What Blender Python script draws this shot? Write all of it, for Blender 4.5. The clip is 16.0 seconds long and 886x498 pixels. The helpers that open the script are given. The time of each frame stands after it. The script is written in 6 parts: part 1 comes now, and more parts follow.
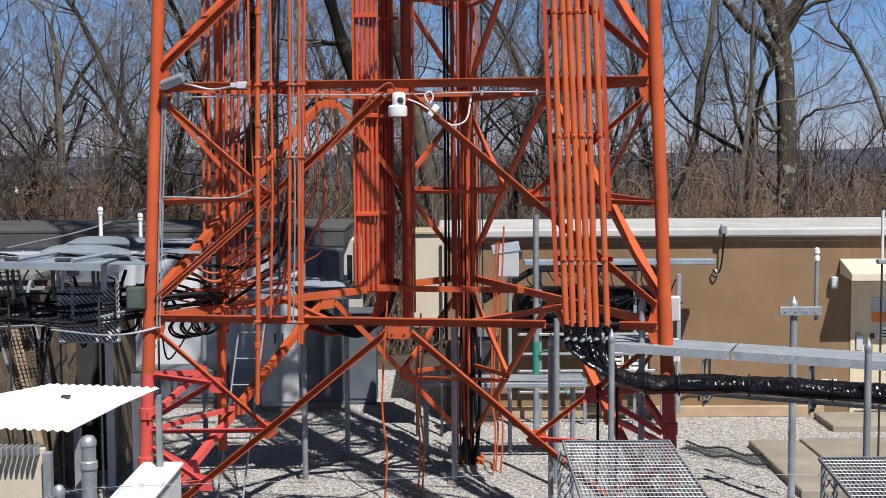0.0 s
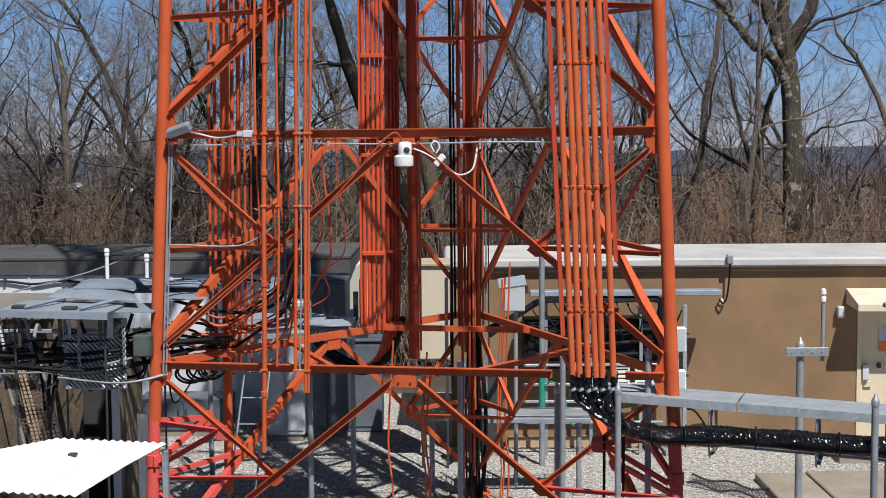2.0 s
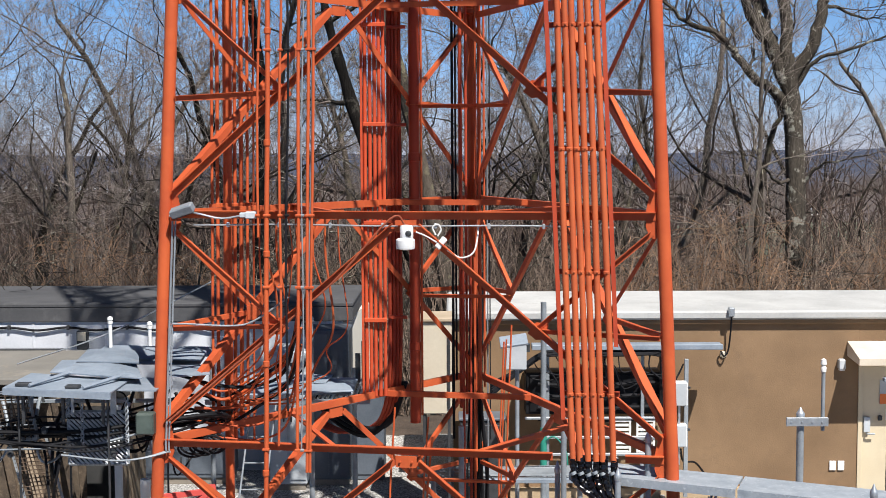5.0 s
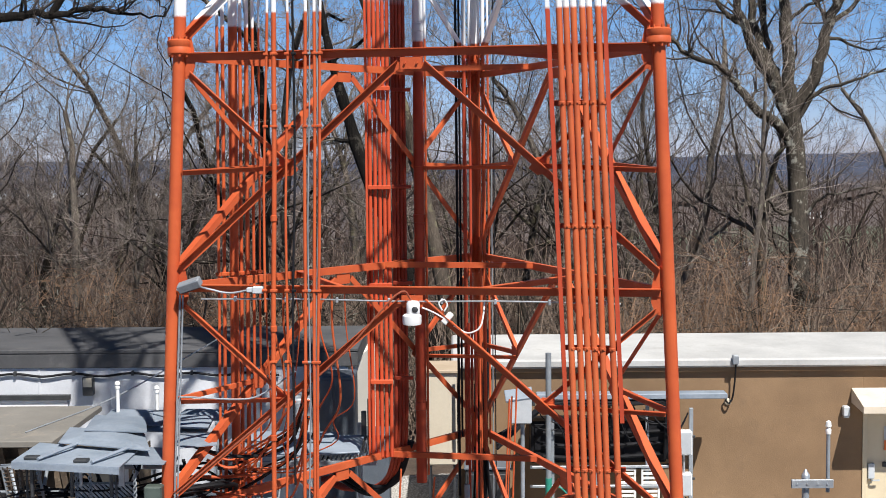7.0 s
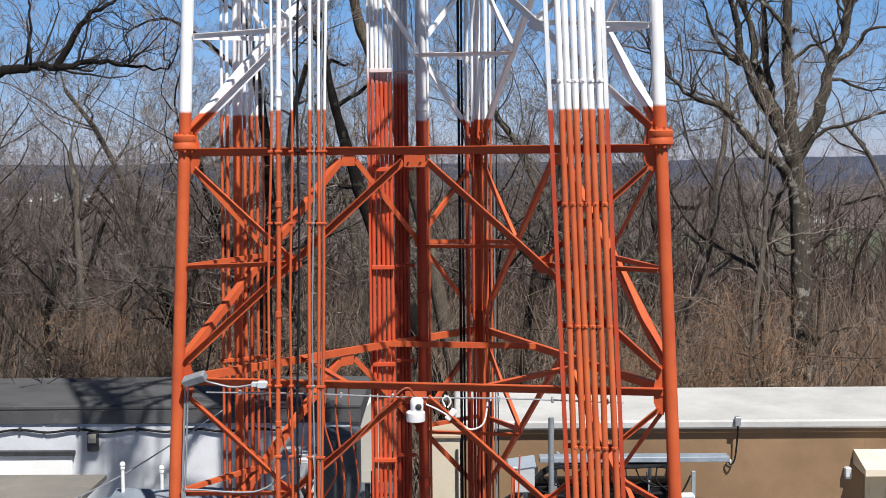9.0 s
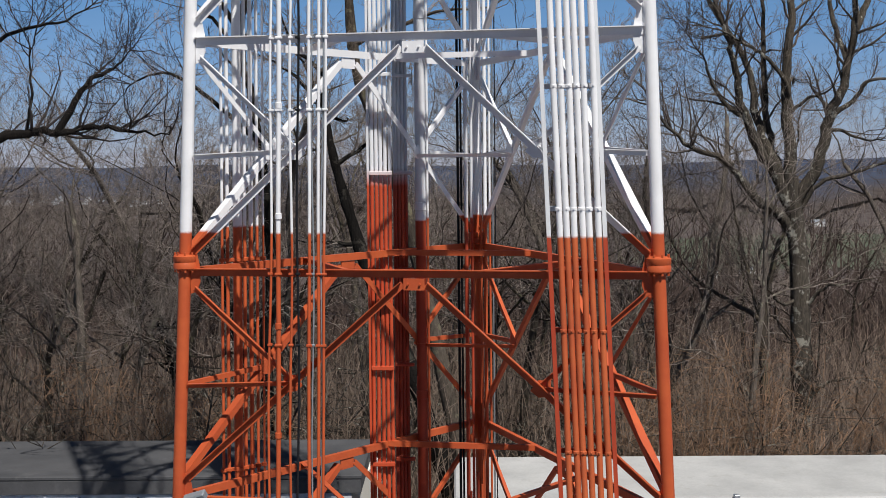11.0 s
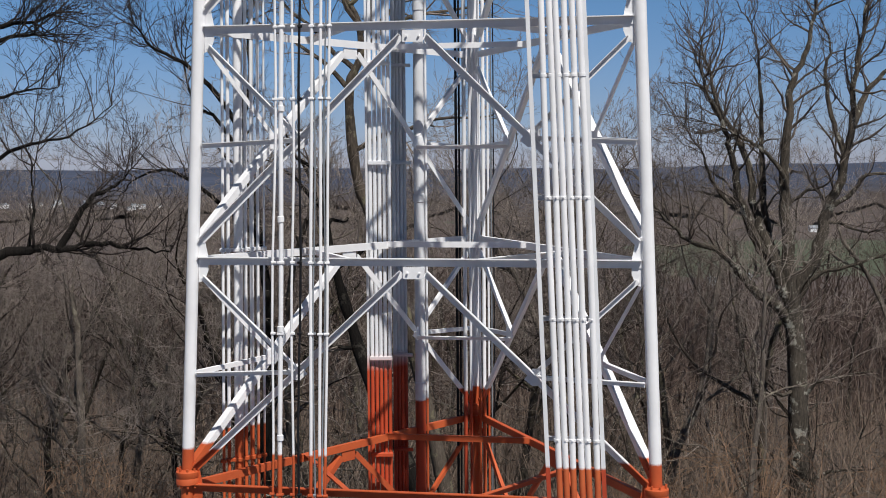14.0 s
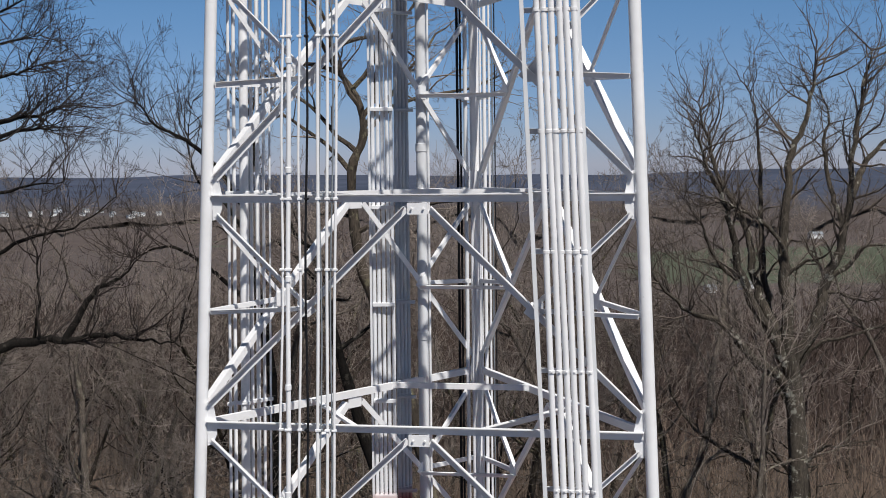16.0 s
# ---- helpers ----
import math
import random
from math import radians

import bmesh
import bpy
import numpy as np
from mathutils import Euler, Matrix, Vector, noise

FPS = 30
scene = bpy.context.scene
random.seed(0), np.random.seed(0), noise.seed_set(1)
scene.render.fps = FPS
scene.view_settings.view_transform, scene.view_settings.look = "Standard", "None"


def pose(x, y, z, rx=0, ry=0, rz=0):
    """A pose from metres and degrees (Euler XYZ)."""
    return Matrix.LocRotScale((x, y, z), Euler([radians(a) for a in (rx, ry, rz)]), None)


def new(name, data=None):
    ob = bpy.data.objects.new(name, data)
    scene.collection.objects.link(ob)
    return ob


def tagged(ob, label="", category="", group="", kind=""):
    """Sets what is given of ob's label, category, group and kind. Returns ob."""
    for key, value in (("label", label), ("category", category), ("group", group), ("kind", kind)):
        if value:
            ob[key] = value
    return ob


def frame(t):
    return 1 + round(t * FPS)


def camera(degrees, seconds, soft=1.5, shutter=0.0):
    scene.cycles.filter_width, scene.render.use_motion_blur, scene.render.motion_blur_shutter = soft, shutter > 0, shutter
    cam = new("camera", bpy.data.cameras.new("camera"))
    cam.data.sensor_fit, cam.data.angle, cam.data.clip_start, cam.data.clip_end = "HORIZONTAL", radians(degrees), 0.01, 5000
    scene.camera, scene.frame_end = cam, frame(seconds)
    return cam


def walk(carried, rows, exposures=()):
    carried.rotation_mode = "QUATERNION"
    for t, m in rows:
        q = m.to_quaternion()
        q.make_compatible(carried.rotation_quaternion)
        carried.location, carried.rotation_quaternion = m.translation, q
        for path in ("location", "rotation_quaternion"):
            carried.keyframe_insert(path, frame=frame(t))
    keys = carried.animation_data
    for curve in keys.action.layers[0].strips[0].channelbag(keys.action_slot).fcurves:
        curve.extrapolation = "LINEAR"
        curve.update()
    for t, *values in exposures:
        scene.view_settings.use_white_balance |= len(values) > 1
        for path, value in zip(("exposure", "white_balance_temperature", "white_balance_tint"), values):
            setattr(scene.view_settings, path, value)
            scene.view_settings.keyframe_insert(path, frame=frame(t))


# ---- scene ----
cam = camera(37.50, 16.0, soft=0.9)
# seconds, place, then pitch, roll and yaw in degrees
ROWS = [
    (0.0, 0.000, -0.000, 4.190, -4.405, 0.353, -0.000),
    (0.5, 0.007, 0.004, 4.313, -4.414, 0.365, 0.070),
    (1.0, 0.012, 0.018, 4.437, -4.436, 0.379, 0.134),
    (1.5, 0.005, 0.030, 4.561, -4.477, 0.397, 0.189),
    (2.0, -0.007, 0.039, 4.684, -4.506, 0.405, 0.224),
    (2.5, 0.002, 0.038, 4.806, -4.528, 0.366, 0.290),
    (3.0, 0.011, 0.032, 4.936, -4.540, 0.318, 0.342),
    (3.5, 0.018, 0.029, 5.071, -4.534, 0.266, 0.375),
    (4.0, 0.025, 0.027, 5.202, -4.527, 0.217, 0.390),
    (6.5, 0.001, 0.044, 5.942, -4.242, 0.444, 0.464),
    (7.0, -0.016, 0.023, 6.146, -4.222, 0.493, 0.470),
    (7.5, -0.027, 0.013, 6.354, -4.205, 0.505, 0.474),
    (8.0, -0.032, 0.009, 6.570, -4.188, 0.491, 0.501),
    (8.5, -0.024, 0.008, 6.808, -4.143, 0.472, 0.561),
    (11.0, 0.010, 0.034, 8.238, -3.999, 0.498, 0.626),
    (11.5, 0.022, 0.045, 8.573, -3.992, 0.500, 0.614),
    (12.0, 0.022, 0.053, 8.920, -3.991, 0.490, 0.612),
    (12.5, 0.012, 0.066, 9.272, -4.002, 0.471, 0.597),
    (13.0, 0.003, 0.078, 9.633, -3.956, 0.434, 0.570),
    (13.5, 0.000, 0.081, 10.013, -3.912, 0.395, 0.566),
    (14.0, 0.010, 0.047, 10.407, -3.887, 0.361, 0.575),
    (14.5, 0.020, -0.012, 10.803, -3.842, 0.342, 0.612),
    (15.0, 0.019, -0.060, 11.209, -3.781, 0.367, 0.629),
    (15.5, 0.002, -0.071, 11.623, -3.707, 0.442, 0.602),
    (16.0, -0.028, -0.052, 12.025, -3.634, 0.551, 0.542),
]
walk(cam, [(t, pose(x, y, z, 90 + pitch, roll, yaw)) for t, x, y, z, pitch, roll, yaw in ROWS],
     [(0, 0.20), (1, 0.10), (2.5, 0.17), (3, 0.28), (4, 0.48), (6.5, 0.45), (8.5, 0.42), (11, -0.14), (12.5, -0.15), (14, -0.20), (16, -0.22)])

# ---- light ----
SUN_TO = Vector((0.47, -1.0, 1.64)).normalized()
world = bpy.data.worlds.new("sky")
scene.world = world
world.use_nodes = True
_wn = world.node_tree.nodes
_sky = _wn.new("ShaderNodeTexSky")
_sky.sky_type = "NISHITA"
_sky.sun_disc = False
_sky.sun_elevation = math.asin(SUN_TO.z)
_sky.sun_rotation = math.atan2(SUN_TO.x, SUN_TO.y)
_sky.altitude = 300.0
_sky.air_density = 1.0
_sky.dust_density = 0.0
_sky.ozone_density = 1.0
_tc = _wn.new("ShaderNodeTexCoord")
_xyz = _wn.new("ShaderNodeSeparateXYZ")
_tone = _wn.new("ShaderNodeValToRGB")
_tint = _wn.new("ShaderNodeMix")
_tone.color_ramp.elements[0].color = (0.375, 0.462, 0.85, 1)
_tone.color_ramp.elements[1].color = (0.09, 0.125, 0.175, 1)
_tone.color_ramp.elements.new(0.12).color = (0.345, 0.525, 0.795, 1)
_tone.color_ramp.elements.new(0.35).color = (0.16, 0.235, 0.335, 1)
_tint.data_type, _tint.blend_type = "RGBA", "MULTIPLY"
_tint.inputs[0].default_value = 1.0
for _a, _b in ((_tc.outputs["Generated"], _xyz.inputs[0]), (_xyz.outputs[2], _tone.inputs[0]), (_sky.outputs[0], _tint.inputs[6]), (_tone.outputs[0], _tint.inputs[7]), (_tint.outputs[2], _wn["Background"].inputs[0])):
    world.node_tree.links.new(_a, _b)
_wn["Background"].inputs[1].default_value = 0.10
_sun = bpy.data.lights.new("sun", "SUN")
_sun.energy, _sun.angle, _sun.color = 5.5, radians(0.53), (1.0, 0.965, 0.91)
sun = new("sun", _sun)
sun.rotation_mode = "QUATERNION"
sun.rotation_quaternion = SUN_TO.to_track_quat("Z", "Y")
scene.view_settings.exposure = 0.0

# ---- materials ----


def nodes_of(name):
    m = bpy.data.materials.new(name)
    m.use_nodes = True
    nt = m.node_tree
    return m, nt, nt.nodes["Principled BSDF"]


def add(nt, kind, **sets):
    n = nt.nodes.new(kind)
    for k, v in sets.items():
        n.inputs[k].default_value = v
    return n


def noise_node(nt, scale, detail=4.0, rough=0.6, vec=None):
    n = add(nt, "ShaderNodeTexNoise", Scale=scale, Detail=detail, Roughness=rough)
    if vec:
        nt.links.new(vec, n.inputs["Vector"])
    return n.outputs["Fac"]


def ramp(nt, fac, stops):
    n = nt.nodes.new("ShaderNodeValToRGB")
    els = n.color_ramp.elements
    while len(els) < len(stops):
        els.new(0.5)
    for e, (p, c) in zip(els, stops):
        e.position = p
        e.color = (*c, 1) if len(c) == 3 else c
    nt.links.new(fac, n.inputs[0])
    return n.outputs[0]


def mixc(nt, fac, a, b, blend="MIX"):
    n = nt.nodes.new("ShaderNodeMix")
    n.data_type = "RGBA"
    n.blend_type = blend
    for sock, v in ((n.inputs[0], fac), (n.inputs[6], a), (n.inputs[7], b)):
        if isinstance(v, (int, float)):
            sock.default_value = v
        elif isinstance(v, tuple):
            sock.default_value = (*v, 1)
        else:
            nt.links.new(v, sock)
    return n.outputs[2]


def mathn(nt, op, a, b=0.0):
    n = nt.nodes.new("ShaderNodeMath")
    n.operation = op
    for sock, v in ((n.inputs[0], a), (n.inputs[1], b)):
        if isinstance(v, (int, float)):
            sock.default_value = v
        else:
            nt.links.new(v, sock)
    return n.outputs[0]


def world_pos(nt):
    g = nt.nodes.new("ShaderNodeNewGeometry")
    return g.outputs["Position"]


def bump(nt, bsdf, height, strength, distance):
    b = nt.nodes.new("ShaderNodeBump")
    b.inputs["Strength"].default_value = strength
    b.inputs["Distance"].default_value = distance
    nt.links.new(height, b.inputs["Height"])
    nt.links.new(b.outputs[0], bsdf.inputs["Normal"])


def surface(name, a, b, scale=3.0, rough=0.6, metal=0.0, grain=40.0, relief=0.3, depth=0.004, rnd=0.0, stain=None, gloss=0.5):
    """A plain surface in two tones, with grain at a second scale, optional stains and a tone of its own for each object."""
    m, nt, bs = nodes_of(name)
    pos = world_pos(nt)
    big = noise_node(nt, scale, 5, 0.6, pos)
    fine = noise_node(nt, grain, 3, 0.7, pos)
    f = mathn(nt, "ADD", mathn(nt, "MULTIPLY", big, 0.7), mathn(nt, "MULTIPLY", fine, 0.3))
    c = ramp(nt, f, [(0.36, a), (0.64, b)])
    if stain:
        s = ramp(nt, noise_node(nt, scale * 2.7, 6, 0.75, pos), [(0.56, (0, 0, 0)), (0.72, (1, 1, 1))])
        c = mixc(nt, mathn(nt, "MULTIPLY", s, 0.7), c, stain)
    if rnd:
        oi = nt.nodes.new("ShaderNodeObjectInfo")
        hsv = nt.nodes.new("ShaderNodeHueSaturation")
        nt.links.new(c, hsv.inputs["Color"])
        nt.links.new(mathn(nt, "ADD", mathn(nt, "MULTIPLY", oi.outputs["Random"], 2 * rnd), 1 - rnd), hsv.inputs["Value"])
        c = hsv.outputs[0]
    nt.links.new(c, bs.inputs["Base Color"])
    nt.links.new(mathn(nt, "ADD", mathn(nt, "MULTIPLY", fine, 0.25), rough - 0.12), bs.inputs["Roughness"])
    bs.inputs["Metallic"].default_value = metal
    bs.inputs["Specular IOR Level"].default_value = gloss
    if relief:
        bump(nt, bs, fine, relief, depth)
    return m


def tower_paint(name, low, high, z, red=None, soft=0.012, red_top=2.10):
    """Aviation paint in two bands that meet at the height z, with wear and dirt."""
    m, nt, bs = nodes_of(name)
    pos = world_pos(nt)
    sep = nt.nodes.new("ShaderNodeSeparateXYZ")
    nt.links.new(pos, sep.inputs[0])
    big = noise_node(nt, 2.3, 5, 0.6, pos)
    fine = noise_node(nt, 55, 3, 0.7, pos)
    edge = mathn(nt, "ADD", sep.outputs[2], mathn(nt, "MULTIPLY", fine, 0.03))
    lo = mixc(nt, ramp(nt, big, [(0.35, (0, 0, 0)), (0.65, (1, 1, 1))]), low, tuple(v * f for v, f in zip(low, (0.82, 0.72, 0.8))))
    if red:
        lo = mixc(nt, mathn(nt, "LESS_THAN", mathn(nt, "ADD", edge, mathn(nt, "MULTIPLY", big, 0.24)), red_top), lo, red)
    hi = mixc(nt, ramp(nt, big, [(0.35, (0, 0, 0)), (0.7, (1, 1, 1))]), high, tuple(v * 0.88 for v in high))
    up = nt.nodes.new("ShaderNodeMapRange")
    up.inputs["From Min"].default_value, up.inputs["From Max"].default_value = z - soft, z + soft
    nt.links.new(edge, up.inputs["Value"])
    c = mixc(nt, up.outputs["Result"], lo, hi)
    spots = ramp(nt, noise_node(nt, 19, 6, 0.8, pos), [(0.67, (0, 0, 0)), (0.73, (1, 1, 1))])
    c = mixc(nt, mathn(nt, "MULTIPLY", spots, 0.55), c, (0.13, 0.05, 0.03))
    nt.links.new(c, bs.inputs["Base Color"])
    nt.links.new(mathn(nt, "ADD", mathn(nt, "MULTIPLY", big, 0.25), 0.38), bs.inputs["Roughness"])
    bs.inputs["Specular IOR Level"].default_value = 0.22
    bump(nt, bs, fine, 0.15, 0.003)
    return m


ORANGE, WHITE = (0.545, 0.112, 0.037), (0.87, 0.87, 0.88)
PAINT = tower_paint("tower_paint", ORANGE, WHITE, 7.53)
PAINT_RED = tower_paint("faded_red_paint", ORANGE, WHITE, 7.53, (0.60, 0.092, 0.078))
PAINT_RED_FOOT = tower_paint("faded_red_foot_paint", ORANGE, WHITE, 7.53, (0.60, 0.092, 0.078), 0.012, 1.45)
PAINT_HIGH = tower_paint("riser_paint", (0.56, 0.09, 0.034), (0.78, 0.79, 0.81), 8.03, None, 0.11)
# darker copies of tower paint: shade inside the tower put into the colour
PAINT_SHADED = tower_paint("shaded_riser_paint", (0.40, 0.062, 0.028), (0.60, 0.63, 0.66), 8.03, None, 0.11)
PAINT_SHADED_LOW = tower_paint("shaded_conduit_paint", (0.44, 0.070, 0.030), (0.72, 0.73, 0.75), 7.5)
PAINT_CABLE = tower_paint("cable_paint", (0.56, 0.135, 0.048), (0.85, 0.85, 0.86), 7.5)
GALV = surface("galvanised_steel", (0.36, 0.39, 0.42), (0.55, 0.58, 0.61), 6, 0.45, 0.65, 60, 0.15, 0.003, 0.08)
GALV_DULL = surface("weathered_galvanised_steel", (0.20, 0.225, 0.25), (0.34, 0.37, 0.40), 4, 0.6, 0.3, 50, 0.15, 0.003, 0.1)
GALV_BAR = surface("galvanised_bar", (0.20, 0.22, 0.245), (0.33, 0.355, 0.385), 6, 0.5, 0.2, 60, 0.15, 0.003, 0.08)
GALV_PLATE = surface("galvanised_plate", (0.185, 0.225, 0.275), (0.30, 0.345, 0.405), 2, 0.55, 0.15, 30, 0.12, 0.003, 0.1, (0.28, 0.31, 0.34))
GALV_TRAY = surface("speckled_galvanised_plate", (0.26, 0.295, 0.335), (0.38, 0.415, 0.455), 7, 0.5, 0.2, 45, 0.15, 0.003, 0.05, (0.66, 0.68, 0.70))
BLACK = surface("black_cable_jacket", (0.006, 0.006, 0.007), (0.014, 0.014, 0.017), 8, 0.6, 0, 60, 0.3, 0.004, 0.2, None, 0.18)
DARK = surface("dark_metal", (0.03, 0.032, 0.035), (0.06, 0.062, 0.066), 5, 0.5, 0.2)
STUCCO = surface("brown_stucco", (0.175, 0.109, 0.059), (0.262, 0.167, 0.093), 0.7, 0.9, 0, 60, 0.35, 0.008, 0, (0.185, 0.12, 0.07))
COPING = surface("white_roof_membrane", (0.37, 0.37, 0.365), (0.50, 0.50, 0.49), 1.1, 0.8, 0, 25, 0.25, 0.006, 0, (0.33, 0.32, 0.30))
TAN_TRIM = surface("tan_trim", (0.38, 0.30, 0.21), (0.46, 0.37, 0.27), 2, 0.7, 0, 30, 0.2, 0.004, 0, (0.36, 0.24, 0.15))
BEIGE = surface("beige_panel", (0.50, 0.44, 0.34), (0.58, 0.52, 0.41), 1.5, 0.65, 0, 30, 0.2, 0.004)
HOOD = surface("cream_hood_paint", (0.60, 0.52, 0.41), (0.70, 0.62, 0.51), 2.5, 0.6, 0, 40, 0.15, 0.003, 0, (0.50, 0.41, 0.31))
# paler copy of the wall panel, with sunlight put into the colour
SUNLIT_WALL = surface("sunlit_cream_wall_panel", (0.74, 0.71, 0.63), (0.82, 0.79, 0.71), 1.3, 0.75, 0, 30, 0.2, 0.004)
CREAM = surface("cream_door", (0.58, 0.49, 0.34), (0.65, 0.56, 0.40), 2.0, 0.5, 0, 40, 0.1, 0.002)
DARK_ROOF = surface("dark_roof_membrane", (0.045, 0.046, 0.05), (0.085, 0.085, 0.09), 0.8, 0.85, 0, 25, 0.3, 0.006, 0, (0.11, 0.11, 0.11))
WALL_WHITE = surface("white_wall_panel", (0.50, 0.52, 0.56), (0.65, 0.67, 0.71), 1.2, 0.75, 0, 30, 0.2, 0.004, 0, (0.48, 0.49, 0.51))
WHITE_PAINT = surface("white_enamel", (0.74, 0.75, 0.75), (0.82, 0.82, 0.82), 3, 0.4, 0, 40, 0.08, 0.002)
GREY_PAINT = surface("grey_enamel", (0.42, 0.45, 0.48), (0.52, 0.55, 0.58), 3, 0.5, 0, 40, 0.1, 0.002, 0.12)
# slate grey made darker, for the bridge's shade on the cabinets
CABINET = surface("shaded_slate_grey_enamel", (0.075, 0.09, 0.112), (0.12, 0.14, 0.168), 2, 0.5, 0, 40, 0.1, 0.002, 0.12)
GREEN = surface("green_conduit", (0.02, 0.20, 0.15), (0.03, 0.27, 0.20), 5, 0.5)
PVC = surface("white_pvc", (0.66, 0.66, 0.64), (0.78, 0.78, 0.76), 6, 0.45, 0, 40, 0.05, 0.002)
WOOD = surface("grey_fence_wood", (0.10, 0.075, 0.05), (0.23, 0.18, 0.125), 5, 0.85, 0, 60, 0.5, 0.006, 0.3, (0.05, 0.04, 0.03))
# bridge's shade put into the dark boards; tan boards stand for lit streaks
WOOD_SHADED = surface("shaded_fence_wood", (0.045, 0.032, 0.022), (0.12, 0.088, 0.06), 6, 0.85, 0, 60, 0.5, 0.006, 0.3, (0.24, 0.19, 0.135))
WOOD_SUNLIT = surface("sunlit_fence_wood", (0.22, 0.165, 0.11), (0.40, 0.315, 0.225), 7, 0.85, 0, 60, 0.5, 0.006, 0.3, (0.09, 0.065, 0.045))
RUST = surface("brown_rusted_steel", (0.06, 0.040, 0.028), (0.15, 0.105, 0.072), 9, 0.85, 0.1, 60, 0.4, 0.004)
GALV_PALE = surface("pale_galvanised_steel", (0.44, 0.45, 0.47), (0.60, 0.61, 0.63), 9, 0.6, 0.15, 60, 0.2, 0.003)
TIMBER = surface("pale_timber", (0.36, 0.26, 0.16), (0.48, 0.36, 0.23), 3, 0.8, 0, 50, 0.4, 0.004, 0.1)
CONCRETE = surface("concrete", (0.20, 0.172, 0.138), (0.33, 0.29, 0.24), 1.3, 0.9, 0, 50, 0.5, 0.008, 0.08, (0.15, 0.118, 0.088))
ROOF_TAN = surface("tan_roof_board", (0.155, 0.146, 0.130), (0.225, 0.211, 0.188), 0.9, 0.85, 0, 30, 0.3, 0.004, 0, (0.30, 0.26, 0.21))
SIGN_ORANGE = surface("orange_sign", (0.70, 0.16, 0.03), (0.76, 0.19, 0.04), 4, 0.5, 0, 40, 0)
INK_AND_SHADE = surface("dark_print_and_shade", (0.03, 0.03, 0.03), (0.05, 0.05, 0.05), 4, 0.6, 0, 40, 0)
CLAY = surface("rust_clamp", (0.30, 0.07, 0.035), (0.42, 0.11, 0.05), 8, 0.6, 0.1)


def bark(name, a, b, moss=None):
    m, nt, bs = nodes_of(name)
    tc = nt.nodes.new("ShaderNodeTexCoord")
    mp = nt.nodes.new("ShaderNodeMapping")
    mp.inputs["Scale"].default_value = (1, 1, 0.25)
    nt.links.new(tc.outputs["Object"], mp.inputs[0])
    big = noise_node(nt, 1.3, 4, 0.6, mp.outputs[0])
    fine = noise_node(nt, 22, 5, 0.75, mp.outputs[0])
    c = ramp(nt, mathn(nt, "ADD", mathn(nt, "MULTIPLY", big, 0.45), mathn(nt, "MULTIPLY", fine, 0.55)), [(0.35, a), (0.62, b)])
    if moss:
        c = mixc(nt, ramp(nt, noise_node(nt, 3.2, 6, 0.72, tc.outputs["Object"]), [(0.56, (0, 0, 0)), (0.61, (0.9, 0.9, 0.9))]), c, moss)
    oi = nt.nodes.new("ShaderNodeObjectInfo")
    hsv = nt.nodes.new("ShaderNodeHueSaturation")
    nt.links.new(c, hsv.inputs["Color"])
    nt.links.new(mathn(nt, "ADD", mathn(nt, "MULTIPLY", oi.outputs["Random"], 0.5), 0.75), hsv.inputs["Value"])
    nt.links.new(hsv.outputs[0], bs.inputs["Base Color"])
    bs.inputs["Roughness"].default_value = 0.9
    bs.inputs["Specular IOR Level"].default_value = 0.12
    bump(nt, bs, fine, 1.0, 0.06)
    return m


BARK_GREY = bark("grey_bark", (0.055, 0.045, 0.037), (0.19, 0.16, 0.135), (0.24, 0.22, 0.17))
BARK_PALE = bark("lichened_bark", (0.014, 0.012, 0.010), (0.150, 0.127, 0.102), (0.46, 0.44, 0.37))
BARK_DARK = bark("dark_bark", (0.015, 0.012, 0.010), (0.050, 0.040, 0.033), (0.085, 0.08, 0.048))
BARK_MOSS = bark("mossy_bark", (0.030, 0.025, 0.020), (0.13, 0.105, 0.083), (0.17, 0.152, 0.10))
TWIG = bark("twig_bark", (0.125, 0.104, 0.091), (0.36, 0.304, 0.264))
TWIG_UMBER = bark("umber_twig_bark", (0.050, 0.041, 0.035), (0.170, 0.140, 0.118))
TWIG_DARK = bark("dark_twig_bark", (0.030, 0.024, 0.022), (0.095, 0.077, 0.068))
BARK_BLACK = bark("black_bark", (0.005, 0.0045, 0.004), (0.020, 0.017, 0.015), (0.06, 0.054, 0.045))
BRUSH = bark("brush_bark", (0.044, 0.032, 0.028), (0.115, 0.085, 0.074))
VINE = bark("russet_stems", (0.17, 0.098, 0.058), (0.40, 0.255, 0.165))
TWIG_GREY = bark("grey_twig_bark", (0.13, 0.109, 0.096), (0.365, 0.309, 0.271))
TWIG_BROWN = bark("brown_twig_bark", (0.054, 0.039, 0.033), (0.138, 0.101, 0.085))
DRY_BRUSH = bark("dry_brush", (0.112, 0.083, 0.064), (0.285, 0.216, 0.171))


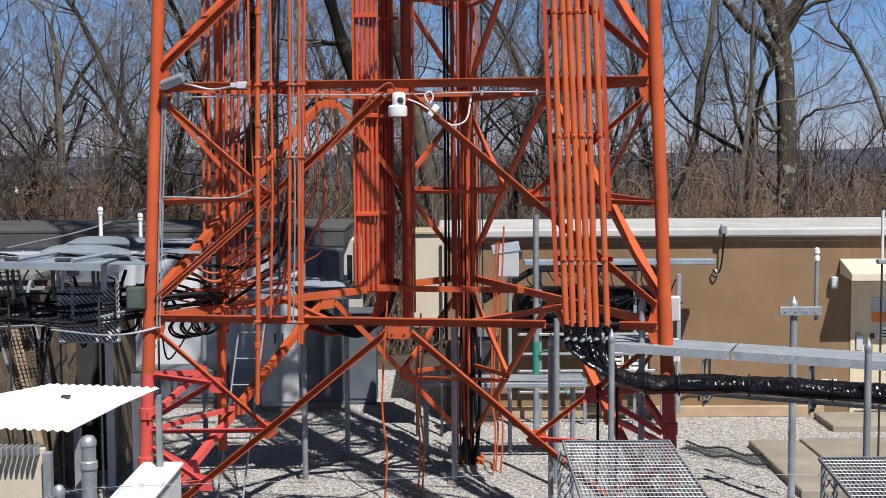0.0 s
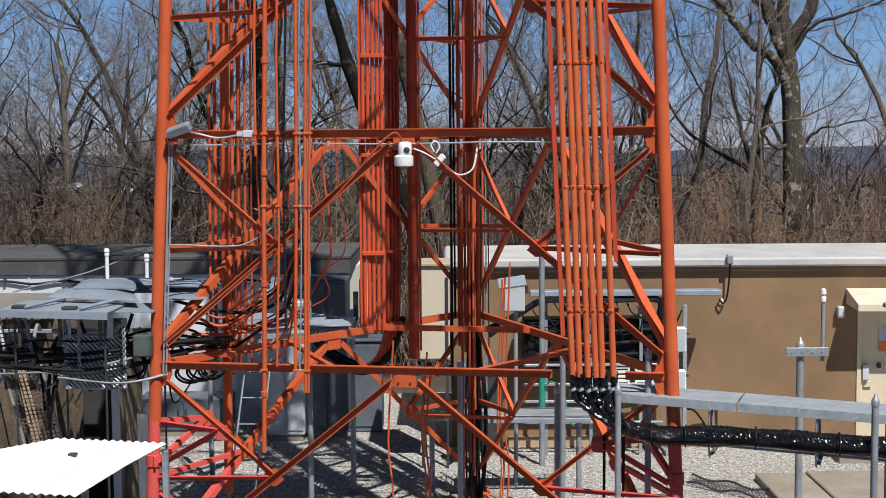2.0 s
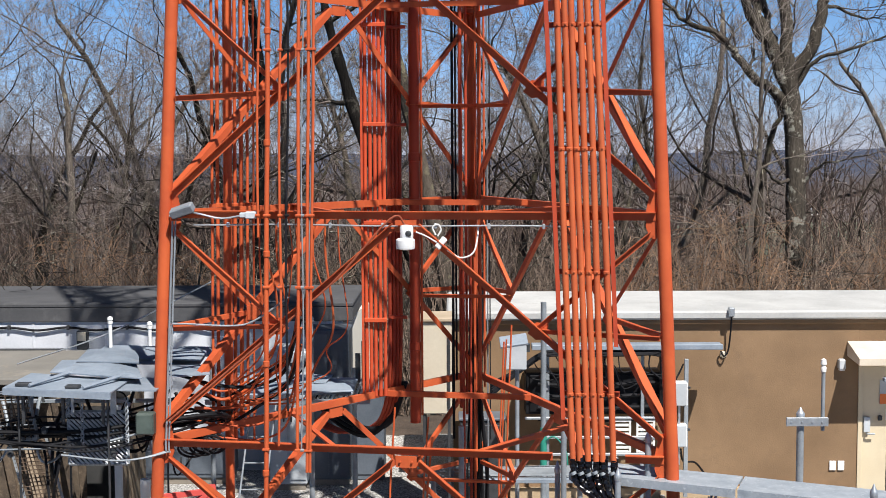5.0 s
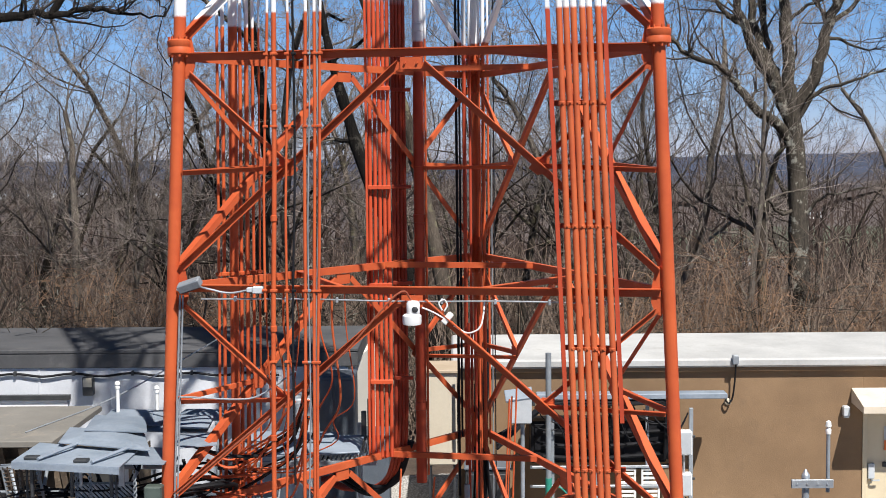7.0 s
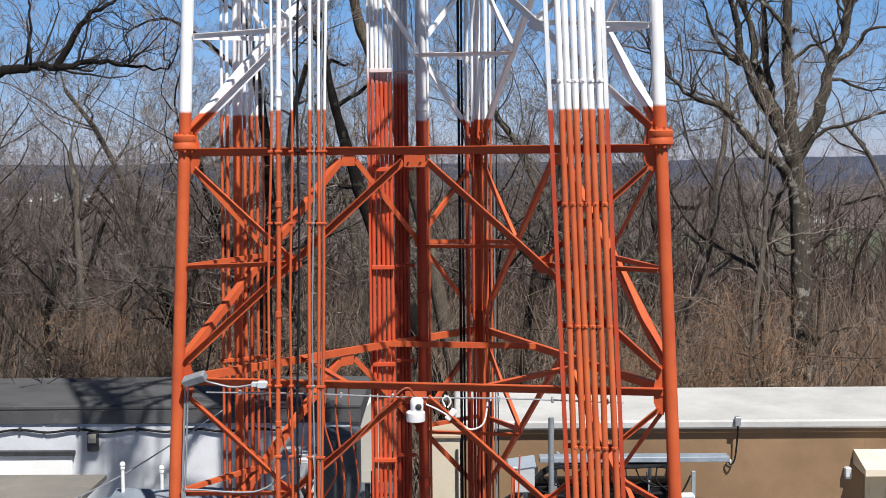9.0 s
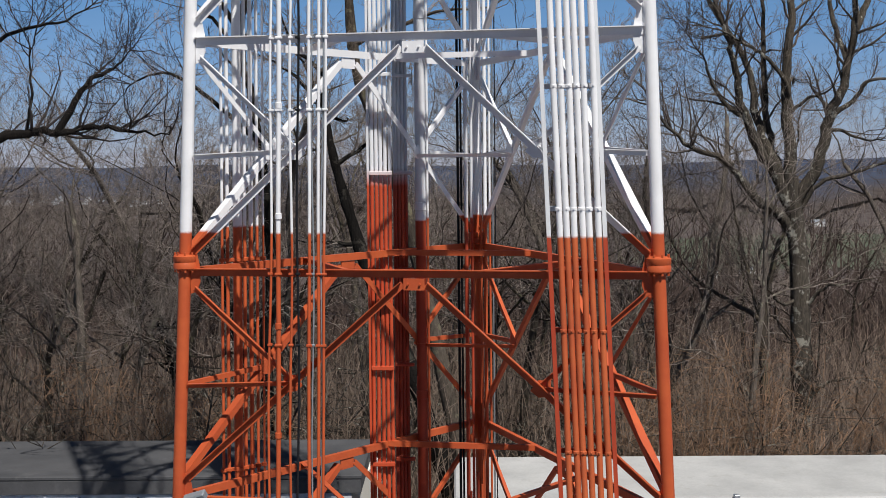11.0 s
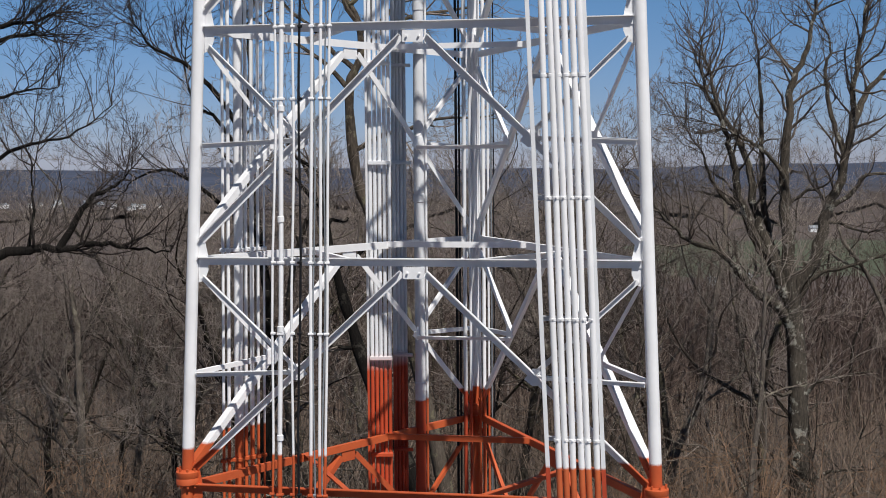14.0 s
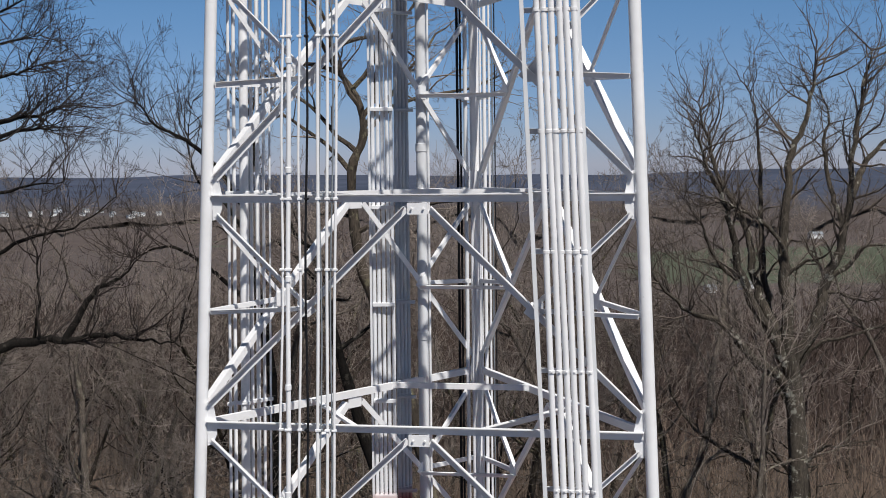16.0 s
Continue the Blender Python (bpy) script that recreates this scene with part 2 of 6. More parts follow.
def ground_material():
    m, nt, bs = nodes_of("gravel_and_leaf_litter")
    pos = world_pos(nt)
    sep = nt.nodes.new("ShaderNodeSeparateXYZ")
    nt.links.new(pos, sep.inputs[0])
    vor = add(nt, "ShaderNodeTexVoronoi", Scale=36.0)
    nt.links.new(pos, vor.inputs["Vector"])
    stone = ramp(nt, vor.outputs["Color"], [(0.1, (0.22, 0.214, 0.208)), (0.5, (0.47, 0.458, 0.442)), (0.9, (0.74, 0.726, 0.704))])
    gap = ramp(nt, vor.outputs["Distance"], [(0.25, (1, 1, 1)), (0.75, (0.45, 0.44, 0.42))])
    gravel = mixc(nt, 1.0, stone, gap, "MULTIPLY")
    gravel = mixc(nt, ramp(nt, noise_node(nt, 0.7, 5, 0.65, pos), [(0.45, (0, 0, 0)), (0.72, (0.45, 0.45, 0.45))]), gravel, (0.28, 0.25, 0.21))
    litter = ramp(nt, noise_node(nt, 2.2, 8, 0.8, pos), [(0.3, (0.024, 0.017, 0.013)), (0.5, (0.060, 0.042, 0.031)), (0.72, (0.112, 0.080, 0.058))])
    far = ramp(nt, noise_node(nt, 0.045, 8, 0.75, pos), [(0.3, (0.050, 0.037, 0.033)), (0.55, (0.087, 0.066, 0.058)), (0.7, (0.116, 0.090, 0.076))])
    wob = mathn(nt, "ADD", sep.outputs[1], mathn(nt, "MULTIPLY", noise_node(nt, 0.6, 4, 0.6, pos), 2.0))
    # the unseen ground before the tower is dark litter, added to cut bounce light
    yard = mathn(nt, "MULTIPLY", mathn(nt, "LESS_THAN", wob, 25.6), mathn(nt, "GREATER_THAN", wob, 13.0))
    c = mixc(nt, yard, litter, gravel)
    c = mixc(nt, mathn(nt, "GREATER_THAN", wob, 110.0), c, far)
    field = ramp(nt, noise_node(nt, 0.006, 3, 0.5, pos), [(0.66, (0, 0, 0)), (0.68, (1, 1, 1))])
    field = mathn(nt, "MULTIPLY", field, mathn(nt, "GREATER_THAN", sep.outputs[1], 260.0))
    # meadows in the valley
    fx = mathn(nt, "ADD", sep.outputs[0], mathn(nt, "MULTIPLY", noise_node(nt, 0.02, 3, 0.6, pos), 60.0))
    fy = mathn(nt, "ADD", sep.outputs[1], mathn(nt, "MULTIPLY", noise_node(nt, 0.015, 3, 0.6, pos), 90.0))
    meadow = mathn(nt, "MULTIPLY", mathn(nt, "MULTIPLY", mathn(nt, "GREATER_THAN", fx, 170.0), mathn(nt, "LESS_THAN", fx, 420.0)), mathn(nt, "MULTIPLY", mathn(nt, "GREATER_THAN", fy, 860.0), mathn(nt, "LESS_THAN", fy, 1130.0)))
    c = mixc(nt, mathn(nt, "MAXIMUM", field, meadow), c, (0.068, 0.080, 0.048))
    nt.links.new(c, bs.inputs["Base Color"])
    bs.inputs["Roughness"].default_value = 0.95
    bump(nt, bs, vor.outputs["Distance"], 0.7, 0.02)
    return m


GROUND = ground_material()


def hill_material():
    """Far wooded hills: brown near slopes, then ridges with blue-grey haze in the colour."""
    m, nt, bs = nodes_of("hazed_distant_hills")
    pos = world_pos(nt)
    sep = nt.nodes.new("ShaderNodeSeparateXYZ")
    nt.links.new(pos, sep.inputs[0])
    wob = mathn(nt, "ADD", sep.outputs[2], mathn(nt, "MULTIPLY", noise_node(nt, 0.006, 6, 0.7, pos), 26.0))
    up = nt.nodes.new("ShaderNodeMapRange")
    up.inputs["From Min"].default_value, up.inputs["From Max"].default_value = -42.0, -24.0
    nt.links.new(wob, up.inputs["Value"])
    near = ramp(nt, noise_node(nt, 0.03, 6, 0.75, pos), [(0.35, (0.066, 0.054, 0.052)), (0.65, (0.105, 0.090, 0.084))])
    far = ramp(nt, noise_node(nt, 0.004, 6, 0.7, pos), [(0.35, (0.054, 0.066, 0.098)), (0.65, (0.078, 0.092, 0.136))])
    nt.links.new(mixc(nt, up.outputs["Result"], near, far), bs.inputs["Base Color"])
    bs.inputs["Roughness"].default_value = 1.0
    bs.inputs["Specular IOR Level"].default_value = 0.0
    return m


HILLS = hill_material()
WRAP = surface("black_plastic_wrap", (0.003, 0.003, 0.004), (0.007, 0.007, 0.010), 6, 0.16, 0, 75, 0.3, 0.006)
PEBBLE = surface("pebble", (0.33, 0.32, 0.305), (0.56, 0.55, 0.53), 14, 0.9, 0, 90, 0.2, 0.003)

# ---- mesh tools ----


class Shape:
    """A growing list of vertices and faces, from which one mesh is made."""

    def __init__(self):
        self.v, self.f = [], []

    def grid(self, rings, closed=True, caps=True):
        n, b = len(rings[0]), len(self.v)
        for r in rings:
            self.v.extend(r)
        for i in range(len(rings) - 1):
            for j in range(n if closed else n - 1):
                k = (j + 1) % n
                self.f.append((b + i * n + j, b + i * n + k, b + (i + 1) * n + k, b + (i + 1) * n + j))
        if caps and closed and n > 2:
            self.f.append(tuple(b + j for j in reversed(range(n))))
            e = b + (len(rings) - 1) * n
            self.f.append(tuple(e + j for j in range(n)))
        return self

    def box(self, lo, hi, bevel=0.006, m=None):
        lo, hi = [min(a, b) for a, b in zip(lo, hi)], [max(a, b) for a, b in zip(lo, hi)]
        e = min(bevel, min(h - l for l, h in zip(lo, hi)) * 0.3)
        rings = []
        for z, i in ((lo[2], e), (lo[2] + e, 0), (hi[2] - e, 0), (hi[2], e)):
            x0, x1, y0, y1 = lo[0] + i, hi[0] - i, lo[1] + i, hi[1] - i
            c = e * 0.6
            ring = [(x0 + c, y0, z), (x1 - c, y0, z), (x1, y0 + c, z), (x1, y1 - c, z), (x1 - c, y1, z), (x0 + c, y1, z), (x0, y1 - c, z), (x0, y0 + c, z)]
            rings.append([tuple(m @ Vector(p)) for p in ring] if m else ring)
        return self.grid(rings)

    def tube(self, path, radius, sides=10, caps=True):
        pts = [Vector(p) for p in path]
        rad = radius if isinstance(radius, (list, tuple)) else [radius] * len(pts)
        rings, side = [], None
        for i, p in enumerate(pts):
            d = (pts[min(i + 1, len(pts) - 1)] - pts[max(i - 1, 0)]).normalized()
            if side is None:
                side = d.cross(Vector((0, 0, 1)) if abs(d.z) < 0.9 else Vector((1, 0, 0))).normalized()
            side = (side - d * side.dot(d)).normalized()
            up = d.cross(side)
            rings.append([tuple(p + (side * math.cos(a) + up * math.sin(a)) * rad[i]) for a in (2 * math.pi * k / sides for k in range(sides))])
        return self.grid(rings, True, caps)

    def angle(self, p, q, out, a, b, th):
        """An angle bar from p to q: a leg of width a in the plane across out, and along its upper edge a flange of width b that points outward."""
        p, q, out = Vector(p), Vector(q), Vector(out).normalized()
        d = (q - p).normalized()
        up = out.cross(d).normalized()
        if up.z < 0:
            up = -up
        prof = [(-a / 2, 0), (-a / 2, th), (a / 2 - th, th), (a / 2 - th, b), (a / 2, b), (a / 2, 0)]
        rings = [[tuple(e + up * u + out * w) for u, w in prof] for e in (p, q)]
        return self.grid(rings)

    def lathe(self, centre, profile, sides=20):
        x, y, z = centre
        rings = [[(x + r * math.cos(t), y + r * math.sin(t), z + h) for t in (2 * math.pi * k / sides for k in range(sides))] for r, h in profile]
        return self.grid(rings)

    def poly(self, pts, thick):
        """A flat plate with the outline pts, thick along the vector thick."""
        t = Vector(thick)
        return self.grid([[tuple(Vector(p)) for p in pts], [tuple(Vector(p) + t) for p in pts]])

    def mesh(self, name, material, smooth=False):
        me = bpy.data.meshes.new(name)
        me.from_pydata(self.v, [], self.f)
        me.materials.append(material)
        if smooth:
            me.shade_smooth()
            me.set_sharp_from_angle(angle=radians(40))
        bm = bmesh.new()
        bm.from_mesh(me)
        bmesh.ops.recalc_face_normals(bm, faces=bm.faces)
        bm.to_mesh(me)
        bm.free()
        return me


def thing(name, place, label, category, group="", kind=""):
    """An empty at the base of a thing, to carry its parts."""
    ob = new(name)
    ob.location = place
    ob.empty_display_size = 0.2
    return tagged(ob, label, category, group, kind)


def part(name, shape, material, parent, label="", smooth=False):
    """One mesh, in world metres, under a thing or under a part."""
    ob = new(name, shape.mesh(name, material, smooth))
    ob.parent = parent
    if parent.parent is None:
        ob.matrix_parent_inverse = Matrix.Translation(-parent.location)
    return tagged(ob, label)


def solid(name, shape, material, label, category, group="", kind="", smooth=False):
    """A thing of one mesh."""
    return tagged(new(name, shape.mesh(name, material, smooth)), label, category, group, kind)


def curve(points, steps=8):
    """A smooth line through points."""
    p = [Vector(a) for a in points]
    p = [p[0] * 2 - p[1]] + p + [p[-1] * 2 - p[-2]]
    out = []
    for i in range(1, len(p) - 2):
        for s in range(steps):
            t = s / steps
            a, b, c, d = p[i - 1:i + 3]
            out.append(0.5 * (2 * b + (c - a) * t + (2 * a - 5 * b + 4 * c - d) * t * t + (3 * b - a - 3 * c + d) * t ** 3))
    return out + [p[-2]]


def lerp(a, b, t):
    return Vector(a) * (1 - t) + Vector(b) * t

# ---- ground and distance ----


def rise(x, y):
    """The height of the land: a level hilltop yard, then a wooded slope down to a broad valley."""
    d = max(0.0, y - 27.0, abs(x) - 28.0, -70.0 - y)
    z = -0.075 * d if d < 60 else -4.5 - 0.115 * (d - 60)
    z = max(z, -62.0)
    if d > 0:
        z += min(1.0, d / 20) * 0.7 * noise.noise((x * 0.06, y * 0.06, 0.3)) + min(1.0, d / 200) * 9 * noise.noise((x * 0.004, y * 0.004, 1.7))
    return z


def hill_line(i):
    """Distance of the hills' foot and height of their ridge, at step i of 160 round the horizon."""
    foot = 1700 + 900 * noise.noise((i * 0.33, 7.0, 0.0)) + 300 * noise.noise((i * 1.3, 3.0, 0.0))
    return foot, -8 + 22 * noise.noise((i * 0.05, 0.4, 0.0)) + 8 * noise.noise((i * 0.21, 2.0, 0.0))


def far_land(x, y):
    """The height of the land or of the hills before it, far out."""
    foot, ridge = hill_line((math.degrees(math.atan2(x, y)) + 75) * 160 / 150)
    return max(rise(x, y), -59 + (ridge + 59) * (math.hypot(x, y) - foot) / (3900 - foot))


def spread(lo, hi, fine, step):
    """Coordinates that grow apart away from the yard."""
    out, v, s = [0.0], 0.0, fine
    while v < hi:
        v += s
        s *= step
        out.append(v)
    v, s = 0.0, fine
    while v > lo:
        v -= s
        s *= step
        out.insert(0, v)
    return out


def build_ground():
    xs, ys = spread(-4200, 4200, 2.0, 1.07), [y + 14 for y in spread(-900, 4400, 2.0, 1.06)]
    s = Shape()
    s.grid([[(x, y, rise(x, y)) for x in xs] for y in ys], closed=False)
    solid("ground", s, GROUND, "grey gravel yard passing into brown leaf litter", "ground", kind="structure", smooth=True)
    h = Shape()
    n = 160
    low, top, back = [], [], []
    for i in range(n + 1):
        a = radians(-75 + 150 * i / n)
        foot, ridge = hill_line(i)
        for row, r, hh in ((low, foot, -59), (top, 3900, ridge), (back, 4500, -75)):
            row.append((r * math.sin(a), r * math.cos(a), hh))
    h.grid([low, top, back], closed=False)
    solid("backdrop", h, HILLS, "low wooded hills along the horizon, tinted blue-grey for haze", "hills", kind="structure", smooth=True)


build_ground()

# ---- brown equipment building ----


def build_brown_building():
    hut = thing("equipment_building", (3.9, 21.4, 0), "brown stucco equipment building with white flat roof edge", "building")
    x0, x1, y0, y1 = 0.02, 9.0, 20.12, 22.75
    w = 0.2
    part("wall", Shape().box((x0, y0, 0.0), (6.31, y0 + w, 2.80), 0.01), STUCCO, hut)
    part("wall", Shape().box((7.35, y0, 0.0), (x1, y0 + w, 2.80), 0.01), STUCCO, hut)
    part("wall", Shape().box((6.31, y0 + 0.002, 2.1), (7.35, y0 + w, 2.80), 0.004), STUCCO, hut)
    part("wall", Shape().box((x0, y1 - w, 0.0), (x1, y1, 2.80), 0.01), STUCCO, hut)
    for xa in (x0 + 0.003, x1 - w - 0.003):
        part("wall", Shape().box((xa, y0 + w, 0.0), (xa + w, y1 - w, 2.80), 0.01), STUCCO, hut)
    part("roof", Shape().box((x0 - 0.1, y0 - 0.13, 2.805), (x1 + 0.1, y1 + 0.1, 2.945), 0.03), COPING, hut, "weathered white roof membrane")
    part("fascia", Shape().box((x0 - 0.08, y0 - 0.075, 2.735), (x1 + 0.08, y0 - 0.003, 2.802), 0.008), STUCCO, hut, "brown trim board below the roof edge")
    part("skirting", Shape().box((0.9, y0 - 0.09, 0.0), (5.9, y0 - 0.004, 0.17), 0.01), TIMBER, hut, "pale timber sill along the base")
    part("floor", Shape().box((x0 + w, y0 + w, 0.01), (x1 - w, y1 - w, 0.1)), CONCRETE, hut)
    # entrance: door, frame, hood and signs
    door = part("door", Shape().box((6.38, y0 + 0.03, 0.06), (7.28, y0 + 0.08, 2.05), 0.006), CREAM, hut, "cream steel door")
    part("handle", Shape().tube(curve([(6.46, y0 + 0.03, 1.0), (6.46, y0 - 0.04, 1.0), (6.57, y0 - 0.045, 1.0)], 5), 0.014, 8), GALV, door, "steel lever handle", True)
    part("lock_box", Shape().box((6.4, y0 - 0.03, 1.02), (6.5, y0 + 0.03, 1.26), 0.008), GREY_PAINT, door)
    part("lock_box", Shape().box((6.63, y0 - 0.01, 1.2), (6.69, y0 + 0.03, 1.28), 0.008), DARK, door)
    f = Shape()
    f.box((6.31, y0 - 0.02, 0.0), (6.38, y0 + 0.12, 2.1))
    f.box((7.28, y0 - 0.02, 0.0), (7.35, y0 + 0.12, 2.1))
    f.box((6.38, y0 - 0.02, 2.05), (7.28, y0 + 0.12, 2.1))
    part("door_frame", f, CREAM, hut)
    notice = part("notice", Shape().box((6.65, y0 + 0.012, 1.46), (7.11, y0 + 0.028, 1.84), 0.002), GREY_PAINT, door, "notice board with an orange band")
    part("band", Shape().box((6.65, y0 + 0.006, 1.46), (7.11, y0 + 0.012, 1.62), 0.001), SIGN_ORANGE, notice)
    sticker = part("notice", Shape().box((6.75, y0 + 0.014, 1.2), (6.93, y0 + 0.028, 1.38), 0.002), WHITE_PAINT, door, "small white notice with dark bars")
    for i in range(3):
        part("print", Shape().box((6.77, y0 + 0.01, 1.225 + 0.045 * i), (6.91, y0 + 0.0135, 1.245 + 0.045 * i), 0.0005), INK_AND_SHADE, sticker)
    hood = part("hood", Shape().grid([
        [(6.13, y0, 2.45), (7.4, y0, 2.45), (7.4, y0, 2.22), (6.13, y0, 2.22)],
        [(6.13, 19.5, 2.27), (7.4, 19.5, 2.27), (7.4, 19.5, 2.17), (6.13, 19.5, 2.17)]]), HOOD, hut, "cream door hood with sloping top")
    lamp = part("lamp", Shape().box((5.98, y0 - 0.12, 2.02), (6.08, y0, 2.18), 0.015), GREY_PAINT, hut, "small grey wall lamp")
    part("lens", Shape().box((5.99, y0 - 0.1, 2.0), (6.07, y0 - 0.02, 2.02), 0.004), WHITE_PAINT, lamp)
    # cable entry with drip loop
    loop = part("drip_loop", Shape().tube(curve([(4.3, y0 - 0.16, 2.93), (4.3, y0 - 0.13, 2.70), (4.27, y0 - 0.1, 2.35), (4.21, y0 - 0.1, 2.24), (4.16, y0 - 0.08, 2.3), (4.2, y0, 2.27)], 6), 0.014, 7), BLACK, hut, "black drip loop of cable", True)
    part("bracket", Shape().box((4.25, y0 - 0.2, 2.86), (4.34, y0 - 0.1, 3.0), 0.01), GALV, loop)
    part("entry_plate", Shape().lathe((0, 0, 0), [(0.055, 0), (0.055, 0.02), (0.03, 0.035)], 14), BEIGE, loop).data.transform(pose(4.21, y0, 2.25, 90))
    # switch boxes on the wall beside the tower
    for (xa, za, w_, h_) in ((3.28, 1.62, 0.22, 0.36), (3.28, 1.0, 0.22, 0.34)):
        b = part("switch_box", Shape().box((xa, 19.2, za), (xa + w_, 19.36, za + h_), 0.012), WHITE_PAINT, hut, "white switch box")
        part("cover", Shape().box((xa + 0.015, 19.185, za + 0.015), (xa + w_ - 0.015, 19.2, za + h_ - 0.015), 0.004), GREY_PAINT, b)
        part("latch", Shape().box((xa + w_, 19.24, za + h_ * 0.7), (xa + w_ + 0.05, 19.3, za + h_ * 0.8), 0.006), DARK, b)
        part("stub", Shape().tube([(xa + w_ / 2, 19.28, za - 0.28), (xa + w_ / 2, 19.28, za)], 0.018, 8), GALV, b, smooth=True)
    st = Shape()
    st.box((3.24, 19.36, 0.2), (3.3, 19.41, 2.3))
    st.box((3.48, 19.36, 0.2), (3.54, 19.41, 2.3))
    st.box((3.24, 19.4, 0.0), (3.3, y0, 0.06))
    part("strut", st, GALV_DULL, hut)
    part("cable", Shape().tube(curve([(3.42, 19.3, 0.95), (3.5, 19.5, 0.72), (3.75, 19.9, 0.6), (3.95, y0 - 0.02, 0.35), (3.97, y0, 0.25)], 6), 0.016, 7), BLACK, hut, smooth=True)
    for xa in (5.88, 6.01):
        part("outlet_cover", Shape().box((xa, y0 - 0.025, 0.42), (xa + 0.1, y0 - 0.002, 0.57), 0.006), WHITE_PAINT, hut)
    return hut


build_brown_building()

# ---- long building with dark roof ----


def build_dark_roof_building():
    hut = thing("shelter_building", (-6.5, 23.2, 0), "long pale shelter building with a dark flat roof", "building")
    x0, x1, y0, y1 = -12.5, -1.84, 21.9, 24.5
    w = 0.18
    part("wall", Shape().box((x0, y0, 0.0), (x1, y0 + w, 2.58), 0.01), WALL_WHITE, hut)
    part("wall", Shape().box((x0, y1 - w, 0.0), (x1, y1, 2.58), 0.01), WALL_WHITE, hut)
    part("wall", Shape().box((x0 + 0.003, y0 + w, 0.0), (x0 + 0.003 + w, y1 - w, 2.58), 0.01), WALL_WHITE, hut)
    part("roof", Shape().box((x0 - 0.15, y0 - 0.05, 2.80), (x1 + 0.18, y1 + 0.18, 2.88), 0.02), DARK_ROOF, hut, "dark roof membrane with patches")
    part("fascia", Shape().box((x0 - 0.14, y0 - 0.04, 2.56), (x1 + 0.17, y0 - 0.003, 2.80), 0.01), DARK_ROOF, hut, "dark roof fascia")
    part("fascia", Shape().box((x1 + 0.09, y0 - 0.001, 2.562), (x1 + 0.17, y1 + 0.17, 2.80), 0.01), DARK_ROOF, hut)
    for i in range(9):
        xa = x0 + 0.6 + i * 1.2
        part("batten", Shape().box((xa, y0 - 0.012, 0.05), (xa + 0.04, y0 - 0.001, 2.55), 0.003), WALL_WHITE, hut)
    sh = part("shutter", Shape().box((-7.95, y0 - 0.04, 0.9), (-6.6, y0 - 0.003, 2.02), 0.008), WHITE_PAINT, hut, "white closed shutter under a dark lintel")
    part("lintel", Shape().box((-8.0, y0 - 0.1, 2.03), (-6.55, y0 - 0.003, 2.11), 0.006), DARK, sh)
    lamp = part("lamp", Shape().box((-6.32, y0 - 0.12, 2.1), (-6.14, y0 - 0.003, 2.42), 0.012), DARK, hut, "dark wall lamp with a pale lens")
    part("lens", Shape().box((-6.3, y0 - 0.14, 2.25), (-6.16, y0 - 0.12, 2.4), 0.006), BEIGE, lamp)
    cab = Shape()
    pts = []
    for i in range(9):
        pts += [(-11.5 + 1.0 * i, y0 - 0.04, 2.47), (-11.0 + 1.0 * i, y0 - 0.05, 2.42)]
    cab.tube(curve(pts, 4), 0.022, 6)
    c = part("cable", cab, BLACK, hut, "black cable clipped along the wall", True)
    for i in range(8):
        part("clip", Shape().box((-11.5 + 1.0 * i, y0 - 0.07, 2.43), (-11.46 + 1.0 * i, y0 - 0.003, 2.51), 0.004), DARK, c)
    # end wall set a little askew, its colour made paler to look sunlit
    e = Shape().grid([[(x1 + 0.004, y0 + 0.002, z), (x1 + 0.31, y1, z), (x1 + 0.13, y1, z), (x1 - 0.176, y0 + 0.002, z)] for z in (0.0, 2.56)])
    base = thing("equipment_cabinet", (-1.45, 21.5, 0), "dark slate grey cabinet before the cream end wall", "cabinet", "cabinets below the bridge")
    part("body", Shape().box((-1.8, 21.2, 0.0), (-1.12, 21.8, 1.5), 0.02), CABINET, base)
    part("lid", Shape().box((-1.82, 21.17, 1.5), (-1.10, 21.82, 1.54), 0.01), CABINET, base)
    part("door", Shape().box((-1.76, 21.18, 0.1), (-1.16, 21.198, 1.44), 0.006), CABINET, base)
    part("end_wall", e, SUNLIT_WALL, hut, "cream end wall with sunlight put into its pale colour")
    cab2 = thing("beige_cabinet", (0.0, 19.0, 0), "beige equipment cabinet with a dark hood light", "cabinet")
    part("body", Shape().box((-0.44, 18.75, 1.6), (0.0, 19.55, 2.96), 0.02), BEIGE, cab2)
    part("cap", Shape().box((-0.46, 18.71, 2.96), (0.02, 19.59, 3.01), 0.01), TAN_TRIM, cab2)
    for lx in (-0.42, -0.06):
        for ly in (18.78, 19.48):
            part("leg", Shape().box((lx, ly, 0.0), (lx + 0.04, ly + 0.04, 1.6), 0.004), DARK, cab2, "dark steel leg")
    part("hinge_bar", Shape().box((-0.06, 18.72, 1.7), (-0.02, 18.748, 2.8), 0.004), DARK, cab2)
    return hut


build_dark_roof_building()

# ---- lattice tower ----
BAY, Z_TOP = 2.30, 7.115
LEVELS = [Z_TOP + BAY * k for k in range(-3, 9)]
FACES = (("L", "R"), ("R", "B"), ("B", "L"))


def leg_at(which, z):
    ang = -0.167 + radians({"L": 210, "R": 330, "B": 90}[which])
    r = 2.7175 - (0.0434 if z > Z_TOP else 0.050) * (z - Z_TOP)
    return Vector((-0.1924 + r * math.cos(ang), 14.0363 + r * math.sin(ang), z))


AXIS = Vector((-0.1924, 14.0363, 0))


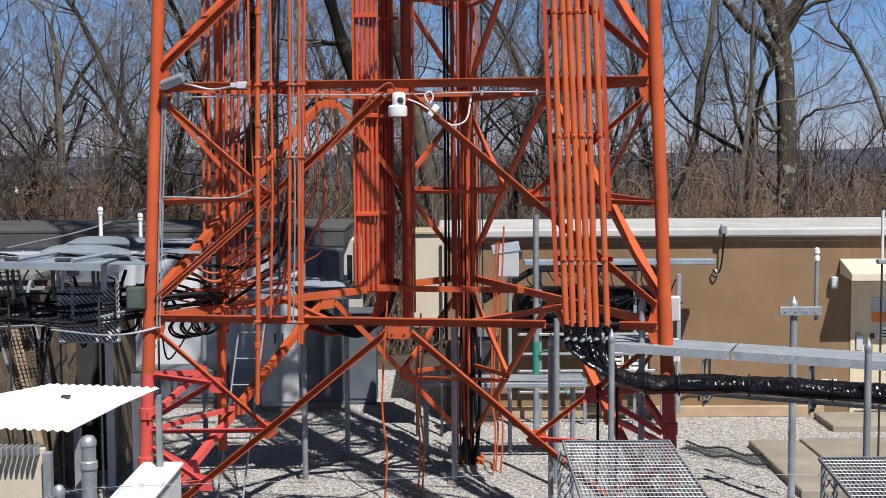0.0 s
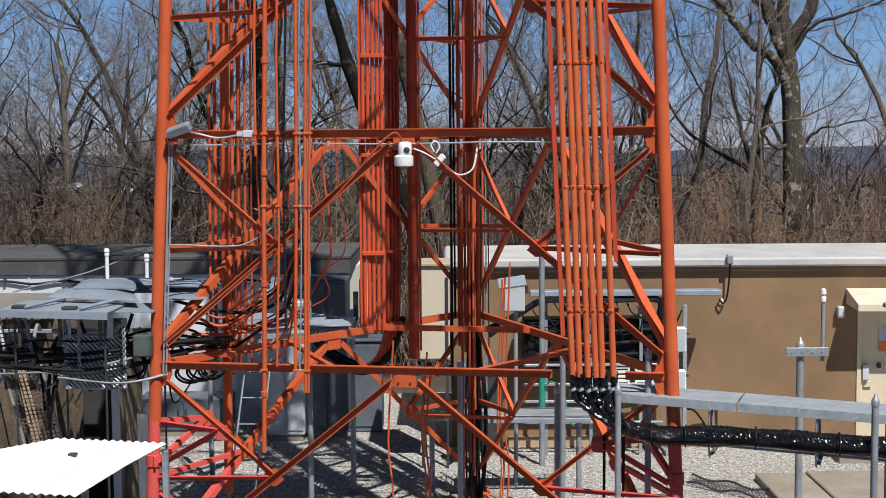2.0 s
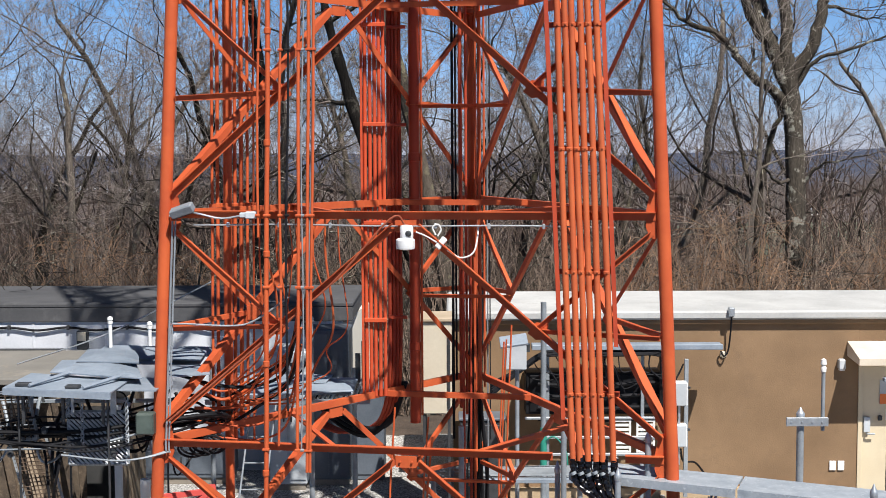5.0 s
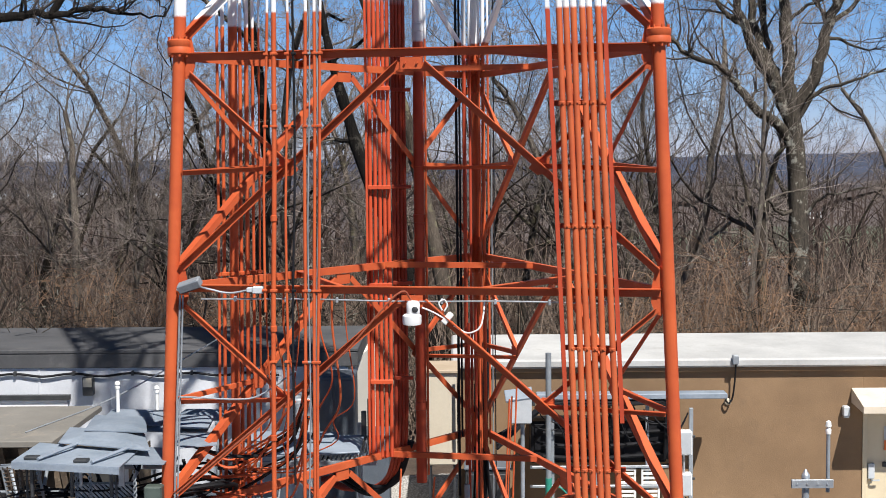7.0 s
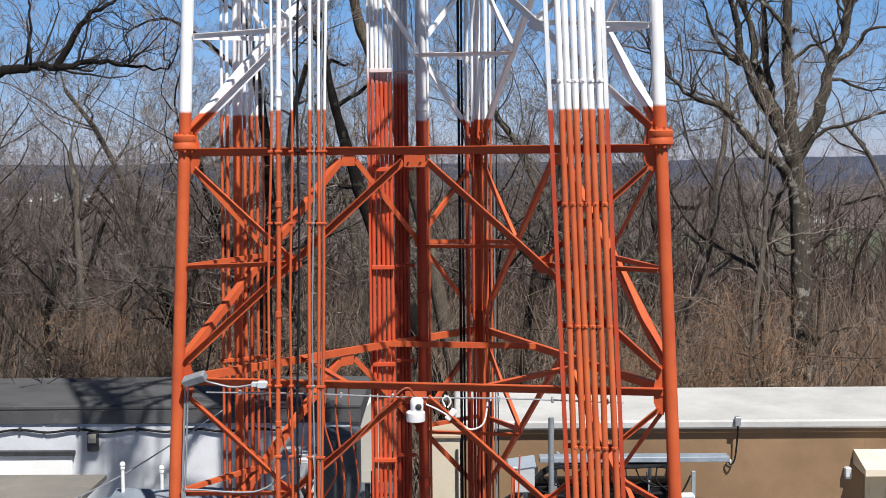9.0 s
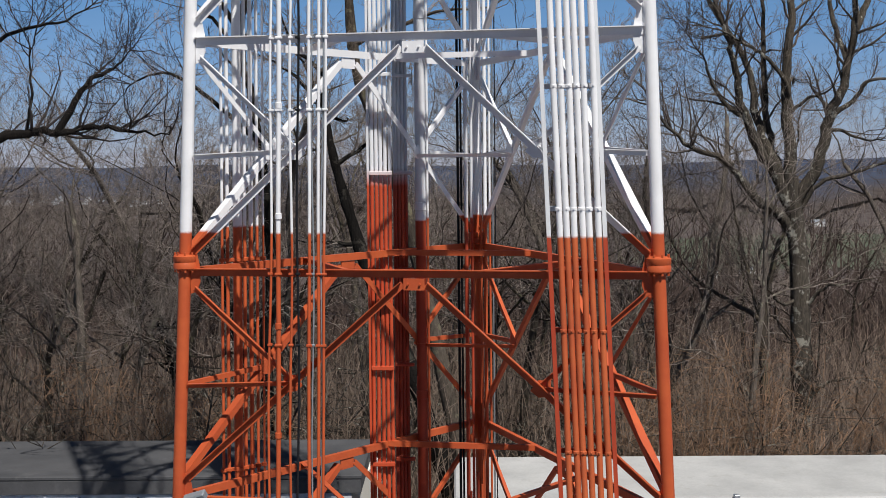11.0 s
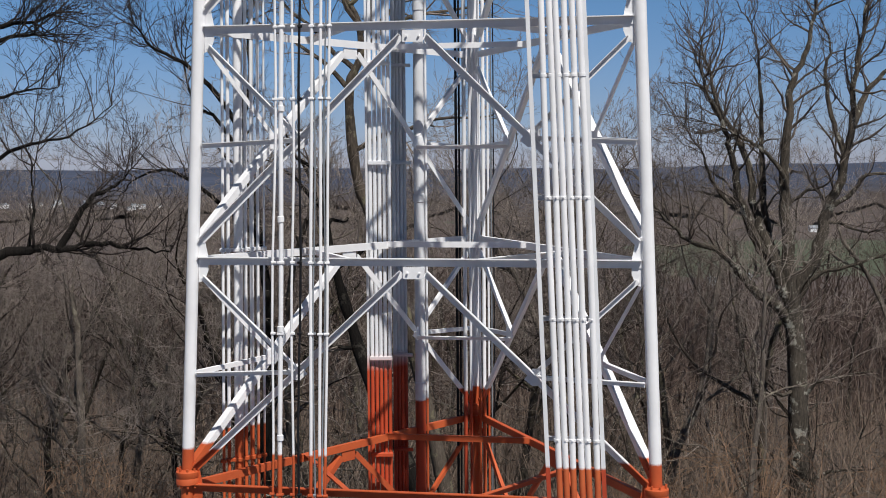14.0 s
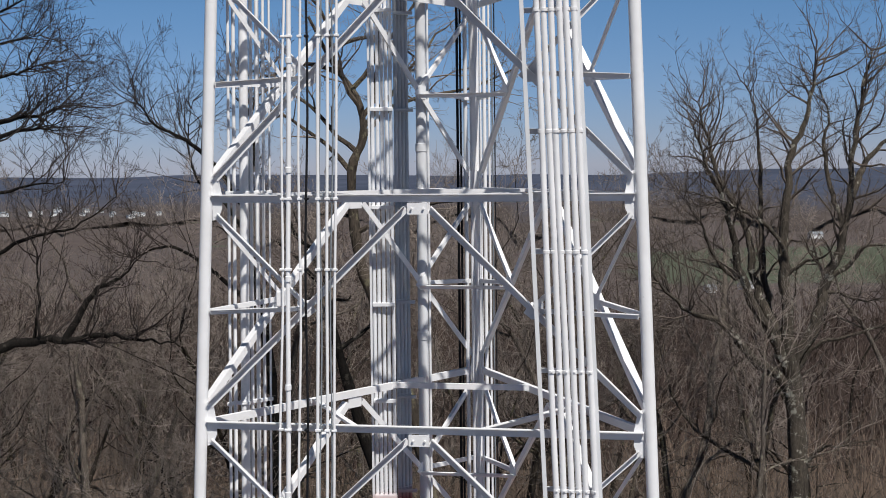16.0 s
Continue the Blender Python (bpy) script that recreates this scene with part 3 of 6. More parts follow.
def build_tower():
    tower = thing("lattice_tower", (AXIS.x, AXIS.y, 0), "three-legged steel lattice tower painted in orange and white bands", "tower")
    for w in "LRB":
        r = 0.063
        low = PAINT if w == "B" else PAINT_RED
        lo, mid, hi = leg_at(w, 0.1), leg_at(w, Z_TOP + 0.1), leg_at(w, LEVELS[-1] + 0.2)
        part("leg", Shape().tube([lo, lerp(lo, mid, 0.5), mid], r, 20), low, tower, "orange tubular leg", True)
        leg = part("leg", Shape().tube([mid, hi], r * 0.97, 20), PAINT, tower, "white tubular leg above an orange flange", True)
        part("flange", Shape().lathe(tuple(mid - Vector((0, 0, 0.075))), [(r, -0.01), (0.105, 0), (0.118, 0.012), (0.118, 0.062), (0.112, 0.07), (0.112, 0.078), (0.118, 0.086), (0.118, 0.135), (0.1, 0.15), (r, 0.155)], 24), PAINT, leg, smooth=True)
        for i in range(8):
            a = math.pi * i / 4 + 0.2
            c = mid + Vector((0.098 * math.cos(a), 0.098 * math.sin(a), -0.1))
            part("bolt", Shape().tube([c, c + Vector((0, 0, 0.2))], 0.012, 6), PAINT, leg)
        foot = Shape().box((lo.x - 0.2, lo.y - 0.2, 0.06), (lo.x + 0.2, lo.y + 0.2, 0.1))
        part("base_plate", foot, low, tower)
        part("pier", Shape().lathe((lo.x, lo.y, -0.3), [(0.36, 0), (0.36, 0.34), (0.34, 0.36)], 24), CONCRETE, tower, "round concrete pier")
        for zz in (1.05, 1.55):
            p = leg_at(w, zz)
            part("clamp", Shape().lathe((p.x, p.y, zz - 0.06), [(r, 0), (0.078, 0.004), (0.078, 0.116), (r, 0.12)], 20), low, tower, smooth=True)
            d = (AXIS - p)
            d.z = 0
            d.normalize()
            for sgn in (-1, 1):
                e = Vector((-d.y, d.x, 0)) * sgn
                q = p + e * 0.078
                part("lug", Shape().box((-0.03, -0.012, -0.055), (0.03, 0.012, 0.055), 0.004, Matrix.Translation(q) @ pose(0, 0, 0, 0, 0, math.degrees(math.atan2(e.y, e.x)))), low, tower)
    for a, b in FACES:
        for k in range(len(LEVELS) - 1):
            z0, z1 = LEVELS[k], LEVELS[k + 1]
            pa, pb, qa, qb = leg_at(a, z0), leg_at(b, z0), leg_at(a, z1), leg_at(b, z1)
            out = ((qa + qb) / 2 - AXIS)
            out.z = 0
            out.normalize()
            along = (qb - qa).normalized()
            big = 0.08
            spans = ((0.014, 0.78), (0.915, 0.986)) if k == 0 and a == "L" else ((0.014, 0.986),)
            for f0, f1 in spans:
                part("girt", Shape().angle(lerp(qa, qb, f0), lerp(qa, qb, f1), out, big, 0.055, 0.009), PAINT, tower)
            m = (qa + qb) / 2 - Vector((0, 0, 0.105)) + out * 0.011
            w = Vector((along.x, along.y, 0)) * 0.105
            v = Vector((0, 0, 0.058))
            plate = [m - w + v, m + w + v, m + w - v * 0.9, m + w * 0.9 - v, m - w * 0.9 - v, m - w - v * 0.9]
            g = part("gusset", Shape().poly(plate, out * 0.012), PAINT, tower)
            for sx in (-0.06, 0.06):
                c = m + along * sx + out * 0.012
                part("bolt", Shape().tube([c, c + out * 0.02], 0.011, 6), PAINT, g)
            for end_, leg, top, sgn in ((a, pa, qa, 1), (b, pb, qb, -1)):
                s = along * sgn
                start = m - s * 0.115 - out * 0.011
                end = leg + s * 0.10 + Vector((0, 0, 0.20))
                part("diagonal", Shape().angle(start, end, out, 0.068, 0.062 if (a, b) == ("L", "R") else 0.088, 0.008), PAINT_RED_FOOT if k == 0 and (a, end_) == ("B", "L") else PAINT, tower)
                j = lerp(start, end, 0.5)
                h = lerp(leg, top, 0.5)
                h = h + s * 0.07
                part("strut", Shape().angle(h, j - s * 0.04, out, 0.048, 0.045, 0.006), PAINT_RED if k == 0 and end_ != "B" else PAINT, tower)
                part("strut", Shape().angle(top + s * 0.10 - Vector((0, 0, 0.16)), j + Vector((0, 0, 0.03)), out, 0.05, 0.045, 0.006), PAINT, tower)
                # plates that join bars to the leg and to the diagonal
                c = top + s * 0.12 - out * 0.010
                part("gusset", Shape().poly([c + Vector((0, 0, 0.26)) - s * 0.06, c + Vector((0, 0, 0.24)), c + Vector((0, 0, 0.04)) + s * 0.04, c - Vector((0, 0, 0.1)) + s * 0.04, c - Vector((0, 0, 0.2)), c - Vector((0, 0, 0.22)) - s * 0.06], out * 0.01), PAINT, tower)
                c = j - out * 0.010
                part("gusset", Shape().poly([c + Vector((0, 0, 0.075)) - s * 0.1, c + Vector((0, 0, 0.085)) + s * 0.02, c - Vector((0, 0, 0.02)) + s * 0.1, c - Vector((0, 0, 0.085)) + s * 0.02, c - Vector((0, 0, 0.075)) - s * 0.09], out * 0.01), PAINT, tower)
                if k == 0 and end_ != "B":
                    top_s = top + s * 0.10 - Vector((0, 0, 0.16))
                    p1, p2 = lerp(top_s, j, 0.52), lerp(start, end, 0.77)
                    for z, q in ((1.93, p1), (1.50, p1), (1.20, p2), (0.78, p2)):
                        e = leg_at(end_, z) + s * 0.07
                        part("strut", Shape().angle(e, q - s * 0.03, out, 0.055, 0.05, 0.006), PAINT_RED, tower, "faded red lower strut")
                    for q in (p1, p2):
                        c = q + out * 0.011
                        part("gusset", Shape().poly([c + Vector((0, 0, 0.09)) - s * 0.10, c + Vector((0, 0, 0.06)) + s * 0.06, c - Vector((0, 0, 0.09)) + s * 0.09, c - Vector((0, 0, 0.09)) - s * 0.05], out * 0.01), PAINT_RED, tower)
    # corner ties at every level
    for k in range(1, len(LEVELS)):
        z = LEVELS[k] + 0.01
        for c, a, b in (("L", "R", "B"), ("R", "B", "L"), ("B", "L", "R")):
            pc, pa, pb = leg_at(c, z), leg_at(a, z), leg_at(b, z)
            p, q = lerp(pc, pa, 0.36), lerp(pc, pb, 0.36)
            out = (AXIS - pc)
            out.z = 0
            part("tie", Shape().angle(p, q, -out, 0.065, 0.055, 0.006), PAINT, tower)
        zz = (LEVELS[k] + LEVELS[k - 1]) / 2
        pc, pa, pb = leg_at("B", zz), leg_at("L", zz), leg_at("R", zz)
        part("tie", Shape().angle(lerp(pc, pa, 0.25), lerp(pc, pb, 0.25), Vector((0, -1, 0)), 0.045, 0.05, 0.006), PAINT, tower)
    return tower


build_tower()


def front_y(x, z):
    a, b = leg_at("L", z), leg_at("R", z)
    return a.y + (b.y - a.y) * (x - a.x) / (b.x - a.x)


def run_at(x4, x11, dy, z):
    """A line on the front face that is at x4 at 4.46 m and at x11 at 10.9 m height, dy before the face."""
    x = x4 + (x11 - x4) * (z - 4.46) / 6.44
    return Vector((x, front_y(x, z) - dy, z))


Z_HIGH = 25.2


def build_front_runs():
    # cable ladder and six coaxial cables
    lad = thing("cable_ladder", run_at(1.25, 1.0, 0.1, 2.6), "vertical cable ladder on the tower face", "cable ladder")
    for x4, x11 in ((0.975, 0.705), (1.53, 1.27)):
        part("rail", Shape().angle(run_at(x4, x11, 0.13, 2.9 if x4 < 1 else 3.6), run_at(x4, x11, 0.13, Z_HIGH), (1 if x4 < 1 else -1, 0, 0), 0.045, 0.04, 0.006), PAINT_SHADED_LOW, lad)
    for i in range(14):
        z = 3.15 + 1.15 * i
        part("rung", Shape().angle(run_at(0.975, 0.705, 0.105, z), run_at(1.53, 1.27, 0.105, z), (0, -1, 0), 0.05, 0.03, 0.005), PAINT_SHADED_LOW, lad)
    xs = ((1.075, 0.845), (1.148, 0.918), (1.215, 0.985), (1.288, 1.058), (1.358, 1.128), (1.447, 1.205))
    for i, (x4, x11) in enumerate(xs):
        c = thing("coaxial_cable", run_at(x4, x11, 0.16, 2.6), "painted coaxial cable clamped to the tower ladder", "cable", "coaxial cables on the ladder")
        pts = [run_at(x4, x11, 0.165 + 0.004 * math.sin(z * 1.7 + i), z) + Vector((0.006 * math.sin(z * 1.1 + 2 * i), 0, 0)) for z in np.arange(2.52, Z_HIGH, 0.45)]
        part("jacket", Shape().tube(pts, 0.0295, 12), PAINT_CABLE, c, smooth=True)
        for n in range(14):
            z = 3.15 + 1.15 * n
            p = run_at(x4, x11, 0.165, z)
            part("clamp", Shape().lathe((p.x, p.y, z - 0.02), [(0.031, 0), (0.0345, 0.003), (0.0345, 0.03), (0.031, 0.033)], 12), PAINT_CABLE, c, smooth=True)
            if n < 7:
                part("bolt", Shape().box((p.x - 0.007, p.y - 0.043, z - 0.008), (p.x + 0.007, p.y - 0.033, z + 0.008), 0.002), PAINT_CABLE, c)
    # black tails that bend into the tray
    rng = random.Random(4)
    for i, (x4, x11) in enumerate(xs):
        for n in range(2):
            p = run_at(x4, x11, 0.165, 2.52) + Vector((0.02 * n, 0.02 * n, 0))
            lay = (i * 2 + n)
            yy = -0.045 + 0.03 * (lay % 4)
            zz = 0.03 + 0.02 * (lay // 4)
            w = lambda: rng.uniform(-0.02, 0.02)
            pts = [p + Vector((0, 0, 0.04)), p + Vector((0.005, 0.0, -0.12)), p + Vector((0.07 + w(), -0.02, -0.33 - 0.03 * (i - 3))), (1.58 + 0.03 * i, 12.08 + yy, 2.06 - 0.25 * zz + w()), (1.95, 11.92 + yy, 1.96 + zz * 0.8 + w()), (2.35, 11.8 + yy, 1.98 + zz), (2.9, 11.62 + yy, 1.98 + zz), (3.5, 11.43 + yy, 1.965 + zz), (4.2, 11.2 + yy, 1.96 + zz), (5.2, 10.9 + yy, 1.95 + zz)]
            path = curve(pts, 14)
            solid("coaxial_cable", Shape().tube([q + Vector((0, rng.uniform(-0.006, 0.006), rng.uniform(-0.006, 0.006))) for q in path], [0.026 + 0.004 * n + rng.uniform(-0.006, 0.004) for q in path], 9), WRAP, "glossy black coaxial cable hung below the tray", "cable", "cables below the tray")
    for k in range(6):
        p = run_at(xs[k][0], xs[k][1], 0.165, 2.46)
        f = 0.04 + 0.03 * rng.random()
        a = lerp(p, (1.7 + 0.03 * k, 12.02, 2.08), f) + Vector((-0.03 + 0.06 * f, 0, -0.18 * math.sin(math.pi * f) - 0.01))
        d = Vector((0.5 + f, -0.2, -1.2 + 1.2 * f)).normalized() * 0.014
        solid("tape_band", Shape().tube([a - d, a + d], 0.0305, 10), GALV_DULL, "band of silver tape round a cable", "tape", "tape bands", smooth=True)
    spine = curve([(1.62, 12.06, 2.06), (1.78, 12.0, 2.02), (2.0, 11.94, 2.0), (2.5, 11.77, 2.03), (3.1, 11.57, 2.03), (3.8, 11.33, 2.02), (4.5, 11.1, 2.01), (5.3, 10.85, 2.0)], 40)
    rings = []
    for i, p in enumerate(spine):
        ring = []
        for k in range(28):
            t = 2 * math.pi * k / 28
            crumple = 0.0048 if math.sin(t) > 0.1 else 0.0006
            r = (0.085 + 0.025 * min(1, i / 70)) * (1 + 0.05 * math.sin(i * 0.13)) + 0.012 * noise.noise((i * 0.07, math.cos(t) * 1.6, math.sin(t) * 1.6)) + rng.uniform(-crumple, crumple)
            ring.append((p.x + 0.25 * r * math.cos(t), p.y + 1.15 * r * math.cos(t), p.z + 0.82 * r * math.sin(t)))
        rings.append(ring)
    bundle = thing("cable_wrap", tuple(spine[0]), "crumpled shiny black plastic wrapped round the cables", "cable wrap")
    for k0, k1 in ((0, 95), (95, 180), (180, len(rings))):
        part("wrap_length", Shape().grid(rings[max(0, k0 - 2):k1]), WRAP, bundle)
    for k in (60, 95, 138, 180, 225):
        c = spine[k]
        part("tie", Shape().tube([(c.x + 0.03 * math.cos(t), c.y + 0.135 * math.cos(t), c.z + 0.10 * math.sin(t)) for t in np.linspace(0, 2 * math.pi, 19)], 0.007, 5), BLACK, bundle)
    # slim conduits in front of the face
    for x4, x11, r, z0, mat, lab in (
            (-1.792, -1.696, 0.024, 1.7, PAINT, "orange and white steel conduit on the tower face"),
            (-1.888, -1.764, 0.013, 4.6, PAINT, "thin painted conduit on the tower face"),
            (-1.661, -1.583, 0.013, 2.55, PAINT, "thin painted conduit on the tower face"),
            (-1.592, -1.513, 0.012, 2.9, BLACK, "thin black cable hanging down the tower face"),
            (-1.480, -1.398, 0.017, 2.5, PAINT, "painted steel conduit on the tower face"),
            (-1.440, -1.372, 0.008, 2.5, GALV_DULL, "thin grey cable on the tower face"),
            (-1.387, -1.305, 0.016, 2.3, PAINT, "painted steel conduit on the tower face"),
            (-1.362, -1.262, 0.008, 2.5, GALV_DULL, "thin grey cable on the tower face"),
            (-1.347, -1.226, 0.014, 2.3, PAINT, "thin painted conduit on the tower face")):
        c = thing("conduit", run_at(x4, x11, 0.15, z0), lab, "conduit", "slim conduits on the tower")
        wob = 0.012 if r < 0.014 else 0.004
        pts = [run_at(x4, x11, 0.13 + r, z) + Vector((wob * math.sin(z * 1.9 + 30 * x4), 0, 0)) for z in np.arange(z0, Z_HIGH, 0.6)]
        part("tube", Shape().tube(pts, r, 10), mat, c, smooth=True)
        for z in LEVELS[1:] + [l + 1.6 for l in LEVELS[1:]]:
            if z < z0 or z > Z_HIGH - 0.2:
                continue
            p = run_at(x4, x11, 0.13 + r, z)
            part("clip", Shape().box((p.x - r - 0.011, p.y - r - 0.008, z - 0.012), (p.x + r + 0.011, p.y + 0.02, z + 0.012), 0.004), mat, c)
        for z in np.arange(z0 + 0.55, Z_HIGH, 1.08) if r > 0.02 else ():
            p = run_at(x4, x11, 0.13 + r, z)
            part("coupling", Shape().lathe((p.x, p.y, z), [(r, 0), (r + 0.009, 0.004), (r + 0.009, 0.055), (r, 0.06)], 12), PAINT, c, smooth=True)


build_front_runs()


def build_inner_runs():
    # centre riser: a lit row of cables, beside it one with shade painted in
    rack = thing("cable_ladder", (-0.75, 15.6, 2.4), "inner cable ladder with bracket rails", "cable ladder")
    part("rail", Shape().box((-1.06, 15.42, 2.5), (-1.035, 15.58, Z_HIGH), 0.004), PAINT_HIGH, rack)
    for i in range(14):
        z = 3.4 + 1.16 * i
        part("rung", Shape().box((-1.03, 15.41, z), (-0.76, 15.435, z + 0.045), 0.004), PAINT_HIGH, rack)
        part("rung", Shape().box((-0.76, 15.7, z), (-0.53, 15.74, z + 0.04), 0.004), PAINT_SHADED, rack)
    for i in range(5):
        x = -1.005 + 0.054 * i
        c = thing("coaxial_cable", (x, 15.48, 2.5), "painted coaxial cable in the inner riser", "cable", "inner riser cables")
        part("jacket", Shape().tube([(x + 0.004 * math.sin(z + i), 15.48 + 0.006 * i, z) for z in np.arange(2.5, Z_HIGH, 0.8)], 0.0225, 10), PAINT_HIGH, c, smooth=True)
        for n in range(13):
            z = 3.42 + 1.16 * n
            part("clamp", Shape().box((x - 0.024, 15.44, z - 0.012), (x + 0.024, 15.47, z + 0.03), 0.004), PAINT_HIGH, c)
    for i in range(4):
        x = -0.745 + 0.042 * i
        c = thing("coaxial_cable", (x, 15.8, 2.4), "coaxial cable with shade in its paint, curving away at the foot", "cable", "inner riser cables")
        part("jacket", Shape().tube(curve([(x - 1.1, 16.9, 1.9), (x - 0.7, 16.6, 1.82), (x - 0.25, 16.2, 1.98), (x - 0.06, 15.85 + 0.03 * i, 2.35), (x, 15.78 + 0.03 * i, 3.0), (x, 15.78 + 0.03 * i, 5.0), (x, 15.78 + 0.03 * i, 9.0), (x, 15.78 + 0.03 * i, Z_HIGH)], 6), 0.024, 10), PAINT_SHADED, c, smooth=True)
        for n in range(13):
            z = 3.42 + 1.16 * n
            part("clamp", Shape().box((x - 0.022, 15.745 + 0.03 * i, z - 0.012), (x + 0.022, 15.765 + 0.03 * i, z + 0.03), 0.004), PAINT_SHADED, c)
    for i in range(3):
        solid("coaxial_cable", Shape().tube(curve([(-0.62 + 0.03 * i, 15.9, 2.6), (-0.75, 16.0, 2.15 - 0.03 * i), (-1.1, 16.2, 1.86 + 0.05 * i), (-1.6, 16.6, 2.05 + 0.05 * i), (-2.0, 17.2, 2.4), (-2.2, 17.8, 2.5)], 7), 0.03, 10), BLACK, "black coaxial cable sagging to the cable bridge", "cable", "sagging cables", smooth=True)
    pipe = thing("riser_pipe", (-0.44, 15.86, 2.1), "wide riser pipe inside the tower with shade in its paint", "pipe")
    part("tube", Shape().tube([(-0.44, 15.86, 2.1), (-0.44, 15.86, 4.9), (-0.435, 15.86, Z_HIGH)], 0.066, 18), PAINT_SHADED_LOW, pipe, smooth=True)
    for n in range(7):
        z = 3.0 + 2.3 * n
        part("coupling", Shape().lathe((-0.438, 15.86, z), [(0.066, 0), (0.074, 0.006), (0.074, 0.1), (0.066, 0.106)], 18), PAINT_SHADED_LOW, pipe, smooth=True)
    solid("conduit", Shape().tube([(-0.355, 15.82, 2.2), (-0.355, 15.82, Z_HIGH)], 0.014, 8), PAINT, "thin riser conduit inside the tower", "conduit", smooth=True)
    # left face risers
    for i, (x, r) in enumerate(((-2.55, 0.016), (-2.50, 0.02), (-2.40, 0.05), (-2.33, 0.02), (-2.27, 0.024), (-2.21, 0.017), (-2.15, 0.012))):
        y = 14.05 + 0.05 * i
        pts = [(x - 0.0 + 0.012 * (z - 6), y, z) for z in (2.2 + 0.1 * (i % 3), 4, 7, 11, Z_HIGH)]
        if i == 2:
            pts[0] = (pts[0][0], y, 0.9)
        c = thing("coaxial_cable", (x, y, 2.3), "painted riser cable on the far tower face", "cable", "side riser cables")
        part("jacket", Shape().tube(pts, r, 10), PAINT, c, smooth=True)
        for z in LEVELS[1:]:
            xx = x + 0.012 * (z - 6)
            part("clip", Shape().box((xx - r - 0.015, y - r - 0.012, z + 0.02), (xx + r + 0.015, y + r, z + 0.06), 0.004), PAINT, c)
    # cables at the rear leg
    for x, y, r, mat in ((0.02, 16.5, 0.018, BLACK), (0.06, 16.54, 0.014, BLACK), (0.12, 16.5, 0.026, PAINT_SHADED_LOW), (0.19, 16.52, 0.018, PAINT_SHADED_LOW), (0.36, 16.56, 0.024, PAINT), (0.42, 16.6, 0.014, PAINT), (0.46, 16.62, 0.010, GALV_DULL), (0.49, 16.58, 0.008, BLACK), (0.31, 16.5, 0.012, PAINT), (0.24, 16.4, 0.016, PAINT_SHADED), (0.29, 16.36, 0.014, PAINT), (0.15, 16.42, 0.018, PAINT_SHADED)):
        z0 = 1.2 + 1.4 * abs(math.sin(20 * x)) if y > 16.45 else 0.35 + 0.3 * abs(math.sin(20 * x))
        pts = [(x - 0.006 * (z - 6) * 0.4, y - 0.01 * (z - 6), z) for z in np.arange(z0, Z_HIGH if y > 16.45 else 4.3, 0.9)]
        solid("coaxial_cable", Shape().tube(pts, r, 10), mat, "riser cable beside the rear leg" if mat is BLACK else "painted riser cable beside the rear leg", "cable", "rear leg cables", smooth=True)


build_inner_runs()

# ---- woods ----
SIDES, SEGS = (9, 6, 4, 3, 3), (9, 9, 5, 3, 2)


def limb(store, p, d, length, r, level, rng, deep, lift):
    """A crooked branch that turns upward, with its own branches; store holds one Shape for wood and one for twigs."""
    n = SEGS[level]
    pts, rad, dirs = [p.copy()], [r], [d.copy()]
    wander = (0.11, 0.23, 0.26, 0.24, 0.22)[level]
    bend = Vector((rng.gauss(0, 0.06), rng.gauss(0, 0.06), 0)) if level else Vector((0, 0, 0))
    for i in range(n):
        d = (d + bend + Vector((rng.gauss(0, wander), rng.gauss(0, wander), rng.gauss(0, wander) + lift * (0.3, 1.0, 1.3, 1.5, 1.2)[level]))).normalized()
        p = p + d * (length / n)
        pts.append(p.copy())
        dirs.append(d.copy())
        rad.append(max(r * (1 - (0.78 if level else 0.6) * (i + 1) / n), 0.0032))
    store[0 if level < 2 else 1].tube(pts, rad, SIDES[level], False)
    if level >= deep:
        return
    count = ((8, 11), (8, 11), (6, 8), (4, 6))[level]
    for i in range(rng.randint(*count)):
        t = rng.uniform((0.40, 0.16, 0.15, 0.15)[level], 1.0)
        if i == 0:
            t = 1.0
        k = min(int(t * n), n - 1)
        q = lerp(pts[k], pts[k + 1], t * n - k)
        dd = dirs[k + 1]
        side = Vector((rng.gauss(0, 1), rng.gauss(0, 1), rng.gauss(0, 0.7)))
        side = (side - dd * side.dot(dd)).normalized()
        ang = radians(rng.uniform(26, 60)) if i else radians(12)
        cd = (dd * math.cos(ang) + side * math.sin(ang)).normalized()
        cl = length * rng.uniform(0.8, 1.15) * (0.62 - 0.26 * t) * (1.0, 0.92, 0.80, 0.75)[level]
        cr = rad[min(k + 1, n)] * rng.uniform(*((0.30, 0.52) if level == 0 else (0.40, 0.66)))
        limb(store, q, cd, cl, max(cr, 0.0040), level + 1, rng, deep, lift)


def tree_meshes(seed, height, r, deep=3, lean=(0, 0), lift=0.07, wood=None, twig=None):
    """Trunk and crown of a bare tree, and the height of its top."""
    rng = random.Random(seed)
    store = (Shape(), Shape())
    limb(store, Vector((0, 0, -0.6)), Vector((lean[0], lean[1], 1)).normalized(), height * 0.8, r, 0, rng, deep, lift)
    top = max(v[2] for v in store[1].v)
    a = store[0].mesh("trunk", wood or BARK_GREY, True)
    b = store[1].mesh("crown", twig or TWIG)
    return a, b, top


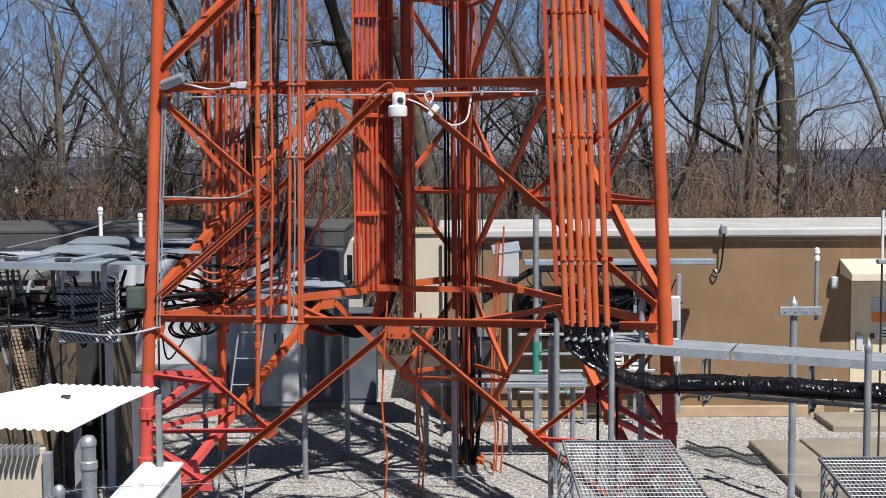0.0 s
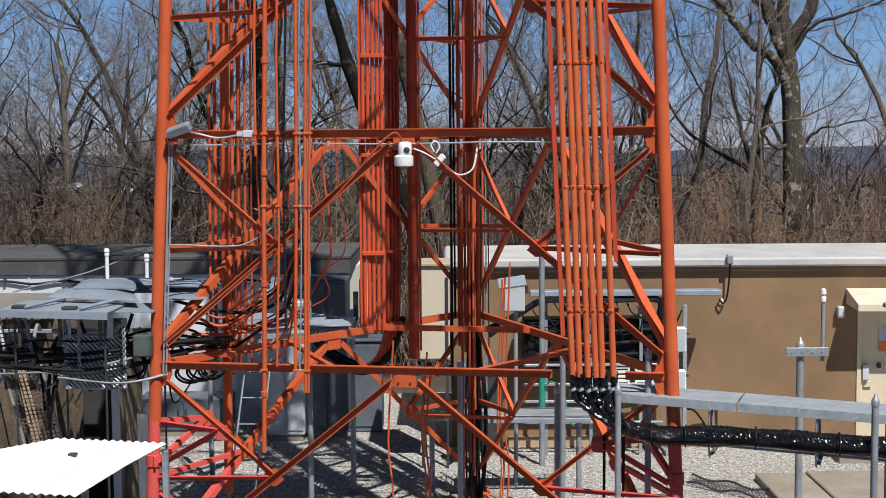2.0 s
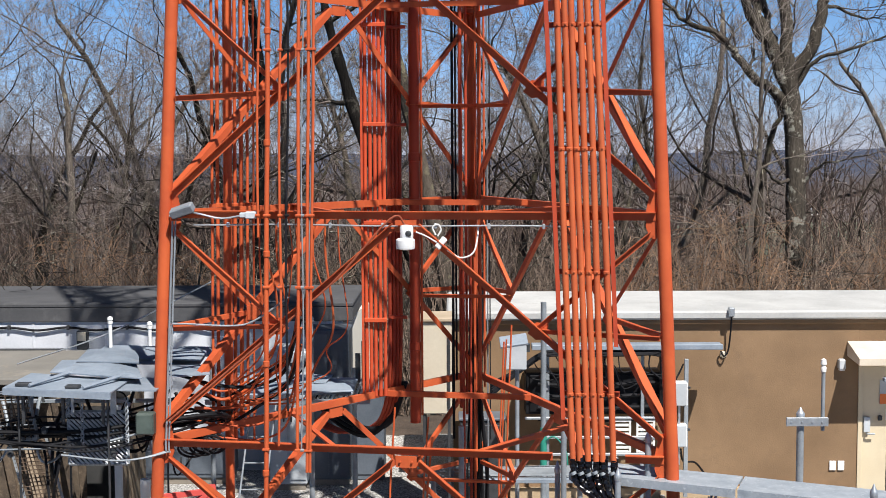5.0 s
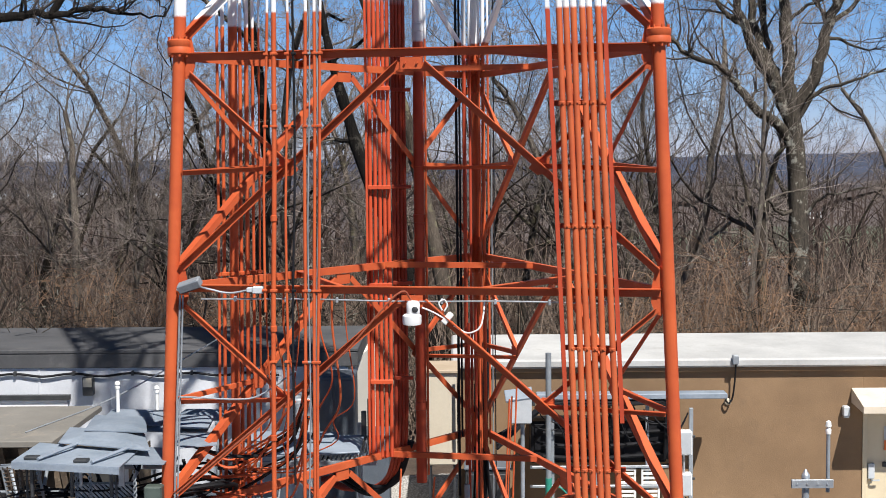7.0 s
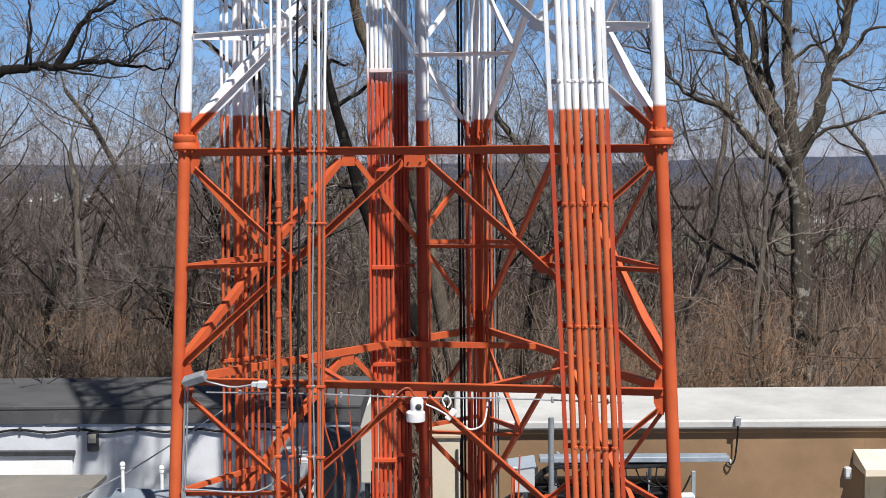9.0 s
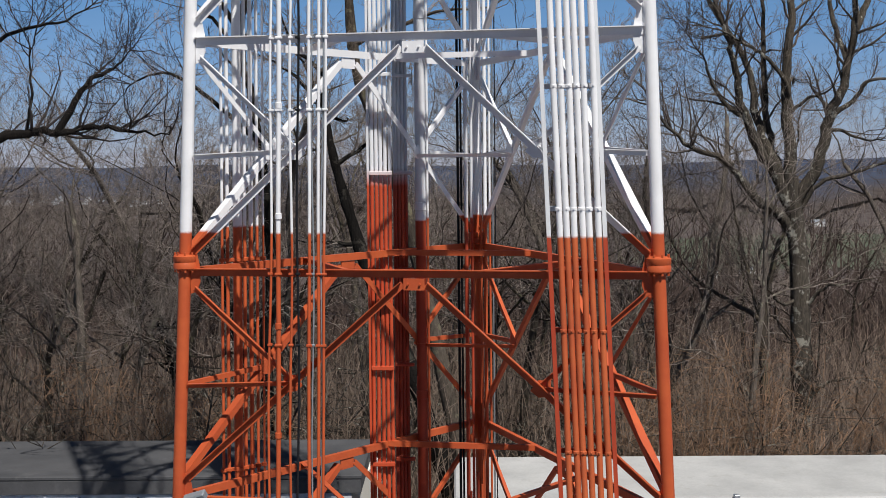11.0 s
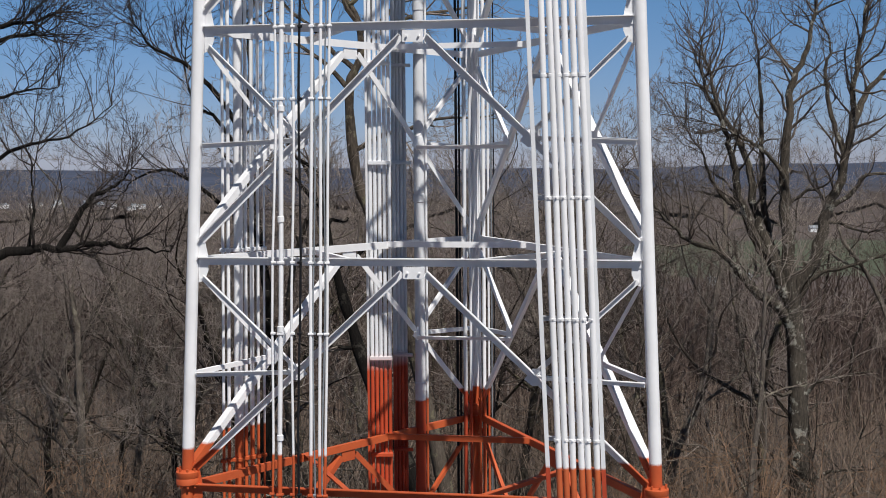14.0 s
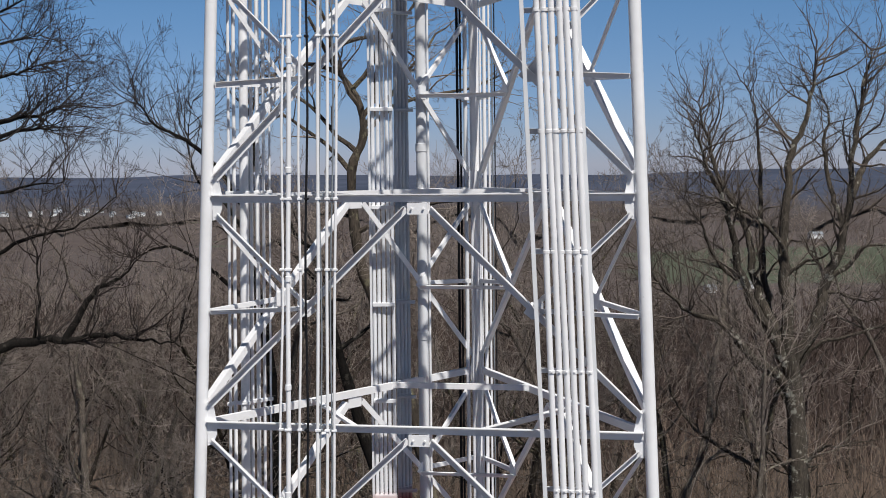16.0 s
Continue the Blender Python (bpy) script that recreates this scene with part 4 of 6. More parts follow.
def plant(meshes, x, y, turn, top, label, group=""):
    """A tree at x, y whose top reaches the height top over the yard."""
    t = new("tree")
    z = rise(x, y)
    size = (top - z) / meshes[2]
    t.location = (x, y, z)
    t.rotation_euler = (0, 0, turn)
    t.scale = (size, size, size)
    tagged(t, label, "tree", group)
    for name, me in zip(("trunk", "crown"), meshes):
        o = new(name, me)
        o.parent = t
    return t


def bough(store, path, r, rng, y, sway=0.0, sprout=1.0, first=0.3, lift=0.10, tip=0.009):
    """A limb through (x, height) points near the depth y, with branchlets from the fraction first on."""
    pts = curve([(x, y + sway * i, z) for i, (x, z) in enumerate(path)], 5)
    m = len(pts)
    k = 0.10 * r + 0.009
    pts = [p + Vector((rng.gauss(0, k), rng.gauss(0, k), rng.gauss(0, k))) if 1 < i < m - 1 else p for i, p in enumerate(pts)]
    store[0].tube(pts, [max(tip, r * (1 - 0.9 * (i / (m - 1)) ** 1.15)) for i in range(m)], 9, False)
    for i in range(max(2, int(first * m)), m):
        if rng.random() > 0.62 * sprout and i < m - 1:
            continue
        for _ in range(2 if i > 0.6 * m else 1):
            d = (pts[i] - pts[i - 1]).normalized()
            side = Vector((rng.gauss(0, 1), rng.gauss(0, 0.8), rng.gauss(0.15, 0.6)))
            side = (side - d * side.dot(d)).normalized()
            limb(store, pts[i].copy(), (d * 0.8 + side * 0.9).normalized(), rng.uniform(0.9, 1.9), max(0.013, r * 0.35 * (1 - 0.6 * i / m)), 2, rng, 4, lift)
    return pts


def build_big_tree():
    """The broad bare tree behind the brown building: a speckled trunk that parts into crooked rising limbs."""
    rng = random.Random(21)
    store = (Shape(), Shape())
    y = 32.2
    trunk = curve([(8.56, y, -0.8), (8.53, y, 1.4), (8.48, y, 3.0), (8.45, y, 4.8), (8.36, y, 6.2), (8.27, y, 6.95), (8.17, y, 7.7)], 6)
    n = len(trunk)
    store[0].tube(trunk, [(0.275 - 0.0022 * i) * (1 + 0.04 * math.sin(i * 1.7)) + (0.1 * (1 - i / 5) if i < 5 else 0) for i in range(n)], 14, False)
    # limbs as (sideways, height), thickness, lean in depth
    bough(store, [(8.32, 6.1), (7.92, 6.75), (7.35, 7.11), (6.86, 7.68), (6.44, 8.17), (5.6, 8.46), (4.9, 9.1), (4.4, 9.9)], 0.141, rng, y, -0.12, 0.8)
    bough(store, [(8.24, 6.8), (7.63, 7.95), (6.99, 9.08), (6.71, 10.07), (6.5, 10.91), (6.01, 11.88), (5.6, 12.9)], 0.146, rng, y, -0.2)
    bough(store, [(6.99, 9.15), (6.5, 9.44), (6.08, 10.07), (5.94, 10.49), (5.46, 11.19)], 0.068, rng, y - 0.4, -0.1)
    bough(store, [(8.2, 7.2), (7.62, 8.52), (7.41, 9.36), (7.27, 10.48), (6.7, 11.6), (6.42, 12.71), (6.21, 13.6)], 0.136, rng, y, 0.25)
    bough(store, [(8.08, 9.35), (8.01, 9.91), (7.4, 10.62), (6.85, 10.9), (6.22, 11.19), (5.18, 11.41)], 0.068, rng, y, -0.25)
    bough(store, [(8.17, 7.5), (8.11, 9.07), (8.05, 9.91), (8.12, 11.03), (8.2, 12.14), (8.57, 13.04), (8.77, 14.07), (8.82, 14.7)], 0.158, rng, y)
    bough(store, [(8.1, 7.5), (7.86, 8.2), (7.76, 9.08), (7.71, 10.48), (7.74, 11.87), (7.74, 13.1), (7.55, 14.0)], 0.113, rng, y, 0.3)
    bough(store, [(8.22, 6.9), (8.82, 8.08), (9.02, 9.06), (9.36, 9.9), (9.55, 11.16), (9.61, 12.27), (9.77, 13.6), (9.95, 14.7)], 0.164, rng, y, -0.1)
    bough(store, [(9.06, 9.13), (9.64, 9.59), (9.88, 10.01), (10.54, 10.06), (11.3, 10.5)], 0.068, rng, y - 0.2, -0.2)
    bough(store, [(9.46, 10.46), (9.2, 11.44), (9.12, 12.55), (9.32, 13.24), (9.0, 14.2)], 0.073, rng, y - 0.3, 0.3)
    bough(store, [(8.3, 6.7), (8.82, 7.52), (9.66, 7.79), (10.56, 8.14), (11.4, 8.3)], 0.062, rng, y, -0.2)
    bough(store, [(9.0, 8.86), (9.51, 8.78), (10.21, 8.56), (10.9, 8.8)], 0.051, rng, y - 0.2, 0.2)
    bough(store, [(9.58, 11.16), (9.87, 11.71), (10.23, 12.26), (10.85, 12.81), (11.25, 13.77)], 0.101, rng, y - 0.4, 0.2)
    bough(store, [(8.11, 9.21), (8.52, 9.6), (8.94, 9.77), (9.3, 10.6)], 0.051, rng, y, -0.3)
    bough(store, [(8.46, 4.3), (8.84, 4.9), (9.26, 5.1), (10.5, 5.37)], 0.056, rng, y, -0.3, 0.6)
    bough(store, [(8.5, 1.8), (8.87, 2.52), (9.43, 2.8), (10.54, 2.86)], 0.068, rng, y, -0.3, 0.6)
    bough(store, [(8.4, 4.7), (7.9, 4.6), (7.3, 5.2), (6.7, 5.3)], 0.051, rng, y, -0.3, 0.6)
    t = thing("tree", (8.56, y, -0.25), "large bare tree with pale speckled bark and crooked rising limbs", "tree")
    part("trunk", store[0], BARK_PALE, t, smooth=True)
    part("crown", store[1], TWIG_UMBER, t)
    # a slimmer forked tree close behind it
    rng = random.Random(23)
    store = (Shape(), Shape())
    y = 34.0
    bough(store, [(8.1, -0.9), (8.06, 1.6), (8.02, 2.5), (7.96, 3.97), (8.23, 5.43), (8.52, 6.3), (8.7, 7.6), (8.9, 9.4)], 0.15, rng, y, 0.0, 0.6, 0.55)
    bough(store, [(7.96, 3.9), (7.15, 4.42), (6.26, 5.01), (5.6, 6.1), (5.3, 7.4)], 0.07, rng, y, 0.1, 0.8)
    bough(store, [(7.97, 3.8), (7.6, 5.2), (7.3, 6.6), (7.2, 8.3)], 0.07, rng, y, 0.2, 0.8)
    t = thing("tree", (8.1, y, -0.6), "slim forked tree with mossy bark behind a larger one", "tree")
    part("trunk", store[0], BARK_MOSS, t, smooth=True)
    part("crown", store[1], TWIG, t)


def build_leaning_trees():
    """Two dark crooked trees seen through the tower."""
    for seed, path, r, label, limbs in (
            (8, [(0.2, 27.8, -0.6), (-0.45, 27.8, 1.9), (-1.13, 27.8, 4.0), (-1.86, 27.8, 5.66), (-2.27, 27.8, 7.0), (-2.58, 27.8, 8.1), (-2.75, 27.8, 9.0), (-2.85, 27.8, 9.7)], 0.21, "dark leaning tree with a crooked trunk",
             ((20, (1, -0.2, 0.7), 1.8), (22, (-1, 0.3, 0.4), 2.0), (24, (-0.4, 0.2, 0.9), 2.4), (26, (-0.9, 0.1, 0.6), 2.4), (27, (0.4, -0.3, 0.9), 2.2), (14, (-1, 0.2, 0.3), 1.4), (12, (0.9, 0.2, 0.35), 1.6))),
            (9, [(0.4, 27.75, -0.6), (-0.3, 27.75, 3.5), (-1.1, 27.75, 7.1), (-1.79, 27.75, 9.17), (-2.12, 27.75, 10.2), (-2.24, 27.75, 11.9), (-1.98, 27.75, 12.65), (-2.1, 27.75, 13.5), (-2.6, 27.75, 14.2), (-3.1, 27.7, 15.2)], 0.17, "crooked tree with pale upper bark and long limbs",
             ((20, (-1, 0.2, 0.5), 3.0), (24, (1, -0.2, 0.55), 4.2), (25, (1, 0.3, 0.8), 4.0), (26, (0.9, -0.4, 1.0), 3.6), (27, (-0.8, -0.2, 1.0), 3.4), (29, (1, 0.2, 1.0), 3.2), (31, (-1, 0.3, 0.6), 3.0), (17, (1, 0.2, 0.45), 3.6), (22, (-0.9, 0.4, 0.8), 3.0), (33, (0.4, 0, 1), 2.6)))):
        rng = random.Random(seed)
        store = (Shape(), Shape())
        pts = curve(path, 4)
        n = len(pts)
        store[0].tube(pts, [max(0.03, r * (1 - 0.85 * (i / n) ** 1.2) * (1 + 0.12 * math.sin(i * 1.9))) for i in range(n)], 10, False)
        for k, d, ln in limbs:
            limb(store, Vector(pts[min(k, n - 1)]), Vector(d).normalized(), ln, 0.06, 1, rng, 4, 0.05)
        t = thing("tree", path[0], label, "tree")
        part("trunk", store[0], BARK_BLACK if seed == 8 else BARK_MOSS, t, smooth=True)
        part("crown", store[1], TWIG, t)
    # a third one, with a long limb that arches over the shelter building
    rng = random.Random(17)
    store = (Shape(), Shape())
    y = 30.0
    bough(store, [(-4.3, -0.8), (-4.45, 3.0), (-4.3, 6.0), (-4.6, 9.0), (-4.9, 11.0), (-4.7, 12.6), (-4.9, 14.0)], 0.17, rng, y, 0.0, 0.8, 0.5)
    bough(store, [(-4.9, 11.1), (-5.63, 12.13), (-6.21, 12.66), (-6.85, 12.99), (-7.23, 13.44), (-7.55, 13.83)], 0.065, rng, y, 0.0, 1.2, 0.3, 0.14)
    bough(store, [(-4.5, 8.6), (-5.6, 9.6), (-6.52, 10.19), (-7.31, 10.06), (-7.79, 9.54)], 0.06, rng, y, 0.0, 0.7)
    bough(store, [(-4.8, 10.4), (-5.5, 11.4), (-6.0, 11.7), (-6.3, 12.6), (-6.2, 13.6)], 0.05, rng, y, 0.2, 1.2)
    t = thing("tree", (-4.3, y, -0.2), "dark bare tree with a long arching limb", "tree")
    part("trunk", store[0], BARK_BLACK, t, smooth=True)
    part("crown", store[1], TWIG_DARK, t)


def build_edge_tree():
    """A tall tree whose long dark limbs reach over the long building."""
    rng = random.Random(31)
    store = (Shape(), Shape())
    y = 24.6
    store[0].tube(curve([(-10.9, y, -0.6), (-10.8, y, 4), (-10.6, y, 8), (-10.8, y, 12), (-10.6, y, 17)], 4), [0.34 - 0.016 * i for i in range(17)], 10, False)
    bough(store, [(-10.7, 7.9), (-9.7, 8.4), (-8.75, 8.65), (-8.1, 8.76), (-7.5, 8.78), (-6.8, 8.87), (-6.15, 8.8), (-5.4, 8.72)], 0.125, rng, y, 0.0, 0.7, 0.3, 0.15)
    bough(store, [(-10.7, 9.2), (-9.3, 10.1), (-8.3, 10.7), (-7.4, 10.9), (-6.6, 11.5)], 0.06, rng, y, 0.15, 0.75, 0.4, 0.13)
    bough(store, [(-10.7, 10.0), (-9.2, 11.3), (-8.2, 11.7), (-7.3, 11.8)], 0.06, rng, y, -0.15, 0.75, 0.4, 0.13)
    bough(store, [(-7.5, 8.79), (-7.16, 9.35), (-6.83, 9.78), (-6.4, 9.95), (-6.1, 10.3)], 0.075, rng, y, 0.0, 1.0, 0.3, 0.15)
    bough(store, [(-8.1, 8.76), (-8.0, 9.5), (-8.05, 10.2), (-7.9, 10.9)], 0.035, rng, y, 0.1, 0.9)
    bough(store, [(-10.7, 11.0), (-9.6, 12.1), (-8.62, 12.63), (-7.98, 12.8), (-7.5, 12.76)], 0.075, rng, y, 0.0, 1.2, 0.45, 0.05)
    bough(store, [(-10.7, 11.8), (-9.6, 12.6), (-8.62, 12.95), (-7.97, 13.05), (-7.54, 13.2)], 0.085, rng, y, 0.05, 1.2, 0.45, 0.05)
    bough(store, [(-10.7, 12.8), (-9.6, 13.4), (-8.59, 13.74), (-8.05, 13.9), (-7.7, 14.0)], 0.06, rng, y, -0.05, 1.5, 0.5, 0.04)
    bough(store, [(-10.7, 13.5), (-9.6, 14.1), (-8.57, 14.43), (-7.9, 14.58)], 0.06, rng, y, 0.1, 1.5, 0.5, 0.04)
    bough(store, [(-10.7, 14.0), (-9.6, 14.6), (-8.55, 14.95), (-7.7, 15.3)], 0.06, rng, y, -0.1, 1.5, 0.5, 0.04)
    t = thing("tree", (-10.9, y, 0), "tall dark tree with long bare limbs", "tree")
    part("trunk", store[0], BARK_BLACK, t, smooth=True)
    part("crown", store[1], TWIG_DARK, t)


def build_woods():
    build_big_tree()
    build_edge_tree()
    build_leaning_trees()
    kinds = [tree_meshes(100 + i, 13.5, 0.10 + 0.03 * (i % 4), 3, (0.08 * math.sin(i * 2.4), 0.06 * math.cos(i * 1.7)), 0.07 + 0.03 * (i % 3), (BARK_DARK, BARK_GREY, BARK_MOSS, BARK_GREY)[i % 4], (TWIG, TWIG_GREY)[i % 2]) for i in range(7)]
    brown = [tree_meshes(140 + i, 13.5, 0.10 + 0.03 * (i % 3), 3, (0.08 * math.sin(i * 2.4), 0.06 * math.cos(i * 1.7)), 0.07 + 0.03 * (i % 3), (BARK_DARK, BARK_MOSS)[i % 2], TWIG_BROWN) for i in range(4)]
    dense = [tree_meshes(300 + i, 12.0, 0.13, 4, (0.05 * (-1) ** i, 0.05), 0.10, (BARK_DARK, BARK_GREY, BARK_MOSS)[i], (TWIG_GREY, TWIG, TWIG_GREY)[i]) for i in range(3)]
    # places of the nearer trees: x, y, kind, turn, height of the top
    near = ((14.6, 37.0, 1, 0.3, 11.5), (-4.0, 33.5, 1, 2.7, 13.0), (-9.0, 33.0, 2, 5.2, 9.8), (-6.3, 35.5, 1, 1.1, 12.8), (0.6, 35.0, 0, 3.3, 13.5), (3.6, 38.5, 0, 1.2, 13.0), (-10.8, 30.4, 2, 1.9, 11.4), (-5.4, 31.5, 0, 3.0, 12.5), (5.6, 35.5, 1, 5.1, 13.5), (10.6, 38.5, 0, 0.9, 10.5), (2.0, 36.0, 2, 4.0, 13.2), (-13.5, 34.0, 0, 4.4, 11.8), (-7.9, 36.0, 0, 2.2, 10.2), (4.4, 33.0, 1, 0.6, 12.0), (-9.8, 35.2, 1, 3.9, 11.0), (-3.0, 36.5, 2, 0.4, 12.5), (-11.6, 36.4, 0, 5.5, 11.6), (-6.9, 32.6, 2, 4.1, 9.5), (6.6, 38.2, 2, 1.8, 12.0))
    for x, y, k, turn, top in near:
        plant(dense[k], x, y, turn, top, "bare grey tree with dense fine twigs", "bare trees at the edge of the yard")
    rng = random.Random(77)
    placed = [(a[0], a[1]) for a in near] + [(8.5, 32.2), (8.1, 34.0), (-1.0, 27.8), (-4.3, 30.0)]
    made = 0
    while made < 62:
        y = 29 + 60 * rng.random() ** 1.5
        x = rng.uniform(-0.42, 0.42) * (y + 6)
        if 0.23 < x / y < 0.37 and y < 42:
            continue
        if x > 0.14 * y and rng.random() < 0.5:
            continue
        if any((x - a) ** 2 + (y - b) ** 2 < 2.0 for a, b in placed):
            continue
        placed.append((x, y))
        gap = -0.29 < x / y < -0.21
        top = rng.uniform(7.0, 9.6) if gap else rng.uniform(8.0, 12.0)
        if y > 38:
            top -= 0.055 * (y - 38)
        plant(kinds[rng.randrange(7)] if y < 35 else brown[rng.randrange(4)], x, y, rng.uniform(0, 6.28), top, "slender bare woodland tree" if y < 35 else "slender brown woodland tree down the slope", "bare woodland trees")
        made += 1
    # far woods and undergrowth, too many to count
    s = Shape()
    for i in range(2600):
        y = 60 + 340 * rng.random() ** 1.6
        x = rng.uniform(-0.42, 0.42) * (y + 10)
        z = rise(x, y)
        h = rng.uniform(4.5, 9.5)
        p = Vector((x, y, z - 0.3))
        lean = Vector((rng.gauss(0, 0.5), rng.gauss(0, 0.5), h))
        w = 0.035 + y * 0.0005
        s.tube([p, p + lean * 0.5, p + lean], [w * 1.6, w, w * 0.3], 3, False)
        for j in range(9):
            q = p + lean * rng.uniform(0.3, 0.95)
            e = q + Vector((rng.gauss(0, 1.2), rng.gauss(0, 1.0), rng.uniform(0.6, 2.6)))
            s.tube([q, e], [w * 0.55, w * 0.15], 3, False)
    solid("far_woods", s, BRUSH, "brown leafless woods down the slope", "woods", kind="stuff")
    s = Shape()
    for i in range(1150):
        y = 26.5 + 32 * rng.random() ** 1.3
        x = rng.uniform(-0.45, 0.45) * (y + 6)
        p = Vector((x, y, rise(x, y) - 0.1))
        for j in range(rng.randint(2, 4)):
            h = rng.uniform(1.2, 4.5)
            tip = p + Vector((rng.gauss(0, 1.0), rng.gauss(0, 0.9), h))
            mid = lerp(p, tip, 0.5) + Vector((rng.gauss(0, 0.3), rng.gauss(0, 0.3), 0))
            s.tube([p, mid, tip], [0.018, 0.012, 0.004], 3, False)
            for k in range(4):
                q = lerp(mid, tip, rng.random())
                s.tube([q, q + Vector((rng.gauss(0, 0.4), rng.gauss(0, 0.4), rng.uniform(0.2, 0.8)))], [0.007, 0.003], 3, False)
    u = Shape()
    for i in range(330):
        y = 26.3 + 24 * rng.random() ** 1.3
        x = rng.uniform(-0.4, 0.4) * (y + 4)
        p = Vector((x, y, rise(x, y) - 0.1))
        d = Vector((rng.gauss(0, 0.45), rng.gauss(0, 0.3), 1)).normalized()
        path, h = [p], rng.uniform(2.0, 5.5)
        for k in range(6):
            d = (d + Vector((rng.gauss(0, 0.22), rng.gauss(0, 0.2), 0.02))).normalized()
            path.append(path[-1] + d * h / 6)
        w = rng.uniform(0.014, 0.05)
        u.tube(path, [w * (1 - 0.14 * k) for k in range(7)], 5, False)
        for k in range(9):
            q = path[rng.randint(2, 6)]
            e = q + Vector((rng.gauss(0, 0.7), rng.gauss(0, 0.5), rng.uniform(-0.1, 0.8)))
            m = lerp(q, e, 0.5) + Vector((rng.gauss(0, 0.12), 0, rng.gauss(0, 0.12)))
            u.tube([q, m, e], [w * 0.4, w * 0.28, 0.003], 3, False)
    solid("saplings", u, BARK_PALE, "crooked pale saplings at the edge of the woods", "saplings", kind="stuff")
    solid("undergrowth", s, DRY_BRUSH, "leafless brush and saplings below the trees", "undergrowth", kind="stuff")


def build_shrubs():
    """Tangled arching shrubs below the trees."""
    rng = random.Random(41)
    for x, y, h in ((5.3, 28.2, 3.9), (6.7, 29.4, 4.4), (9.9, 29.6, 3.4), (11.2, 31.0, 3.8), (4.0, 30.4, 3.6), (-6.4, 28.6, 3.4), (-8.6, 29.8, 3.8), (-4.6, 30.0, 3.2), (7.6, 27.6, 2.9)):
        z = rise(x, y)
        bush = thing("shrub", (x, y, z), "tangled leafless shrub with arching russet stems", "shrub", "arching shrubs")
        for tier in range(3):
            s = Shape()
            for i in range(26):
                a = rng.uniform(0, 6.28)
                reach, top = rng.uniform(0.3, 1.7), h * rng.uniform(0.45, 1.0)
                p = Vector((x + rng.gauss(0, 0.3), y + rng.gauss(0, 0.3), z - 0.1))
                d = Vector((math.cos(a), 0.7 * math.sin(a), 0)) * reach
                pts = curve([p, p + d * 0.25 + Vector((0, 0, top * 0.6)), p + d * 0.7 + Vector((0, 0, top)), p + d * 1.2 + Vector((rng.gauss(0, 0.2), 0, top * rng.uniform(0.75, 1.0)))], 3)
                w = rng.uniform(0.007, 0.018)
                s.tube(pts, [w * (1 - 0.08 * k) for k in range(len(pts))], 3, False)
                for k in range(5):
                    q = pts[rng.randint(3, len(pts) - 1)]
                    e = q + Vector((rng.gauss(0, 0.45), rng.gauss(0, 0.35), rng.gauss(0.15, 0.3)))
                    s.tube([q, lerp(q, e, 0.5) + Vector((0, 0, 0.08)), e], [w * 0.5, w * 0.4, 0.003], 3, False)
            tagged(part("crown", s, (VINE, DRY_BRUSH, VINE)[tier], bush), kind="stuff")


def build_far_houses():
    rng = random.Random(15)
    town = tuple((-655 + 15 * i + rng.uniform(-7, 7), 1880 + rng.uniform(-60, 60), rng.uniform(4, 11), 3, rng.uniform(0, 1.5)) for i in range(16))
    for x, y, w, h, turn in town + ((148, 760, 5, 2.5, 0.2), (172, 775, 6, 2.5, 0.5), (330, 1200, 12, 4, 0.0)):
        z = far_land(x, y)
        ho = thing("house", (x, y, z), "far white house with a low gable roof", "house", "houses in the valley")
        m = Matrix.Translation((x, y, z)) @ pose(0, 0, 0, 0, 0, math.degrees(turn))
        part("wall", Shape().box((-w / 2, -4, -2), (w / 2, 4, h), 0.05, m), WHITE_PAINT, ho)
        r = Shape().grid([[tuple(m @ Vector((sx, -4.4, h))), tuple(m @ Vector((sx, 0, h + 2.4))), tuple(m @ Vector((sx, 4.4, h)))] for sx in (-w / 2 - 0.4, w / 2 + 0.4)])
        part("roof", r, GALV_DULL, ho)


build_woods()
build_shrubs()
build_far_houses()

# ---- cable bridge on the brown building's side ----


def post(name, x, y, z, r, label, cap=True, group="bridge posts"):
    p = thing(name, (x, y, 0), label, "post", group)
    part("pole", Shape().tube([(x, y, -0.2), (x, y, z)], r, 14), GALV_DULL, p, smooth=True)
    if cap:
        part("cap", Shape().lathe((x, y, z - 0.05), [(r * 1.08, 0), (r * 1.14, 0.01), (r * 1.14, 0.045), (r * 0.95, 0.06), (r * 0.55, 0.085), (r * 0.28, 0.11), (0.004, 0.12)], 14), GALV, p, smooth=True)
    part("footing", Shape().lathe((x, y, -0.15), [(r * 2.6, 0), (r * 2.6, 0.17), (r * 2.2, 0.19)], 16), CONCRETE, p)
    return p


